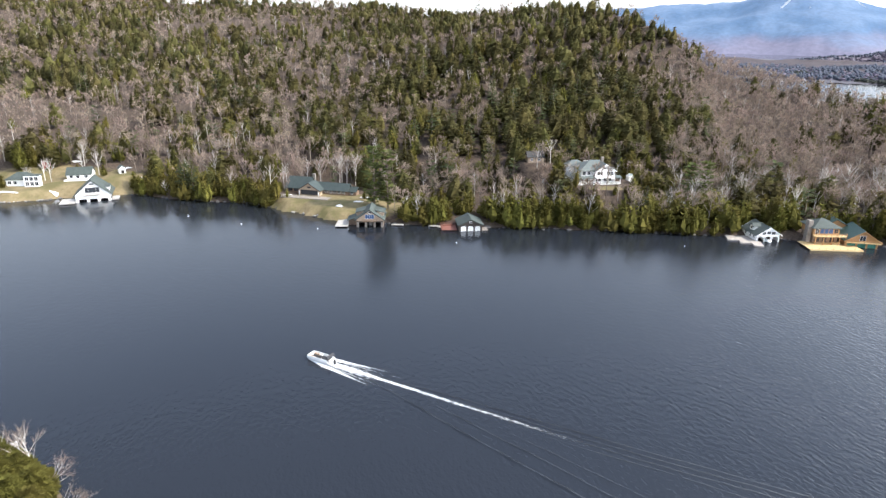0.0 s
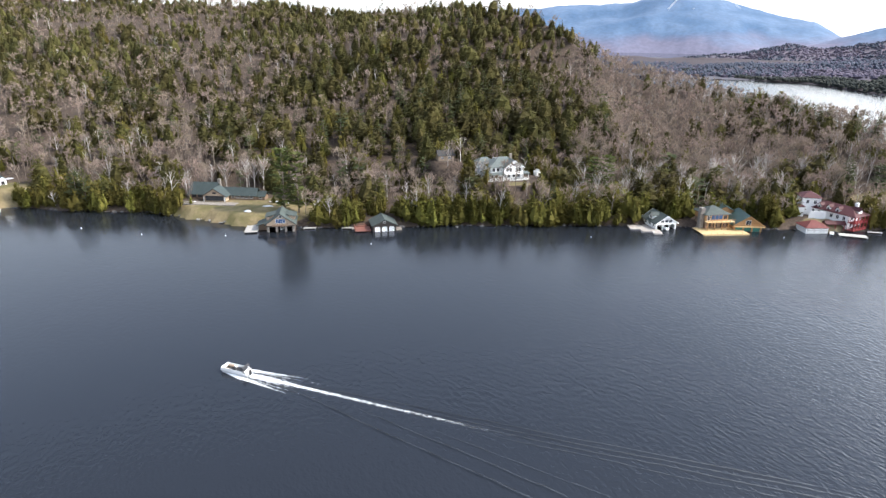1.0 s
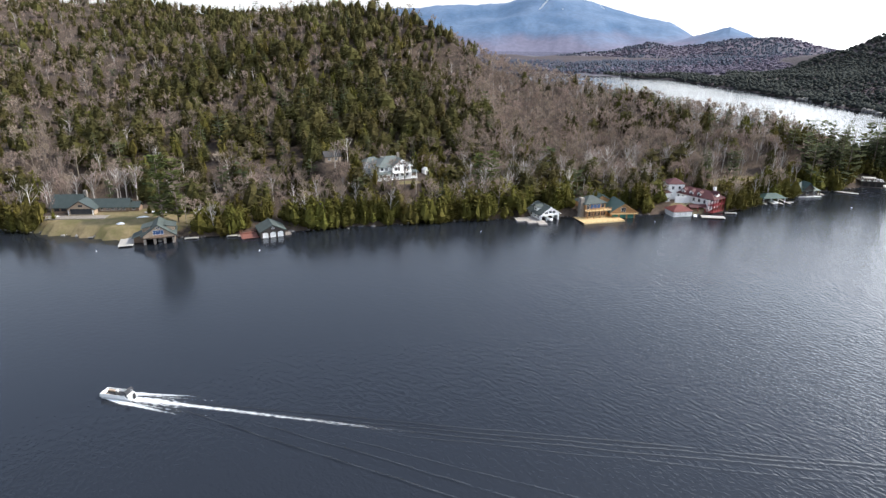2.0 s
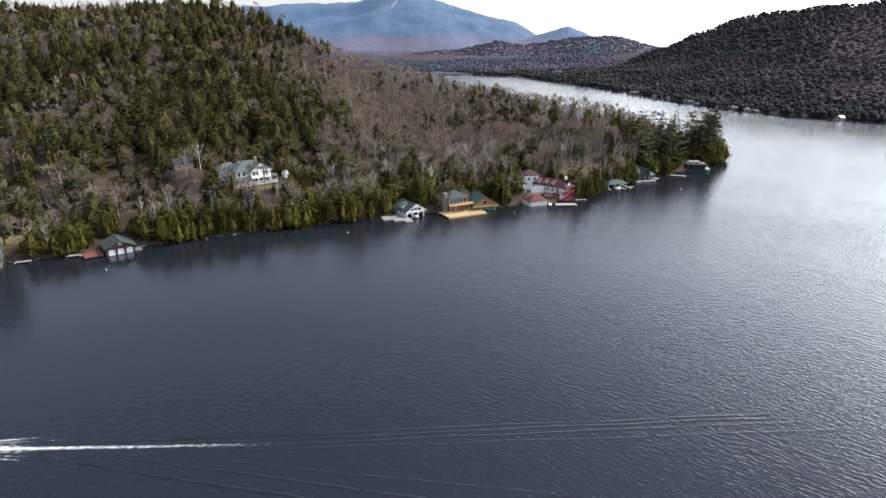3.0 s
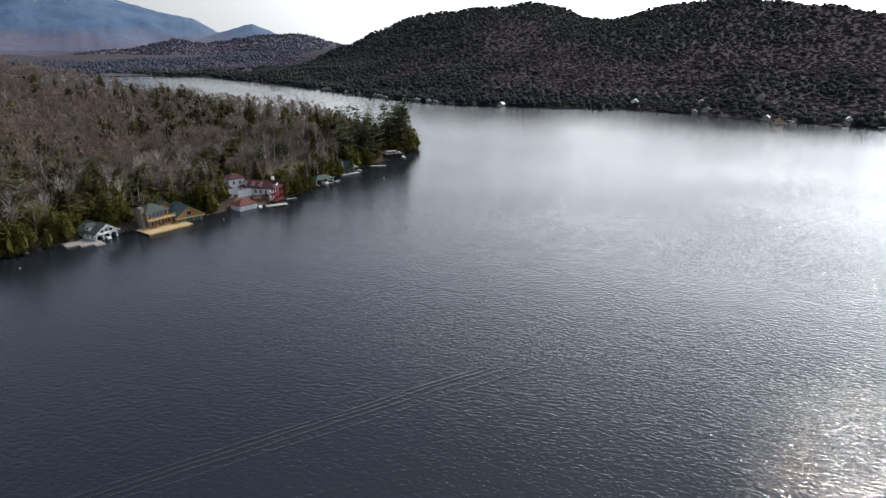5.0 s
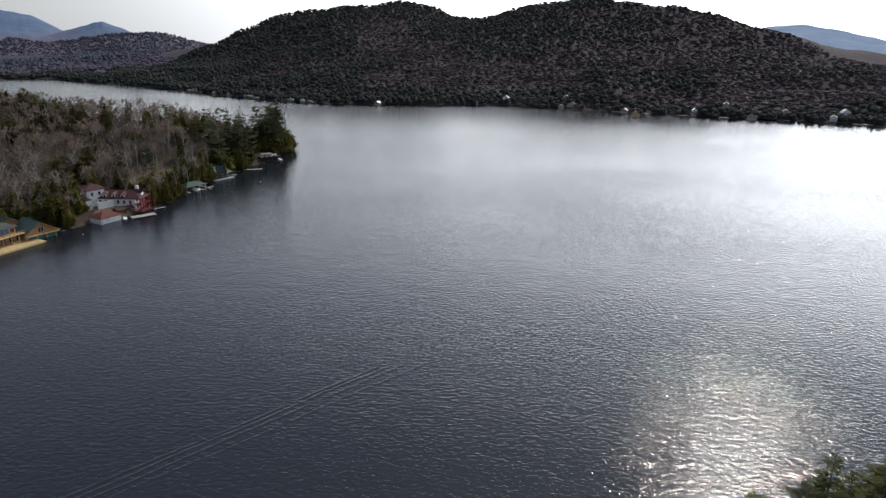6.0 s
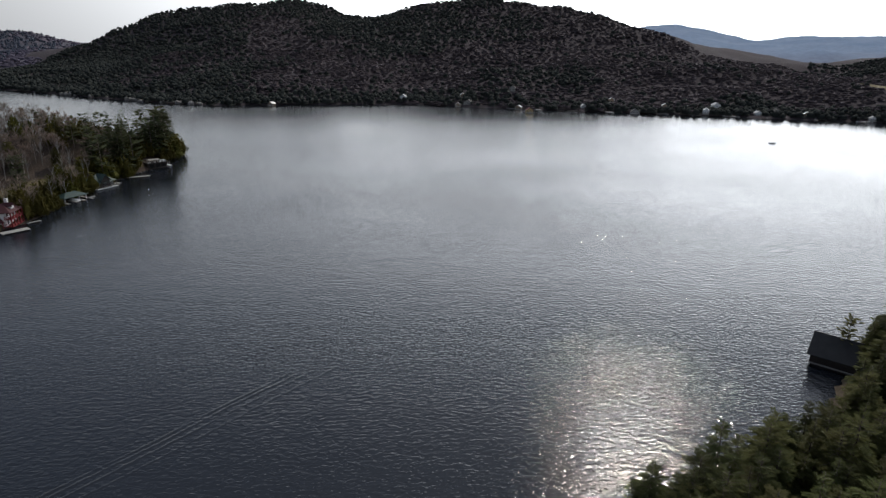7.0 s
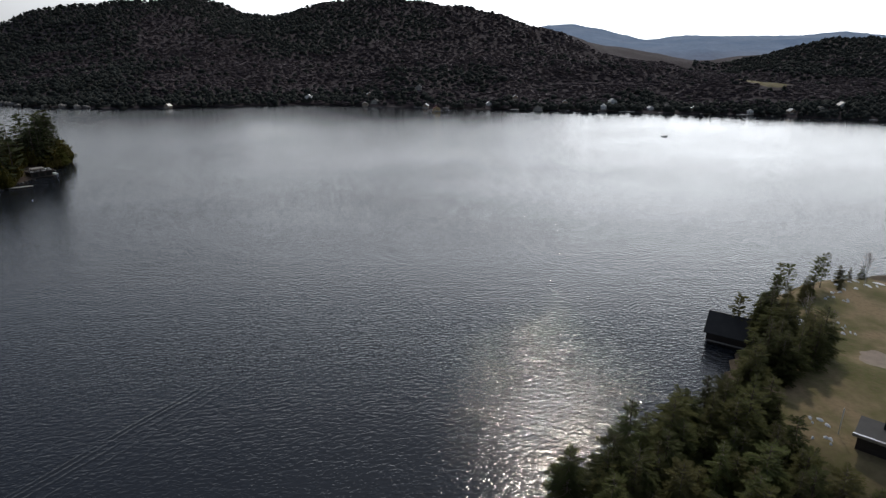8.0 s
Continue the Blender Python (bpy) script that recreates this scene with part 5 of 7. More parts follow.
def arched_boathouse():
    b = Build("boathouse", 6.4, 239.6, 0, 6, "dark boathouse with green roof and white arched doors", "boathouse")
    w, d = 9.4, 9.0
    b.arched_front(0, w, 0, 0.0, 2.8, 3, 0.75, 0.45, M_DARKWOOD, doors=M_WHITE, gable=5.0, spring=1.75)
    b.box("wall", 0, 0.25, 0.31, d, -0.5, 2.8, M_DARKWOOD)
    b.box("wall", w - 0.25, w, 0.31, d, -0.5, 2.8, M_DARKWOOD)
    b.prism("wall", [(0.26, -0.5), (w - 0.26, -0.5), (w - 0.26, 2.8), (w / 2, 4.95), (0.26, 2.8)], d - 0.25, d, M_DARKWOOD)
    b.gable_roof(0, w, 0, d, 2.8, 5.0, M_GREENROOF, over=0.6, trim=M_GREENROOF)
    b.window(w / 2, 0.9, 0.6, 3.6, bars=1)
    b.box("side_platform", w + 0.05, w + 2.4, -0.2, 3.5, 0.2, 0.6, M_STONE)
    e = Build("deck", -0.6, 239.6, 0, 6, "red-brown timber deck with benches by the boathouse", "deck")
    e.box("floor", 0, 6.3, 0, 7, 0.45, 0.65, M_REDWOOD)
    e.rail(0.2, 6.9, 6.2, 6.9, 0.65, M_REDWOOD, high=1.1)
    e.rail(0.2, 0.4, 0.2, 6.9, 0.65, M_REDWOOD, high=1.1)
    e.box("bench", 1, 5.4, 5.9, 6.6, 0.65, 1.1, M_REDWOOD)
    for x in (0.3, 6.0):
        for y in (0.3, 6.6):
            e.box("pile", x - 0.12, x + 0.12, y - 0.12, y + 0.12, -2, 0.449, M_DARKWOOD)
    dock(-6.2, 245.0, -6, 4.0, 1.9, M_GREY, "pale painted dock section off the deck")
    dock(-2.0, 243.4, 2, 1.3, 2.6, M_GREY, "short grey dock ramp off the deck")


white_boathouse()
bay_cottages()
lodge()
brown_boathouse()
arched_boathouse()


# ---- the white house on the slope ----
def white_house():
    zb = ground_z(70, 284) - 0.3
    b = Build("lake_house", 60.3, 275.0, zb, 8.6, "large white house with green roof, porches and balcony", "house")
    b.box("foundation", 0.6, 20, 0.4, 15, -1.8, 0.6, M_DARKWOOD)
    b.box("wall", 2.6, 18.6, 3.0, 15, 0.603, 6.4, M_WHITE)
    b.box("porch_floor", 0, 20.6, -0.2, 2.99, 0.2, 0.6, M_WHITE)
    b.box("porch_floor", 0, 2.59, 3.0, 16, 0.2, 0.6, M_WHITE)
    b.hip_roof(2.6, 18.6, 3.0, 15, 6.4, 10.0, M_SLATE, over=0.8)
    # gabled bay on the lake side
    b.prism("bay_wall", [(8.6, 3.4), (18.0, 3.4), (18.0, 6.2), (13.3, 9.3), (8.6, 6.2)], 1.2, 2.99, M_WHITE)
    b.gable_roof(8.6, 18.0, 1.2, 6.5, 6.2, 9.3, M_SLATE, over=0.6, trim=M_WHITE)
    for x in (10.2, 11.8, 14.8, 16.4):
        b.window(x, 1.1, 1.6, 4.3, off=1.2, bars=1)
    for x in (12.4, 13.3, 14.2):
        b.window(x, 0.6, 0.8, 7.1, off=1.2, bars=0)
    b.box("balcony", 9.0, 17.6, -0.2, 1.19, 3.2, 3.4, M_WHITE)
    b.rail(9.1, -0.1, 17.5, -0.1, 3.4, M_WHITE, high=0.95)
    for x in (3.8, 5.6, 9.8, 11.6, 14.2, 16.6):
        b.window(x, 1.2, 1.7, 1.2, off=3.0, bars=1)
    for x in (4.0, 6.2):
        b.window(x, 1.2, 1.5, 4.3, off=3.0, bars=1)
    for y in (5, 8, 11.5):
        b.window(y, 1.2, 1.5, 4.3, "left", 2.6)
        b.window(y, 1.2, 1.6, 1.3, "left", 2.6)
    # porch roofs, posts and rails
    b.prism("porch_roof", [(-0.5, 3.2), (2.95, 3.7), (2.95, 3.9), (-0.5, 3.4)], -0.5, 8.55, M_SLATE, axis="x")
    b.prism("porch_roof", [(-0.5, 3.2), (2.95, 3.7), (2.95, 3.9), (-0.5, 3.4)], 18.05, 21.0, M_SLATE, axis="x")
    b.prism("porch_roof", [(-0.5, 3.2), (2.55, 3.7), (2.55, 3.9), (-0.5, 3.4)], 3.3, 9.5, M_SLATE)
    b.posts((0.2, 2.9, 5.7, 8.5, 11.4, 14.4, 17.6, 20.3), 0.05, 0.6, 3.2, M_WHITE, 0.13)
    b.rail(0.2, -0.05, 20.4, -0.05, 0.6, M_WHITE, high=0.95)
    b.rail(0.1, 0.1, 0.1, 16, 0.6, M_WHITE, high=0.95)
    b.posts((0.2, 5.5, 10.5, 15.5, 20.3), 0.1, -2.6, 0.2, M_WHITE, 0.16)
    # rear wing and its roof deck
    b.box("rear_wing", 0.8, 9.0, 15.01, 21, 0.2, 6.2, M_WHITE)
    b.hip_roof(0.8, 9.0, 15.6, 21, 6.2, 8.4, M_SLATE, over=0.5)
    b.box("roof_deck", 9.2, 17.5, 15.02, 19, 6.6, 6.8, M_GREY)
    b.rail(9.4, 18.8, 17.4, 18.8, 6.8, M_WHITE)
    b.rail(9.4, 15.9, 17.4, 15.9, 6.8, M_WHITE)
    b.posts((9.4, 17.3), 18.7, -1.0, 6.6, M_WHITE)
    for k in range(8):
        b.box("stair_step", -2.6, -0.1, 12.2 + 0.32 * k, 12.5 + 0.32 * k, 0.6 + 0.4 * k, 0.75 + 0.4 * k, M_WHITE)
    b.box("stair_landing", -2.6, 0.7, 14.9, 17.2, 3.8, 4.0, M_WHITE)
    b.posts((-2.4,), 15.1, -1.5, 3.8, M_WHITE)
    b.posts((-2.4,), 17.0, -1.5, 3.8, M_WHITE)
    b.box("chimney", 14.6, 15.8, 10, 11, 7.5, 11.0, M_STONE)
    z = ground_z(45, 304)
    c = Build("cabin", 41, 301, z, 5, "small grey-roofed cabin half hidden among trees", "house")
    c.box("wall", 0, 8, 0, 6, -1, 2.8, M_TAN)
    c.gable_roof(0, 6, 0, 8, 2.8, 4.8, M_DARKROOF, over=0.5, along="x")
    c.window(2, 1.0, 1.0, 1.0)
    c.window(5.5, 1.0, 1.0, 1.0)
    z = ground_z(88, 284)
    s = Build("garden_shed", 86.5, 285, z - 0.2, 20, "tiny white shed beside the house", "shed")
    s.box("wall", 0, 2.4, 0, 2.6, 0, 2.2, M_WHITE)
    s.gable_roof(0, 2.4, 0, 2.6, 2.2, 3.2, M_WHITE, over=0.2)
    s.prism("gable", [(0, 2.2), (2.4, 2.2), (1.2, 3.18)], 0.02, 0.2, M_WHITE)
    s.box("door", 0.7, 1.6, -0.06, -0.003, 0.05, 1.9, M_GREY)


white_house()


# ---- the boathouses of the middle shore ----
def green_white_boathouse():
    b = Build("boathouse", 121.3, 229.3, 0, 4, "white boathouse with green roof, dormer and open arches", "boathouse", size=0.93)
    w, d = 9.8, 11.5
    b.arched_front(0, w, 0, 0.0, 3.3, 3, 0.55, 0.7, M_WHITE, gable=6.4, spring=1.7)
    b.box("wall", 0, 0.25, 0.31, d, -0.6, 3.3, M_WHITE)
    b.box("wall", w - 0.25, w, 0.31, d, -0.6, 3.3, M_WHITE)
    b.prism("wall", [(0.26, -0.6), (w - 0.26, -0.6), (w - 0.26, 3.3), (w / 2, 6.3), (0.26, 3.3)], d - 0.25, d, M_WHITE)
    # near-black sheet added behind the arches for their inner shade
    b.box("slip_shade_sheet", 0.3, w - 0.3, 6.5, 6.7, -0.5, 3.2, M_DARK)
    b.gable_roof(0, w, 0, d, 3.3, 6.4, M_GREENROOF, over=0.7, trim=M_WHITE)
    for x in (2.9, 4.9, 6.9):
        b.window(x, 1.5, 1.1, 3.35 if x != 4.9 else 3.5, bars=1)
    b.box("balcony", 1.0, w - 1.0, -0.9, -0.12, 2.95, 3.1, M_WHITE)
    b.box("dormer", 0.6, 3.2, 4.4, 7.2, 3.9, 5.6, M_WHITE)
    b.gable_roof(4.4, 7.2, 0.4, 3.6, 5.6, 6.6, M_GREENROOF, over=0.3, along="x")
    b.prism("dormer_gable", [(4.4, 5.6), (7.2, 5.6), (5.8, 6.58)], 0.6, 0.75, M_WHITE, axis="x")
    b.window(5.8, 1.4, 1.0, 4.3, "left", 0.6)
    for y in (2.2, 5.0, 8.5):
        b.window(y, 0.9, 1.2, 1.4, "left", 0.0)
    b.box("moored_boat", 4.0, 5.8, -1.8, 4.2, 0.15, 1.1, M_WHITE, label="white runabout moored in the middle slip", bevel=0.35)
    s = Build("stone_dock", 110.5, 228.2, 0, -12, "broad pale flagstone dock at the waterline", "dock")
    for k, (x0, x1, y0, y1) in enumerate(((0, 6.2, 3.0, 9.0), (4.0, 8.2, 0.0, 2.97), (6.23, 11.4, 3.0, 10.0), (8.23, 11.8, -2.6, 2.97))):
        s.box("slab", x0, x1 - 0.04, y0, y1, -1.2, 0.55 + 0.03 * (k % 2), M_FLAG, bevel=0.06)


def pine_cabins():
    d = Build("sun_deck", 137.2, 219.6, 0, -3, "new honey-coloured timber deck over the water", "deck")
    for k in range(16):
        d.box("deck_board", -0.4, 18.9, k * 0.62, k * 0.62 + 0.58, 0.55, 0.72, M_YELLOW)
    d.box("fascia", -0.45, 18.95, -0.1, -0.003, 0.1, 0.74, M_YELLOW)
    for x in np.linspace(0.3, 18.5, 8):
        d.box("pile", x - 0.13, x + 0.13, 0.4, 0.66, -2, 0.5, M_DARKWOOD)
        d.box("bollard", x - 0.09, x + 0.09, 0.1, 0.28, 0.72, 1.15, M_ORANGE)
    b = Build("lake_cabin", 140.6, 226.0, 0, 0, "two-storey log cabin with green roof and balcony", "house")
    w, dep = 10.6, 9.5
    b.box("lower_wall", 1.2, w, 1.5, dep, 0.73, 4.1, M_BROWN)
    b.box("upper_wall", 0.8, w, 1.0, dep, 4.103, 6.8, M_ORANGE)
    b.hip_roof(0.8, w, 1.0, dep, 6.8, 9.5, M_GREENROOF, over=0.8)
    b.box("chimney", -0.9, 0.79, 2.2, 4.4, 0.2, 9.2, M_STONE, label="tall fieldstone chimney")
    b.box("balcony", 0.4, w + 1.8, -1.4, 0.99, 3.85, 4.1, M_YELLOW)
    b.rail(0.5, -1.3, w + 1.7, -1.3, 4.1, M_ORANGE, high=1.0)
    b.posts((0.7, 3.8, 7.0, 9.8, w + 1.5), -1.2, 0.73, 3.85, M_ORANGE, 0.14)
    for x in (3.9, 5.6, 7.3):
        b.window(x, 1.5, 1.7, 4.6, off=1.0, trim=M_ORANGE, glass=M_BLUEGLASS, bars=0)
    b.window(2.1, 1.2, 1.9, 4.4, off=1.0)
    b.window(9.3, 1.3, 1.5, 4.7, off=1.0, trim=M_ORANGE)
    for x in (2.8, 5.6, 8.6):
        b.window(x, 1.7, 2.0, 1.1, off=1.5, trim=M_ORANGE)
    c = Build("boathouse", 152.8, 224.2, 0, -12, "honey-coloured boathouse with dark green roof and doors", "boathouse")
    w, dep = 11.0, 12.0
    for x in (0, 3.5, 7.0, w - 0.5):
        c.box("pier", x, x + 0.5, 0.3, 0.8, -1.5, 2.2, M_ORANGE)
    for x in (0.6, 4.1, 7.6):
        c.box("boat_door", x, x + 2.8, 0.6, 0.7, 0.1, 2.19, M_GREENPAINT, label="deep green boat door")
    c.box("side_wall", 0, 0.25, 0.81, dep, -0.5, 2.2, M_ORANGE)
    c.box("side_wall", w - 0.25, w, 0.81, dep, -0.5, 2.2, M_ORANGE)
    c.box("balcony", -0.4, w + 0.6, -1.2, 0.5, 2.203, 2.4, M_YELLOW)
    c.rail(-0.3, -1.1, w + 0.5, -1.1, 2.4, M_ORANGE, high=0.8)
    c.gable_walls(0, w, 0.5, dep, 2.403, 3.1, 6.6, M_ORANGE)
    c.gable_roof(0, w, 0.5, dep, 3.1, 6.6, M_TEALROOF, over=1.0, trim=M_ORANGE)
    c.window(w / 2, 1.9, 1.8, 2.9, off=0.5, bars=1)
    e = Build("boat_shed", 150.5, 236.5, 0.6, -12, "low timber shed with a dark green roof", "shed")
    e.box("wall", 0, 9, 0, 7, -0.5, 4.6, M_ORANGE)
    e.gable_roof(0, 9, 0, 7, 4.6, 7.0, M_TEALROOF, over=0.7)
    e.prism("gable", [(0, 4.6), (9, 4.6), (4.5, 6.95)], 0.02, 0.22, M_ORANGE)


green_white_boathouse()
pine_cabins()


# ---- the red-roofed villa ----
def red_villa():
    b = Build("villa", 200.6, 217.0, 0.6, 18, "white villa with red roof, dormers and red porches", "house")
    w, d = 8.6, 21.0
    b.box("wall", 0, w, 2.6, d, 0, 6.0, M_WHITE)
    b.hip_roof(0, w, 0.2, d, 6.0, 8.8, M_REDROOF, over=0.7)
    for lvl in (0.0, 3.0):
        b.box("porch_floor", -0.2, w + 0.2, -0.2, 2.59, lvl, lvl + 0.22, M_REDPAINT)
        b.rail(-0.1, -0.1, w + 0.1, -0.1, lvl + 0.22, M_REDPAINT, high=1.0)
        b.rail(-0.1, -0.1, -0.1, 2.5, lvl + 0.22, M_REDPAINT, high=1.0)
    b.posts((0, 2.1, 4.3, 6.5, w), 0, 0.2, 5.9, M_REDPAINT, 0.16)
    b.box("porch_wall", 0.1, w - 0.1, 2.5, 2.597, 0.22, 5.9, M_WHITE)
    for x in (2.0, 4.3, 6.6):
        b.window(x, 1.1, 1.6, 4.0, off=2.5)
        b.window(x, 1.1, 1.6, 1.0, off=2.5)
    for y in (4.5, 7.2, 9.9, 12.6, 15.3, 18.0):
        b.window(y, 1.0, 1.5, 3.6, "left", 0.0)
    for y in (6.0, 9.0):
        b.window(y, 1.0, 1.4, 0.9, "left", 0.0)
    for y in (7.0, 11.0, 15.0):
        b.box("dormer", 0.3, 2.4, y, y + 1.7, 6.3, 7.5, M_WHITE)
        b.gable_roof(y, y + 1.7, 0.2, 3.0, 7.5, 8.3, M_REDROOF, over=0.25, along="x")
        b.prism("dormer_gable", [(y, 7.5), (y + 1.7, 7.5), (y + 0.85, 8.28)], 0.32, 0.45, M_WHITE, axis="x")
        b.window(y + 0.85, 0.8, 0.8, 6.5, "left", 0.3, bars=0)
    b.box("front_dormer", 3.2, 5.4, 0.9, 3.4, 6.4, 7.9, M_WHITE)
    b.gable_roof(3.2, 5.4, 0.8, 4.0, 7.9, 8.9, M_REDROOF, over=0.25)
    b.box("chimney", 5.6, 6.7, 3.4, 4.5, 7.0, 10.4, M_WHITE, label="white rendered chimney")
    t = Build("tower_house", 190.5, 236.0, ground_z(196, 232) - 0.5, -20, "white tower with a low red hipped roof", "house")
    t.box("wall", 0, 7.4, 0, 7.4, -1, 8.0, M_WHITE)
    t.hip_roof(0, 7.4, 0, 7.4, 8.0, 10.2, M_REDROOF, over=0.6)
    t.window(2.2, 1.0, 1.4, 5.4)
    t.window(5.2, 1.0, 1.4, 5.4)
    t.window(3.7, 1.0, 1.4, 5.4, "left", 0.0)
    t.box("annex", -3.2, -0.003, -4.2, 1.2, -1, 4.6, M_WHITE)
    t.box("annex_roof", -3.5, 0.3, -4.5, 1.5, 4.603, 4.85, M_REDROOF)
    t.box("courtyard_wall", 1.5, 8, -6.2, -5.9, -1, 3.6, M_WHITE)
    g = Build("boat_garage", 180.6, 218.2, 0, -7, "white boat garage with rust-red roof, three doors", "boathouse", size=0.85)
    g.box("wall", 0, 10.6, 0, 8.5, -0.8, 3.0, M_WHITE)
    g.hip_roof(0, 10.6, 0, 8.5, 3.0, 5.6, M_ORANGEROOF, over=0.6)
    for x in (0.5, 3.85, 7.2):
        r = g.box("garage_door", x, x + 2.9, -0.08, -0.003, 0.1, 2.5, M_GREY, label="pale panelled door")
        for k in range(3):
            g.box("panel", x + 0.15, x + 2.75, -0.11, -0.083, 0.25 + 0.75 * k, 0.85 + 0.75 * k, M_WHITE, r)
    f = Build("covered_walk", 191.5, 221.0, 0.3, -14, "low covered walk with a red roof", "walkway")
    f.gable_roof(0, 3.0, 0, 7.5, 2.6, 3.5, M_REDROOF, over=0.3, along="x")
    f.posts((0.2, 3.8, 7.3), 0.2, 0, 2.6, M_REDPAINT)
    f.posts((0.2, 3.8, 7.3), 2.8, 0, 2.6, M_REDPAINT)
    f.box("floor", 0, 7.5, 0, 3.0, -0.6, 0.1, M_REDWOOD)
    dock(191.6, 212.8, -28, 9.8, 4.0, M_GREY, "brown timber dock below the villa")
    dock(206.6, 215.5, -20, 5.2, 1.4, M_GREY, "narrow pale dock by the red porch")
    dock(188.9, 215.2, -40, 1.5, 4.0, M_WHITE, "white gangway off the boat garage")


def east_docks():
    b = Build("boat_canopy", 236.8, 224.6, 0, -14, "green hipped canopy on posts over boat slips", "boathouse")
    b.hip_roof(1, 12, 1.5, 8, 2.6, 4.4, M_TEALROOF, over=0.6)
    b.posts((1.2, 4.8, 8.4, 11.8), 1.7, -1.5, 2.5, M_WHITE, 0.12)
    b.posts((1.2, 4.8, 8.4, 11.8), 7.8, -1.5, 2.5, M_WHITE, 0.12)
    b.box("walkway", -0.5, 13, 7.4, 9.2, 0.35, 0.55, M_GREY)
    for x in (0.2, 4.2, 8.2, 12.2):
        b.box("finger_dock", x, x + 1.1, -1.8, 7.39, 0.35, 0.55, M_GREY)
    b.box("finger_dock", 12.4, 16.2, 1.0, 2.2, 0.35, 0.55, M_GREY)
    b.box("moored_boat", 5.6, 7.6, -0.5, 5.2, 0.1, 1.0, M_WHITE, label="white covered boat in its slip", bevel=0.3)
    c = Build("boathouse", 264.2, 231.0, 0, -12, "dark boathouse with a green cross-gabled roof", "boathouse")
    c.box("wall", 0, 11.4, 0.4, 9.5, 0.4, 3.3, M_DARKWOOD)
    c.hip_roof(0, 11.4, 0.4, 9.5, 3.3, 6.8, M_TEALROOF, over=1.0)
    c.gable_roof(3.2, 8.2, -0.6, 4.5, 4.4, 7.0, M_TEALROOF, over=0.5)
    c.prism("gable", [(3.2, 3.35), (8.2, 3.35), (8.2, 4.4), (5.7, 6.95), (3.2, 4.4)], -0.5, -0.3, M_DARKWOOD)
    c.posts((0.2, 3.8, 7.6, 11.2), -1.2, -1.2, 3.2, M_DARKWOOD, 0.14)
    c.box("waterline_beam", -0.6, 12, -1.9, 0.39, 0.25, 0.6, M_WHITE)
    c.rail(-0.5, -1.7, 11.9, -1.7, 0.6, M_DARKWOOD, high=0.9)
    for x in (2, 5.7, 9.4):
        c.window(x, 1.6, 1.5, 1.3, off=0.4, bars=1)
    c.box("side_dock", 12.02, 16.5, 1.5, 5.0, 0.3, 0.5, M_GREY)
    dock(291.6, 233.0, -50, 10.5, 2.6, M_GREY, "pale floating dock reaching out from shore")
    h = Build("boathouse", 316.4, 238.6, 0, -34, "flat-topped dark boathouse with white seats on its roof deck", "boathouse", size=0.86)
    h.box("wall", 0, 12.5, 0.5, 8.5, 0.4, 3.6, M_DARKWOOD)
    h.box("roof_deck", -0.8, 13.3, -0.6, 9.2, 3.6, 3.9, M_DARKWOOD)
    h.rail(-0.6, -0.4, 13.1, -0.4, 3.9, M_DARKWOOD, high=1.0)
    h.posts((1.4, 8.6), 0.8, 3.9, 5.6, M_METAL, 0.06)
    h.posts((1.4, 8.6), 5.2, 3.9, 5.6, M_METAL, 0.06)
    h.box("canopy", 1.2, 8.8, 0.6, 5.4, 5.6, 5.75, M_GREY, bevel=0.06)
    for x in (-0.2, 3.0, 6.4, 10.0):
        h.box("bench", x, x + 2.2, -0.1, 0.6, 3.9, 4.5, M_WHITE, bevel=0.08)
    for x in (9.6, 11.4):
        h.box("bench", x, x + 1.2, 3.0, 5.2, 3.9, 4.6, M_WHITE, bevel=0.08)
    h.box("apron", -0.8, 13.5, -1.8, 0.49, 0.2, 0.5, M_DARKWOOD)
    for x in (1.4, 5.2, 9.0):
        h.box("boat_door", x, x + 2.6, 0.4, 0.49, 0.5, 2.9, M_DARK)
    h.box("moored_boat", 13.8, 16.0, 0.5, 6.5, 0.1, 1.0, M_WHITE, label="small white boat tied alongside", bevel=0.3)
    dock(380.5, 262.5, 4, 10.5, 1.8, M_WHITE, "white dock at the wooded point")
    dock(381.5, 258.5, 4, 7.5, 1.3, M_GREY, "grey dock at the wooded point")


red_villa()
east_docks()


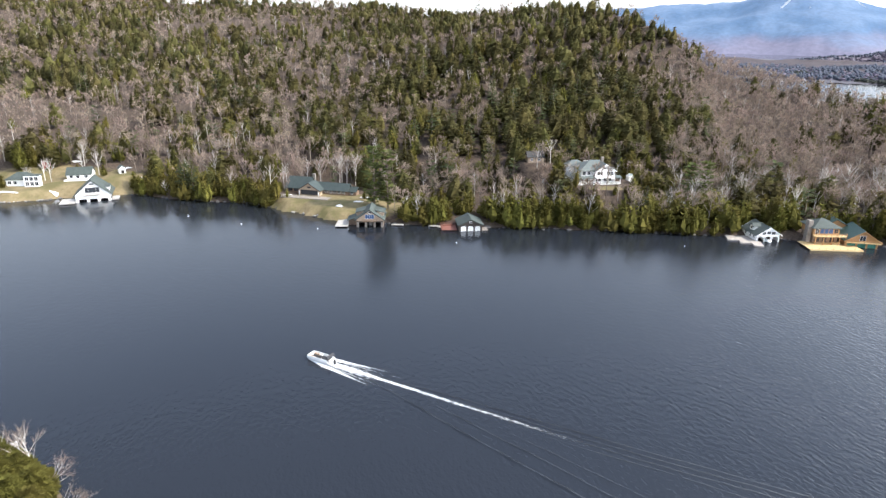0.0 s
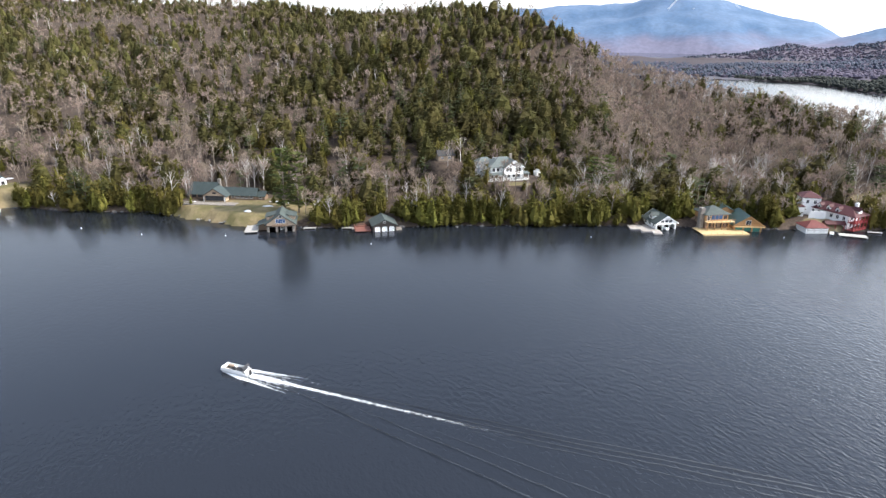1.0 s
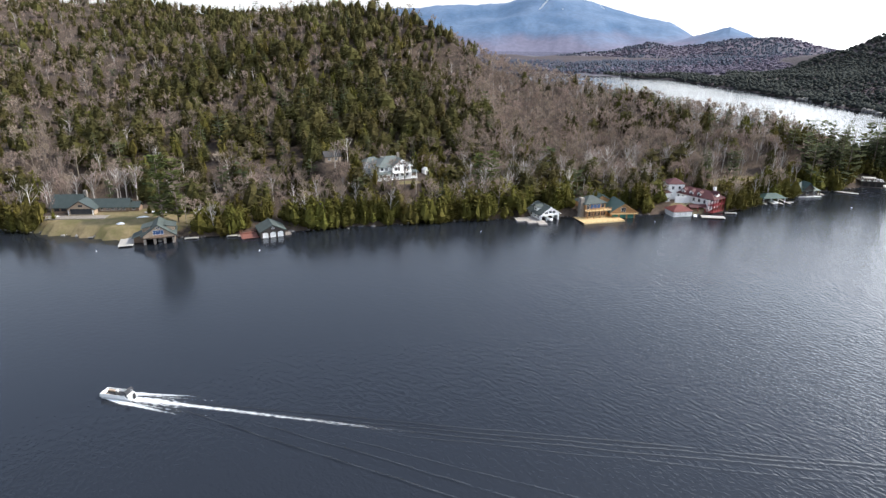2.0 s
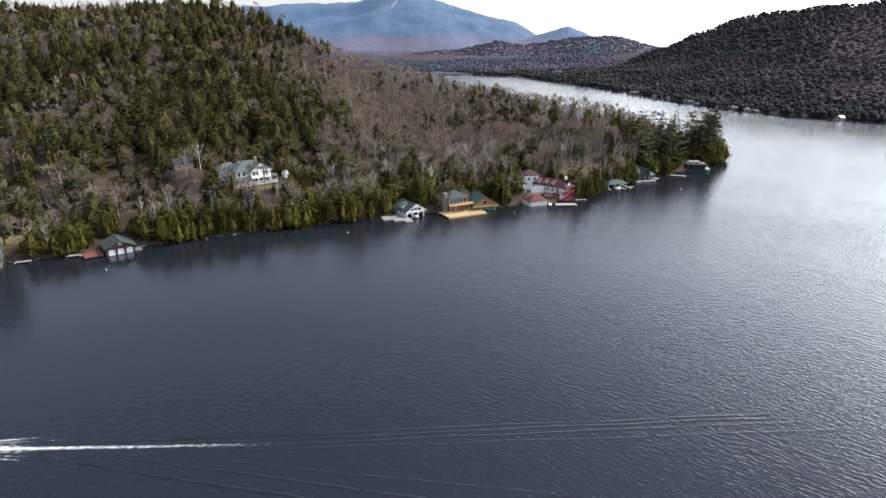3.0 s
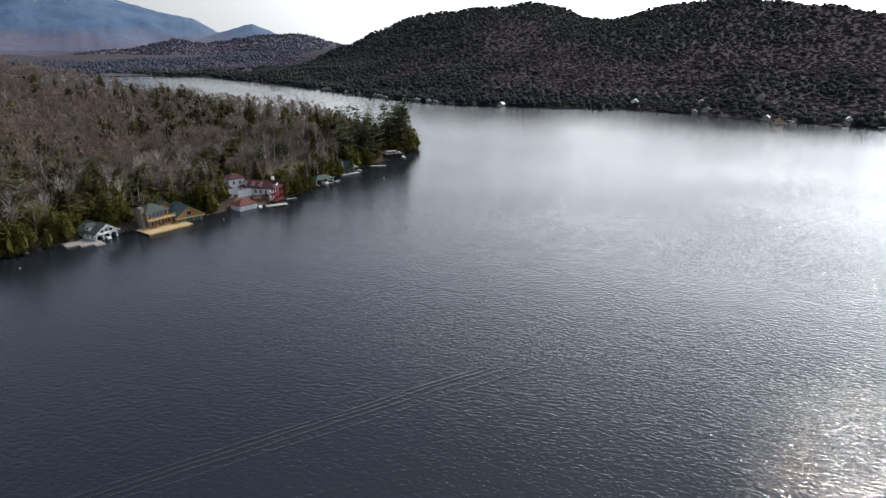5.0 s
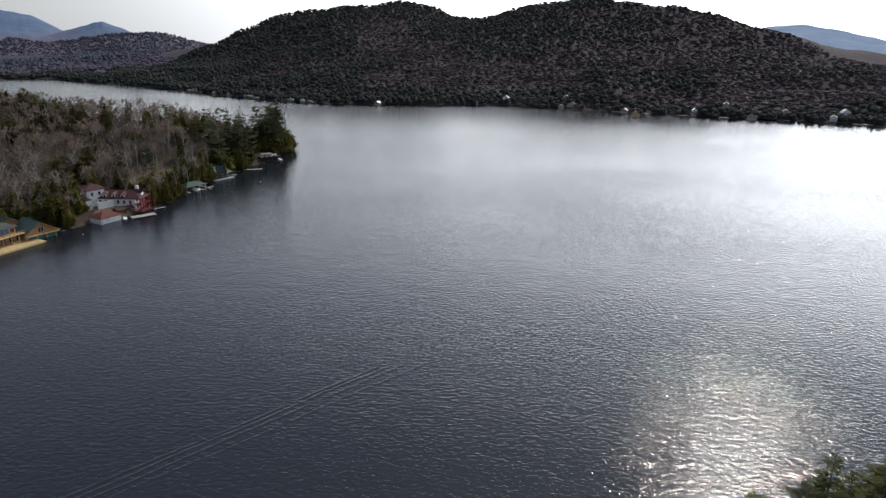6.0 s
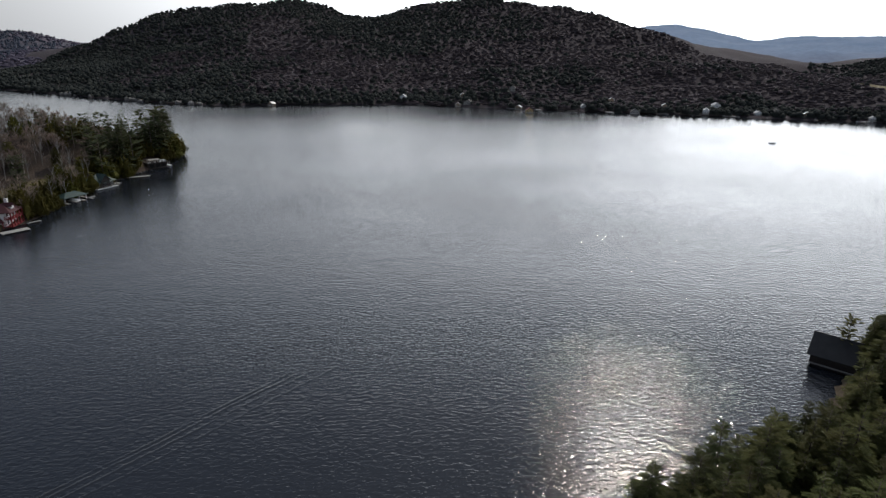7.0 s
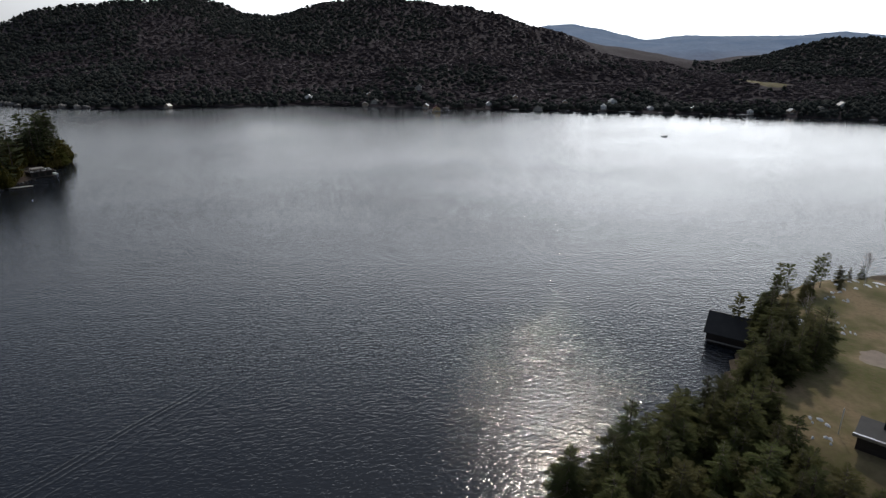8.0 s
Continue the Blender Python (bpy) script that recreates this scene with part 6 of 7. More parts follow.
# ---- the near shore ----
def near_shore():
    b = Build("boathouse", 156.0, -64.7, 0, 150, "dark shingled boathouse standing in the water", "boathouse")
    w, d = 7.6, 11.5
    b.gable_walls(0, w, 0, d, 0.9, 3.4, 7.2, M_DARKWOOD)
    b.gable_roof(0, w, 0, d, 3.4, 7.2, M_DARKROOF, over=0.6, trim=M_DARKWOOD)
    b.box("sill_beam", -0.15, w + 0.15, -0.15, d + 0.1, 0.6, 0.897, M_GREY)
    b.box("crib", 0.3, w - 0.3, 0.3, d, -3, 0.597, M_DARKWOOD)
    b.window(w / 2, 2.4, 1.6, 2.0, bars=2)
    h = Build("near_house", 98.2, -69.3, 3.2, -128, "dark timber house with a pale roof edge", "house")
    h.box("wall", 0, 9, 0, 6, -1, 5.2, M_DARKWOOD)
    h.box("roof", -0.6, 9.6, -0.6, 6.6, 5.2, 5.6, M_DARKROOF)
    h.box("roof_edge", -0.8, 9.8, -1.0, -0.61, 5.15, 5.75, M_METAL)
    h.box("chimney", 3.2, 4.6, 4, 5.2, 5.6, 8.6, M_DARK)
    g = Build("garden_fence", 107.4, -76.0, 4.5, -122, "pale board fence panel on the grass", "fence")
    for k in range(9):
        g.box("board", k * 0.34, k * 0.34 + 0.28, 0, 0.05, 0, 1.6, M_YELLOW)
    g.box("rail", 0, 3.0, 0.055, 0.12, 0.4, 0.5, M_YELLOW)
    g.box("rail", 0, 3.0, 0.055, 0.12, 1.2, 1.3, M_YELLOW)
    p = Build("flag_pole", 102.6, -68.8, 4.2, 0, "slender pale pole standing on the grass", "pole")
    p.prism("shaft", [(0.09 * math.cos(q), 0.09 * math.sin(q)) for q in np.linspace(0, 6.283, 9)[:-1]], 0, 6.6, M_WHITE, axis="z")
    p.box("foot", -0.3, 0.3, -0.3, 0.3, -0.2, 0.15, M_STONE)
    s = Build("shelter", -75.2, 88.2, 0.6, 38, "small waterside shelter with a pale flat roof", "shelter")
    s.prism("roof", [(-0.3, 5.5), (3.0, 6.1), (3.0, 6.25), (-0.3, 5.65)], -0.3, 2.9, M_GREYTIN)
    s.posts((0.2, 2.6), 0.2, -0.5, 5.5, M_BROWN)
    s.posts((0.2, 2.6), 2.5, -0.5, 5.5, M_BROWN)
    s.box("floor", -0.3, 3.0, -0.3, 2.9, 1.5, 1.7, M_GREY)


near_shore()


# ---- far shore houses ----
def far_house(x, y, w, d, h, turn, wall, roof, label):
    z = float(land_height(np.array([float(x)]), np.array([float(y)]), SHORE_B, [RIDGE_B, RIDGE_D], [], rough=1.6)[0][0])
    b = Build("shore_house", x, y, max(z, 0.3), turn, label, "house", "houses along the far shore", size=0.66)
    b.gable_walls(0, w, 0, d, -2, h, h + w * 0.32, wall)
    b.gable_roof(0, w, 0, d, h, h + w * 0.32, roof, over=0.6)
    for k in range(max(2, int(w / 3))):
        for lv in range(max(1, int(h / 2.8))):
            b.window(1.5 + k * 2.9, 1.2, 1.4, 0.9 + 2.8 * lv, bars=0)
    b.box("deck", 0, w, -2.6, -0.003, -2, 0.2, M_GREY)


KINDS = [(M_WHITE, M_GREYTIN, "white house among trees on the far shore"), (M_GREY, M_DARKROOF, "weathered grey house among trees on the far shore"),
         (M_TAN, M_GREYTIN, "tan cabin among trees on the far shore"), (M_YELLOW, M_ORANGEROOF, "yellow cabin close to the far shore water")]
for x, y, w, h, k in FAR_HOUSES:
    far_house(x, y, w, 8.0, h, -88 + 14 * math.sin(x), *KINDS[k])
for k, (y, w) in enumerate(((96, 9), (70, 12), (40, 8), (5, 14), (-35, 9), (-88, 10), (-118, 12), (-150, 16), (-190, 8), (-232, 11), (-268, 14), (-300, 9), (-345, 16), (-385, 10), (-410, 13))):
    edge = max(x for x in np.arange(560, 720, 1.0) if inside_distance(np.array([x]), np.array([float(y)]), SHORE_B)[0] < -1.0)
    dock(edge, y, -90, w, 2.0, M_WHITE if k % 3 else M_GREY, "pale dock along the far shore")

# pale boat sheds of the marina at the end of the far shore
for k, (x, y, w) in enumerate(((690, -362, 13), (684, -378, 9), (678, -392, 12))):
    b = Build("boat_shed", x, y, 0.8, -88, "long white boat shed with a pale metal roof", "shed", "marina boat sheds")
    b.gable_walls(0, w, 0, 6, -2, 2.6, 3.9, M_WHITE)
    b.gable_roof(0, w, 0, 6, 2.6, 3.9, M_GREYTIN, over=0.4)
    for q in range(int(w / 4)):
        b.box("boat_door", 0.8 + 4 * q, 3.6 + 4 * q, -0.08, -0.005, -1.0, 2.0, M_DARK)


# ---- on the water ----
def foam_material():
    """White froth broken up by noise; the rest of the strip lets the water through."""
    m, n, l, p = node_material("broken_foam")
    p.inputs["Base Color"].default_value, p.inputs["Roughness"].default_value = (0.82, 0.85, 0.86, 1), 0.6
    co, mp, t, at, mu, rg = (n.new("ShaderNode" + k) for k in ("TexCoord", "Mapping", "TexNoise", "Attribute", "Math", "MapRange"))
    mp.inputs["Scale"].default_value = (0.55, 2.2, 1)
    l.new(co.outputs["Object"], mp.inputs[0])
    l.new(mp.outputs[0], t.inputs["Vector"])
    t.inputs["Scale"].default_value, t.inputs["Detail"].default_value = 1.6, 7
    at.attribute_name = "cover"
    mu.operation = "ADD"
    l.new(t.outputs["Fac"], mu.inputs[0])
    l.new(at.outputs["Fac"], mu.inputs[1])
    rg.inputs[1].default_value, rg.inputs[2].default_value = 0.72, 1.25
    l.new(mu.outputs[0], rg.inputs[0])
    l.new(rg.outputs[0], p.inputs["Alpha"])
    return m


M_SPRAY = foam_material()
M_CANVAS = surface("black_canvas", (0.02, 0.02, 0.022), (0.04, 0.04, 0.045), 0.7, 2.0)


def pontoon_boat():
    b = Build("pontoon_boat", -29.0, 133.7, 0, 151, "white pontoon boat with dark seats under way", "boat")
    def tube(y):
        prof = [(0.32 * math.cos(q), 0.32 * math.sin(q) + 0.25) for q in np.linspace(0, 6.283, 13)[:-1]]
        ob = b.prism("pontoon", [(y + u, v) for u, v in prof], -3.7, 3.3, M_METAL, axis="x")
        return ob
    tube(-0.95), tube(0.95)
    b.box("deck", -3.6, 3.7, -1.3, 1.3, 0.58, 0.72, M_WHITE, bevel=0.04)
    for y in (-1.3, 1.22):
        b.box("side_panel", -2.6, 3.5, y, y + 0.08, 0.72, 1.35, M_WHITE)
    b.box("bow_panel", 3.42, 3.5, -1.21, 1.21, 0.72, 1.35, M_WHITE)
    b.box("seat", 1.4, 3.3, -1.15, -0.6, 0.72, 1.15, M_TAN, bevel=0.08)
    b.box("seat", 1.4, 3.3, 0.6, 1.15, 0.72, 1.15, M_TAN, bevel=0.08)
    b.box("seat", -2.4, -1.4, -1.15, 0.9, 0.74, 1.25, M_CANVAS, bevel=0.08)
    b.box("console", -0.6, 0.2, 0.3, 1.1, 0.72, 1.6, M_CANVAS, bevel=0.06)
    b.box("floor_mat", -2.5, 3.3, -1.18, 1.18, 0.723, 0.735, M_CANVAS)
    b.prism("folded_top", [(-2.95, 1.95), (-2.75, 1.9), (-2.2, 2.15), (-2.3, 2.3)], -1.25, 1.25, M_CANVAS, label="folded black canvas top")
    for y in (-1.2, 1.2):
        b.prism("top_strut", [(-1.5, 0.75), (-1.38, 0.75), (-2.5, 2.1), (-2.62, 2.1)], y - 0.03, y + 0.03, M_CANVAS)
        b.prism("top_strut", [(-3.1, 0.75), (-2.98, 0.75), (-2.7, 2.0), (-2.82, 2.0)], y - 0.03, y + 0.03, M_CANVAS)
    b.prism("windscreen", [(0.2, 1.4), (0.27, 1.4), (0.0, 1.9), (-0.07, 1.9)], 0.25, 1.15, M_GLASS)
    b.box("bow_cushion", 3.0, 3.38, -1.1, 1.1, 0.74, 1.2, M_WHITE, bevel=0.08)
    b.box("cooler", 0.6, 1.2, -1.1, -0.5, 0.74, 1.2, M_WHITE, bevel=0.05)
    b.box("rear_seat", -3.3, -2.6, -1.1, 1.1, 0.72, 1.3, M_WHITE, bevel=0.1)
    b.box("outboard_motor", -4.1, -3.6, -0.25, 0.25, 0.2, 1.5, M_CANVAS, bevel=0.1)
    # foam and bow wave travel with the boat
    r = np.random.default_rng(5)
    def ribbon(name, line, widths, dens, label):
        """A strip of foam on the water; its cover thins out along its length."""
        line, n = np.array(line), len(line)
        t = np.gradient(line, axis=0)
        t /= np.linalg.norm(t, axis=1)[:, None]
        nrm = np.stack([-t[:, 1], t[:, 0]], -1)
        V, D = [], []
        for p in np.linspace(-1, 1, 9):
            wob = 0.12 * (vnoise(np.arange(n) * 0.5, np.arange(n) * 0 + p * 9, 2.0, 3) - 0.5)
            q = line + nrm * (p * np.array(widths) + wob)[:, None]
            V.append(np.column_stack([q, 0.03 + 0.10 * (1 - p * p) * np.array(dens)]))
            D.append(np.array(dens) * (1 - abs(p) ** 1.5))
        i = (np.arange(8)[:, None] * n + np.arange(n - 1)[None]).ravel()
        me = raw_mesh(name, np.concatenate(V), np.stack([i, i + 1, i + n + 1, i + n], -1), [M_SPRAY], smooth=True)
        me.attributes.new("cover", "FLOAT", "POINT").data.foreach_set("value", np.ascontiguousarray(np.concatenate(D), dtype=np.float32))
        ob = tagged(new(name, me), label)
        ob.parent = b.root
    u = np.linspace(0, 1, 150)
    ribbon("foam_trail", np.column_stack([-3.2 - 68 * u, 0 * u]), 0.6 + 0.3 * np.clip(u * 9, 0, 1) - 0.2 * u, np.clip(1.0 - 0.76 * u ** 0.5, 0, 1) * (1 - u ** 8) , "streaked white foam behind the boat")
    ribbon("wash", np.column_stack([-3.0 - 15 * u, 0 * u]), 1.2 + 1.9 * u, 0.95 * (1 - u) ** 0.8, "churned white water at the stern")
    for sg in (-1, 1):
        ribbon("bow_wave", np.column_stack([3.0 - 27 * u, sg * (1.05 + 3.3 * u ** 0.9)]), 0.18 + 0.45 * np.sin(math.pi * np.clip(u * 1.3, 0, 1)), np.clip(1.1 - 1.15 * u, 0, 1), "white bow wave curling off the hull")
        ribbon("side_spray", np.column_stack([1.5 - 9 * u, sg * (1.25 + 1.3 * u)]), 0.25 + 0.75 * np.sin(math.pi * np.clip(u, 0, 1)), 0.95 * (1 - u ** 3), "broken white spray along the hull")
        ribbon("bow_wave", np.column_stack([-4.0 - 22 * u, sg * (1.5 + 1.6 * u)]), 0.12 + 0.25 * u, 0.75 * (1 - u), "white bow wave curling off the hull")


def wave_crests():
    """The spreading arms of the boat's wake: low smooth crests on the water."""
    w = tagged(new("boat_wake"), "long low wake crests spreading behind the boat", "wake")
    def crest_line(x0, y0, x1, y1, h, width, seed):
        n = 160
        t = np.linspace(0, 1, n)
        L = math.hypot(x1 - x0, y1 - y0)
        ux, uy = (x1 - x0) / L, (y1 - y0) / L
        amp = h * np.clip(t * 6, 0, 1) * (1 - 0.55 * t) * (0.2 + 1.3 * vnoise(t * L, t * 0 + seed, 5.0, seed))
        off = 0.6 * (vnoise(t * L, t * 0 + seed, 14.0, seed + 1) - 0.5) + 0.25 * (vnoise(t * L, t * 0 + seed, 3.0, seed + 2) - 0.5)
        prof = np.linspace(-1, 1, 9)
        rows = []
        for p in prof:
            s = p * width * (0.6 + 0.7 * t) + off
            z = amp * (0.5 + 0.5 * np.cos(math.pi * p)) - 0.02 * abs(p) + 0.012
            rows.append(np.stack([x0 + ux * t * L - uy * s, y0 + uy * t * L + ux * s, z], -1))
        V = np.concatenate(rows)
        i = (np.arange(8)[:, None] * n + np.arange(n - 1)[None]).ravel()
        F = np.stack([i, i + 1, i + n + 1, i + n], -1)
        ob = new("wave_crest", raw_mesh("wave_crest", V, F, [M_WATER], smooth=True))
        ob.parent = w
    for k in range(4):
        crest_line(-24 + 14 * k, 131.6 - 8.6 * k, 118 + 2 * k, 60.5 - 1.9 * k - 0.5 * k * k, 0.13 - 0.02 * k, 0.55, 80 + k)
    for k in range(3):
        crest_line(-20 + 17 * k, 128 - 11.5 * k, 62 + 3.5 * k, 52 + 2.4 * k + 0.8 * k * k, 0.13 - 0.025 * k, 0.55, 90 + k)


def motor_boat():
    b = Build("motor_boat", 511, -150, 0, 80, "small dark motor boat far out on the lake", "boat", size=0.75)
    b.prism("hull", [(-3, -1.0), (1.6, -1.0), (3.2, 0), (1.6, 1.0), (-3, 1.0)], -0.2, 0.9, M_WHITE, axis="z")
    b.box("windscreen", 0.0, 0.1, -0.9, 0.9, 0.9, 1.5, M_GLASS)
    b.box("seat", -2.2, -0.6, -0.8, 0.8, 0.9, 1.3, M_CANVAS, bevel=0.08)
    b.box("motor", -3.5, -3.0, -0.3, 0.3, 0.1, 1.4, M_CANVAS, bevel=0.08)


def buoy():
    first = None
    for x, y in ((-83.6, 246.7), (-51, 241.5), (5.1, 225), (91.5, 223.5), (168, 214), (272, 207), (-110, 258)):
        if first is None:
            bm = bmesh.new()
            bmesh.ops.create_uvsphere(bm, u_segments=10, v_segments=6, radius=0.21)
            bmesh.ops.create_cone(bm, segments=8, radius1=0.08, radius2=0.05, depth=0.3, matrix=Matrix.Translation((0, 0, 0.32)))
            first = part("mooring_buoy", bm, M_WHITE)
            tagged(first, "round white mooring buoy floating on the lake", "buoy", "mooring buoys")
            first.matrix_world = pose(x, y, 0.12)
        else:
            copy_thing(first, pose(x, y, 0.12))


pontoon_boat()
wave_crests()
motor_boat()
buoy()


# ---- single trees ----
TREE_MESHES = {}


def tree(kind, key, shape, wood, leaf, x, y, z, h, fat, label, group, lean=(0, 0)):
    """One tree: trunk and crown under an Empty at its foot; alike trees share meshes."""
    if key not in TREE_MESHES:
        v, f, m = shape()
        made = []
        for k, mat in ((0, wood), (1, leaf)):
            used = np.unique(f[m == k])
            back = np.zeros(len(v), int)
            back[used] = np.arange(len(used))
            made.append(raw_mesh("trunk" if k == 0 else "crown", v[used], back[f[m == k]], [mat]))
        TREE_MESHES[key] = made
    root = tagged(new(kind), label, "tree", group)
    root.matrix_world = pose(x, y, z, lean[0], lean[1], float(rng.uniform(0, 360)) if abs(lean[1]) < 9 else 0.0) @ Matrix.Diagonal((h * fat, h * fat, h, 1))
    for nm, me in zip(("trunk", "crown"), TREE_MESHES[key]):
        new(nm, me).parent = root
    return root


def birch(x, y, h, k, lean=(0, 0), z=None):
    z = ground_z(x, y) if z is None else z
    tree("birch_tree", ("birch", k % 5), lambda: bare_tree(700 + k, limbs=11, twigs=80, thick=0.017, wide=0.60, sliver=0.003, fork=0.28), M_BIRCH, M_PALETWIG, x, y, z - 0.2, h, 1.0,
         "leafless white-barked birch near the lake shore", "birches along the shore", lean)


for k, (x, y, h) in enumerate(((142.5, 250, 13), (117, 255, 14), (124, 262, 15), (109, 262, 13), (68, 246, 10), (-10.8, 252, 13), (-15.5, 254, 11), (-133, 291, 9), (-210, 345, 12), (-190, 325, 16),
                               (-52, 305, 18), (-48.5, 306, 17), (-44, 304, 19), (-61, 303, 16), (22, 252, 12), (104, 250, 12), (98, 262, 14))):
    birch(x, y, h, k, (float(rng.normal(0, 4)), float(rng.normal(0, 4))))
for k in range(26):
    x = 105 + 5.2 * k + float(rng.uniform(-3, 3))
    y = float(np.interp(x, (100, 160, 200, 240), (262, 268, 276, 262)) + rng.uniform(-10, 14))
    birch(x, y, float(rng.uniform(16, 21)), k, (float(rng.normal(0, 5)), float(rng.normal(0, 5))))


def evergreen(kind, key, shape, leaf, x, y, h, fat, label, group, z=None):
    z = ground_z(x, y) if z is None else z
    tree(kind, key, shape, M_BARK, leaf, x, y, z - 0.3, h, fat, label, group)


for x, y, h in ((-30, 263, 30), (-24.5, 265, 28), (108, 268, 22), (112, 262, 24)):
    evergreen("pine_tree", "tall_pine", lambda: pine(640, 17, 6, 0.12, 0.17, 1.15), M_BRIGHTPINE, x, y, h, 1.0, "tall bright green white pine on the shore slope", "tall pines")
for k in range(15):
    evergreen("hedge_cedar", ("hedge", k % 3), lambda: cedar(650 + k, 330, 0.26), M_CEDAR, 79 + 1.55 * k, 242.5 + float(rng.uniform(-0.8, 0.8)), 8.6 + float(rng.uniform(-0.5, 0.5)), 1.25,
              "dense yellow-green cedar in a shoreline hedge", "hedge cedars")
for k, (x, y, h) in enumerate(((56, 245, 11), (49, 246, 10), (42, 247, 13), (62.5, 247, 9), (71, 244, 11), (34, 248, 12), (27, 249, 13), (75, 245, 10), (61, 266, 5), (66, 264, 6), (75, 265, 5), (80, 267, 4), (54, 266, 8), (86, 265, 7), (49, 262, 11), (90, 271, 13), (93, 277, 14), (88, 290, 15), (97, 270, 12), (53, 283, 14), (50, 276, 13), (-13, 252, 8), (-4, 251, 9), (2, 251, 8),
                               (110, 248, 9), (115, 246, 10), (134, 243, 14), (137, 241, 12), (133.5, 238, 11), (169, 231, 12), (172, 233, 13), (166, 234, 11), (175, 231, 10), (214, 226, 9), (219, 229, 10), (224, 228, 8),
                               (256, 236, 9), (258, 240, 10), (283, 240, 9), (-100, 291, 9), (-96, 288, 11), (-105, 292, 8))):
    evergreen("cedar_tree", ("shore_cedar", k % 4), lambda: cedar(670 + k, 420, 0.27), M_CEDAR, x, y, h, 1.0, "yellow-green cedar standing at the water's edge", "shore cedars")
for k, (x, y, h) in enumerate(((341, 249, 27), (349, 250, 29), (356, 254, 30), (362, 256, 26), (366, 262, 22), (333, 247, 24), (326, 250, 22), (296, 246, 25), (300, 243, 20), (289, 252, 26), (309, 248, 24), (370, 266, 17), (230, 240, 22))):
    evergreen("pine_tree", ("point_pine", k % 4), lambda: pine(690 + k, 15, 6, 0.16, 0.19, 1.25), M_PINE, x, y, h, 1.0, "tall ragged white pine at the wooded point", "pines on the point")

for k, (x, y, h) in enumerate(((-218, 318, 15), (-214, 322, 13), (-186, 312, 7), (-171, 308, 6), (-212, 291, 8), (-152, 300, 9), (-148, 296, 10), (-78, 290, 5), (-36, 276, 4), (-33, 275, 4))):
    evergreen("cedar_tree", ("lawn_cedar", k % 3), lambda: cedar(720 + k, 420, 0.32), M_CEDAR, x, y, h, 1.0, "rounded yellow-green cedar beside the lawn", "lawn cedars")
for k, (x, y, h) in enumerate(((-200, 306, 13), (-193, 300, 14), (-187, 318, 14), (-178, 316, 15), (-206, 303, 10))):
    birch(x, y, h, k)

# near shore trees, close below the lookout


def near_z(x, y):
    return max(0.2, float(land_height(np.array([float(x)]), np.array([float(y)]), SHORE_C, [], PADS_C, rough=0.35)[0][0]))


M_NEARGREEN = surface("hemlock_needles", (0.072, 0.080, 0.028), (0.135, 0.130, 0.046), 0.8, 0.35, vary=0.4, gloss=0.08, thin=0.35)


def limbed(seed, levels=24, arms=5, fat=0.27, tip=0.75, droop=0.25, gap=0.12):
    """An evergreen seen close: separate limbs, each a fan of fronds, with gaps between them."""
    r, s = np.random.default_rng(seed), Shape()
    s.stick((0, 0, 0), (0, 0, 0.97), 0.017, 0.003)
    for k in range(levels):
        h = 0.05 + 0.92 * (k / levels) ** 0.95 + r.uniform(-0.012, 0.012)
        for a in range(arms):
            if r.random() < gap:
                continue
            q = 6.283 * (a + r.uniform(-0.4, 0.4)) / arms + k * 1.1
            L = (fat * (1 - h) ** tip * min(1, 0.6 + 2 * h) + 0.015) * r.uniform(0.55, 1.25)
            dz = L * (r.uniform(-droop, 0.12) if h < 0.75 else r.uniform(0.1, 0.7))
            d = np.array((math.cos(q) * L, math.sin(q) * L, dz))
            side = np.array((-math.sin(q), math.cos(q), 0))
            root = np.array((0, 0, h))
            s.stick(root, root + 0.85 * d, 0.004 * (1 - h) + 0.0012, 0.001)
            n = 4 + int(38 * L)
            for j in range(n):
                f = 0.25 + 0.75 * (j + r.random()) / n
                w = L * (0.36 - 0.22 * f) * r.uniform(0.6, 1.3) + 0.006
                c = root + f * d - (0, 0, 0.05 * L * f * f)
                for sg in (-1, 1):
                    e = c + sg * side * w + d / L * w * r.uniform(0.5, 1.0) + (0, 0, r.uniform(-0.35, 0.15) * w)
                    s.spray(c - d / L * 0.01, e, w * r.uniform(0.18, 0.32), r.uniform(-0.1, 0.1) * w)
    return s.arrays()


NEAR_SHAPES = [lambda: limbed(800), lambda: limbed(801, 20, 5, 0.33, 0.6), lambda: limbed(802, 26, 5, 0.25, 0.8), lambda: limbed(803, 18, 6, 0.34, 0.5, 0.1), lambda: limbed(804, 20, 5, 0.38, 0.5, 0.15, 0.2)]


def near_tree(x, y, top, k):
    z = near_z(x, y)
    tree("hemlock_tree", ("near", k % 5), NEAR_SHAPES[k % 5], M_BARK, M_NEARGREEN, x, y, z - 0.3, top - z, 1.0, "dark dense evergreen on the near shore", "near shore evergreens")


for k, (x, y, top) in enumerate(((91.1, -27.0, 19.0), (86.4, -16.6, 12.0), (98.2, -49.7, 18.5), (90.1, -50.9, 16.0), (110, -50, 13.0), (135, -70.5, 13.0), (83.0, -22.0, 12.5), (101, -38, 15.0))):
    near_tree(x, y, top, (0, 3, 1, 2, 4, 2, 3, 4)[k])
count = 0
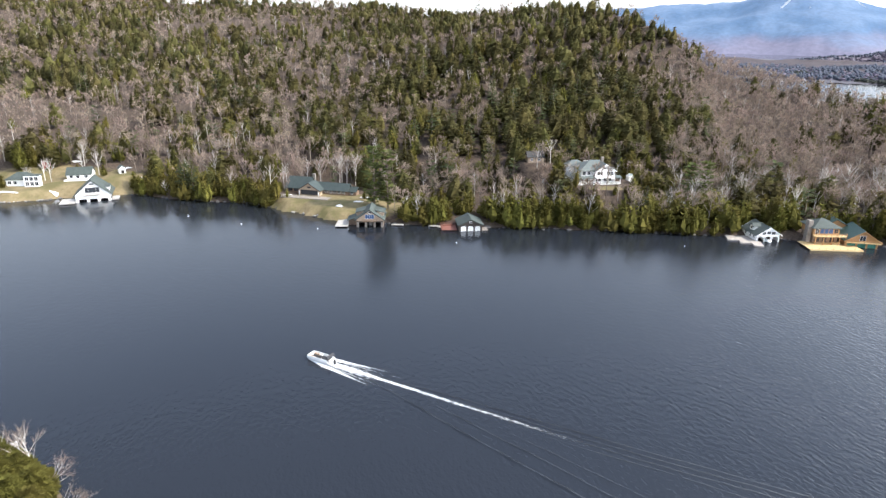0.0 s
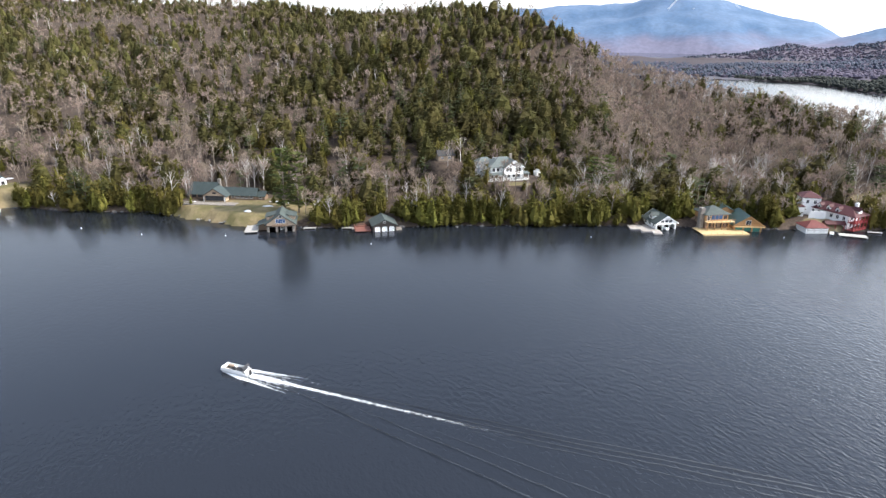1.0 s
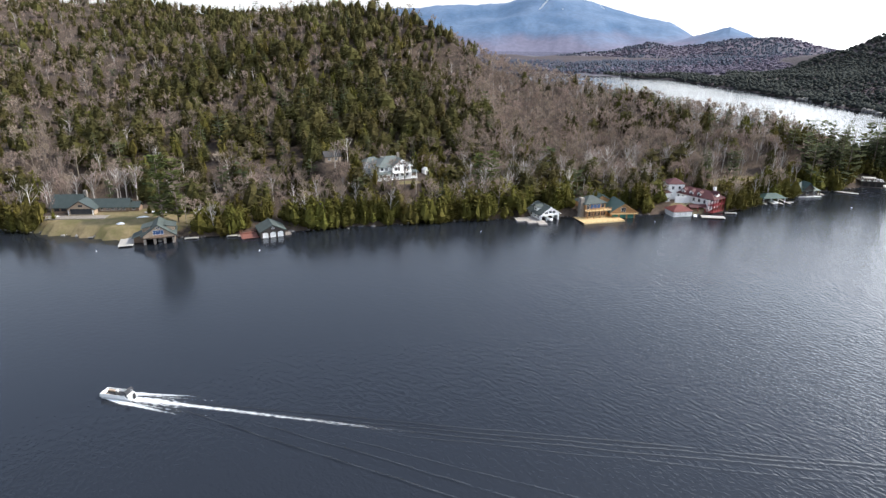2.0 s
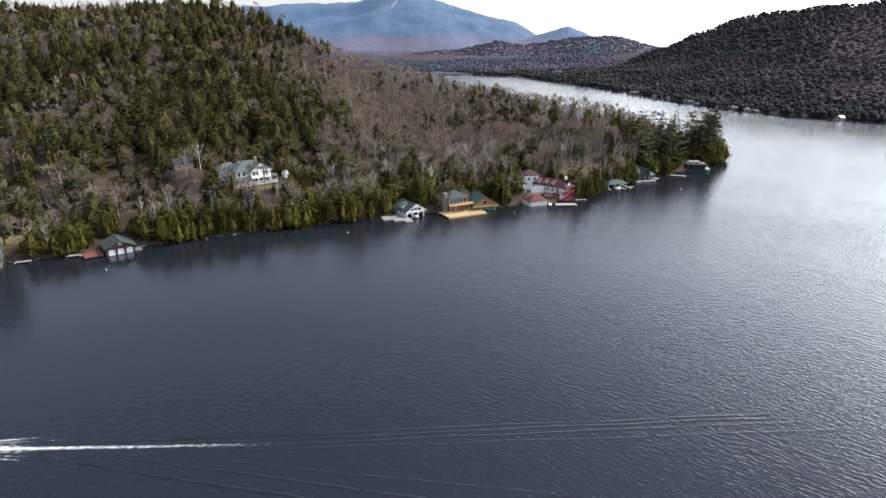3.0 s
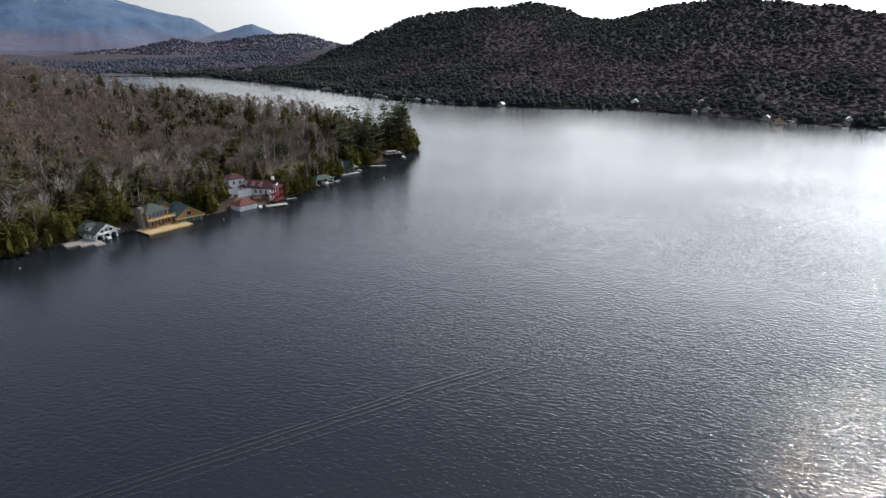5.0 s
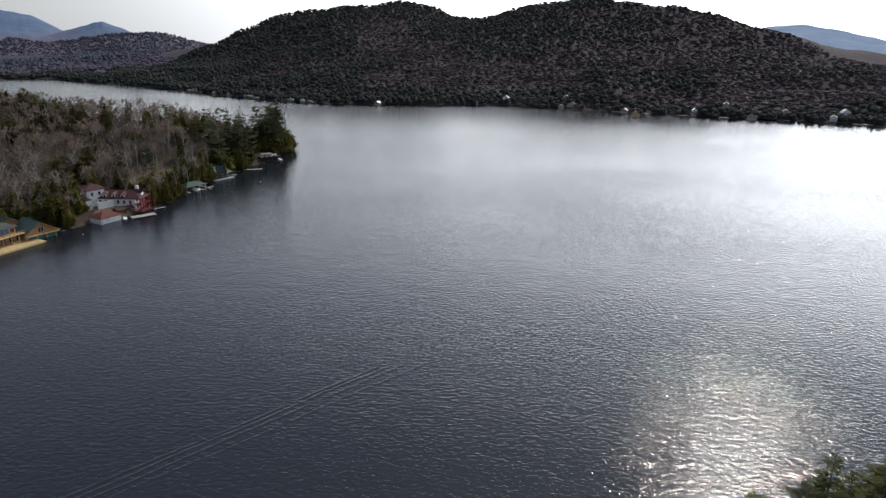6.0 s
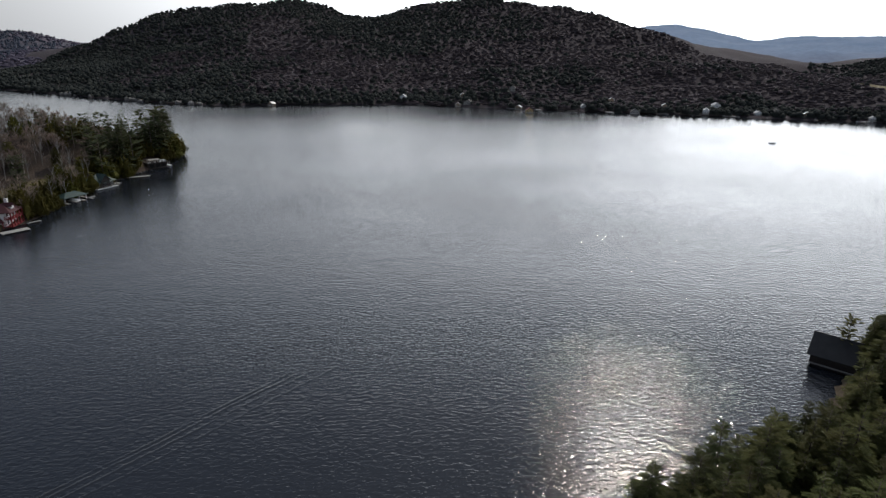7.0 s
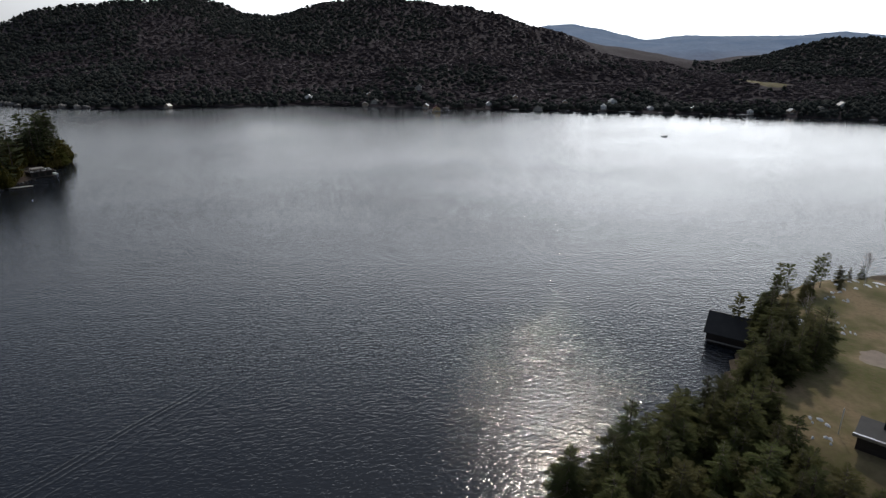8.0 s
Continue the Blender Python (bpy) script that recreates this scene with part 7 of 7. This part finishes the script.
for gx in np.arange(69, 152, 4.6):
    for gy in np.arange(-80, -14, 4.6):
        x, y = gx + float(rng.uniform(-2, 2)), gy + float(rng.uniform(-2, 2))
        inl = float(inside_distance(np.array([x]), np.array([y]), SHORE_C)[0])
        deep = 60 if x < 97 else 27 if x < 116 else 15
        house = 94 < x < 118 and -96 < y < -60
        bearing, away = math.degrees(math.atan2(x, y)), math.hypot(x, y)
        yard = bearing > 122.5 and away > 104
        if 1.5 < inl < deep and not house and not yard and not (math.hypot(x - 151, y + 66) < 9):
            top = near_z(x, y) + float(rng.uniform(8.5, 14.5)) * (1.0 if x < 125 else 0.95)
            near_tree(x, y, min(top, 76.0 - 0.607 * away) if 119 < bearing and away < 110 else top, count)
            count += 1
for k, (x, y, h) in enumerate(((150.4, -68.5, 14.5), (168, -86, 12.5), (171, -90, 11.5), (175, -100, 12.5), (179, -104, 12.0), (163, -83, 11))):
    tree("pine_tree", ("thin_pine", k % 3), lambda: pine(820 + k, 11, 5, 0.3, 0.17, 1.0), M_BARK, M_NEARGREEN, x, y, near_z(x, y) - 0.3, h, 1.0, "thin young pine silhouetted on the near point", "thin pines")
for k, (x, y, h) in enumerate(((158, -80, 8), (162, -86, 7), (167, -93, 8), (172, -97, 7), (184, -112, 6), (189, -118, 5), (194, -125, 5), (178, -109, 4), (154, -77, 9), (151, -75, 10), (147, -72, 11))):
    near_tree(x, y, near_z(x, y) + h, k)
for k, (x, y, h) in enumerate(((181, -118, 13), (151, -86, 11), (147, -91, 8))):
    tree("birch_tree", ("near_birch", k % 2), lambda: bare_tree(830 + k, limbs=9, twigs=160, thick=0.009, wide=0.42, sliver=0.002), M_BIRCH, M_PALETWIG, x, y, near_z(x, y) - 0.2, h, 1.0, "slender leafless birch on the grassy point", "birches on the point")
for k, (x, y, h) in enumerate(((-75, 88, 7.5), (-70.5, 86, 7.5), (-66.5, 83, 7.2), (-72, 83, 8), (-68, 80, 7.5), (-64, 79, 7), (-76, 83, 8.5), (-79, 91, 8), (-73, 79, 8), (-62.5, 76, 6.5), (-81, 87, 9), (-69, 76, 7), (-65.5, 73, 7))):
    tree("cedar_tree", ("near_cedar", k % 4), lambda: conifer(840 + k, 2400, 0.46, False), M_BARK, M_CEDAR, x, y, near_z(x, y) - 0.3, h, 1.0, "bushy yellow-green cedar on the near shore", "near shore cedars")
for k, (x, y, h, lean) in enumerate(((-70.2, 89.5, 12.0, (0, 3)), (-66.6, 85, 9.5, (-8, 30)), (-63.2, 79.8, 10.0, (-10, 50)), (-77, 92, 10.0, (5, -8)))):
    tree("birch_tree", ("left_birch", k % 3), lambda: bare_tree(850 + k, limbs=10, twigs=420, thick=0.0105, wide=0.6, sliver=0.0016, fork=0.25), M_BIRCH, M_TWIG, x, y, near_z(x, y) - 0.2, h, 1.0,
         "leafless pale birch leaning over the lake", "near shore birches", lean)


# ---- snow, rocks, ground clutter ----
def snow_patch(x, y, a, b, seed, poly=None):
    r = np.random.default_rng(seed)
    n, rings = 22, 4
    ph = r.uniform(0, 6.283, 3)
    pts = []
    for q in range(rings + 1):
        for k in range(n):
            t = 6.283 * k / n
            R = q / rings * (1 + 0.28 * math.sin(2 * t + ph[0]) + 0.18 * math.sin(3 * t + ph[1]) + 0.12 * math.sin(7 * t + ph[2]))
            pts.append((x + a * R * math.cos(t), y + b * R * math.sin(t), q / rings))
    pts = np.array(pts)
    if poly == "near":
        z = land_height(pts[:, 0], pts[:, 1], SHORE_C, [], PADS_C, rough=0.35)[0]
    else:
        z = land_height(pts[:, 0], pts[:, 1], SHORE_A, [RIDGE_A], PADS_A)[0]
    V = np.column_stack([pts[:, :2], z + 0.35 * (1 - pts[:, 2] ** 2) - 0.05 * pts[:, 2] + 0.05])
    F = []
    for q in range(rings):
        for k in range(n):
            F.append((q * n + k, q * n + (k + 1) % n, (q + 1) * n + (k + 1) % n, (q + 1) * n + k))
    tagged(new("snow_patch", raw_mesh("snow_patch", V, np.array(F), [M_SNOW], smooth=True)), "melting patch of old white snow on the ground", "snow", "snow patches")


for k, (x, y, a, b) in enumerate(((-45.5, 263, 2.2, 1.6), (-34.0, 277, 4.5, 1.6), (-38, 270, 3.5, 0.6), (-205, 283, 6, 1.2), (-185, 288, 3, 0.9), (-72, 281, 3, 0.6), (86, 300, 2.5, 1.5), (95, 292, 3, 1.6), (104, 284, 3.5, 1.2),
                                  (74, 318, 3, 1.5), (112, 279, 4, 1.2), (30, 252, 1.5, 0.8), (58, 245, 1.2, 0.7), (-150, 306, 2.5, 1.2), (-168, 325, 3.5, 1.4), (119, 243, 1.5, 0.8), (-197, 330, 3, 1.5))):
    snow_patch(x, y, 0.8 * a, 0.8 * b, 300 + k)
for k, (x, y, a, b) in enumerate(((152, -83, 3.2, 1.4), (156, -86, 2.2, 1.0), (149, -84, 1.2, 0.7), (128, -68, 2.4, 1.0), (124, -66, 1.5, 0.8), (152, -96, 1.2, 0.5), (149, -95, 1.6, 0.6), (181, -113, 2.4, 1.0), (176, -107, 1.4, 0.7), (184, -121, 3, 1.2),
                                  (180, -124, 3.4, 1.6), (170, -102, 1.2, 0.6), (140, -64, 2.6, 1.4), (105.5, -68.0, 1.2, 0.8), (100, -65, 1.6, 0.8), (168, -106, 1.0, 0.5))):
    for j in range(4):
        f = float(rng.uniform(0.2, 0.55))
        snow_patch(x + float(rng.normal(0, 0.9 * a)), y + float(rng.normal(0, 0.8 * a)), f * a, f * b * 1.2, 400 + 4 * k + j, "near")


def rocks():
    ico = bmesh.new()
    bmesh.ops.create_icosphere(ico, subdivisions=1, radius=1)
    v0 = np.array([v.co[:] for v in ico.verts])
    f0 = np.array([[v.index for v in f.verts] for f in ico.faces])
    ico.free()
    vs, fs, ts, n = [], [], [], 0
    for a, b in list(zip(SHORE_A[3:31], SHORE_A[4:32])):
        L = np.hypot(*(b - a))
        for _ in range(int(L / 2.2)):
            p = a + (b - a) * rng.random()
            off = rng.normal(-0.2, 0.9)
            nrm = np.array((-(b - a)[1], (b - a)[0])) / L
            s = rng.uniform(0.25, 0.9) * (1.7 if rng.random() < 0.08 else 1)
            v = v0 * (s * rng.uniform(0.7, 1.4), s * rng.uniform(0.7, 1.3), s * rng.uniform(0.45, 0.8)) * (1 + rng.normal(0, 0.12, (len(v0), 1)))
            vs.append(v + (*(p + nrm * off), 0.1))
            fs.append(f0 + n)
            ts.append(np.full(len(f0), rng.random()))
            n += len(v0)
    me = raw_mesh("shore_rocks", np.concatenate(vs), np.concatenate(fs), [M_ROCK], None, np.concatenate(ts))
    tagged(new("shore_rocks", me), "grey boulders and stones along the waterline", "rocks", kind="stuff")


rocks()


def boulders(name, line, step, size, spread, material, label, seed):
    """Rough stones strung along a shore line."""
    r = np.random.default_rng(seed)
    ico = bmesh.new()
    bmesh.ops.create_icosphere(ico, subdivisions=1, radius=1)
    v0, f0 = np.array([v.co[:] for v in ico.verts]), np.array([[v.index for v in f.verts] for f in ico.faces])
    ico.free()
    vs, fs, ts, n = [], [], [], 0
    for a, b in zip(line[:-1], line[1:]):
        a, b = np.array(a, float), np.array(b, float)
        nrm = np.array((-(b - a)[1], (b - a)[0])) / np.hypot(*(b - a))
        for _ in range(int(np.hypot(*(b - a)) / step)):
            p = a + (b - a) * r.random() + nrm * r.normal(0, spread)
            k = r.uniform(*size)
            vs.append(v0 * (k * r.uniform(0.7, 1.5), k * r.uniform(0.7, 1.5), k * r.uniform(0.5, 1.0)) * (1 + r.normal(0, 0.14, (len(v0), 1))) + (*p, 0.35 * k))
            fs.append(f0 + n)
            ts.append(np.full(len(f0), r.random()))
            n += len(v0)
    tagged(new(name, raw_mesh(name, np.concatenate(vs), np.concatenate(fs), [material], None, np.concatenate(ts))), label, "rocks", kind="stuff")


boulders("lawn_edge_stones", [(-108, 288.5), (-90, 281.5), (-72.5, 271), (-55, 261), (-46, 256.5)], 0.55, (0.25, 0.7), 0.7, M_PALEROCK, "pale grey stones edging the straw-coloured lawn", 12)
boulders("bay_edge_stones", [(-250, 280), (-204, 277.5), (-188, 283)], 0.9, (0.2, 0.55), 0.6, M_PALEROCK, "pale grey stones along the lawn of the bay", 13)
boulders("far_shore_rocks", [(638, 392), (648, 470), (668, 540), (702, 640)], 7.0, (1.6, 4.0), 2.0, M_PALEROCK, "pale rock faces at the far shore's waterline", 14)


def snow_streak(az, el, length, width, slant, seed):
    """A snow-filled gully high on the blue mountain."""
    d = 3915.0
    r = np.random.default_rng(seed)
    n = 14
    cx, cy = d * math.sin(radians(-az)), d * math.cos(radians(az))
    ux, uy = math.cos(radians(az)), math.sin(radians(az))
    V = []
    for k in range(n):
        t = k / (n - 1)
        z = EYE_Z + d * math.tan(radians(el)) + length * (t - 0.5)
        s = slant * length * (t - 0.5) + r.normal(0, width * 0.25)
        w = width * (0.35 + 0.65 * math.sin(math.pi * min(1, t * 0.8 + 0.15))) * r.uniform(0.7, 1.2)
        for e in (-w, w):
            V.append((cx + ux * (s + e), cy + uy * (s + e), z))
    F = [(2 * k, 2 * k + 1, 2 * k + 3, 2 * k + 2) for k in range(n - 1)]
    tagged(new("snow_gully", raw_mesh("snow_gully", np.array(V), np.array(F), [M_SNOW])), "narrow white snow gully high on the mountain", "snow", kind="structure")


snow_streak(-27.1, 2.62, 95, 7, 0.85, 1)
snow_streak(-28.7, 2.05, 28, 5, -0.2, 2)
snow_streak(-31.9, 2.35, 20, 4, -1.5, 3)


def sand_patch(x, y, a, b, seed):
    r = np.random.default_rng(seed)
    t = np.linspace(0, 6.283, 33)[:-1]
    V = [(x, y)]
    for q in (0.5, 1.0):
        R = q * (1 + 0.2 * np.sin(2 * t + r.uniform(0, 6)) + 0.12 * np.sin(5 * t + r.uniform(0, 6)))
        V += list(zip(x + a * R * np.cos(t), y + b * R * np.sin(t)))
    V = np.array(V)
    z = land_height(V[:, 0], V[:, 1], SHORE_C, [], PADS_C, rough=0.35)[0] + 0.05
    z[33:] -= 0.08
    F = [(0, 1 + k, 1 + (k + 1) % 32) for k in range(32)]
    for k in range(32):
        F += [(1 + k, 33 + k, 33 + (k + 1) % 32), (1 + k, 33 + (k + 1) % 32, 1 + (k + 1) % 32)]
    tagged(new("sand_patch", raw_mesh("sand_patch", np.column_stack([V, z]), np.array(F), [M_SAND], smooth=True)), "bare pale sandy patch in the spring grass", "ground", kind="structure")


M_SAND = surface("sandy_earth", (0.24, 0.19, 0.15), (0.36, 0.29, 0.23), 0.95, 0.4, 0.04, 12)
sand_patch(134, -94.5, 6.5, 4.5, 9)
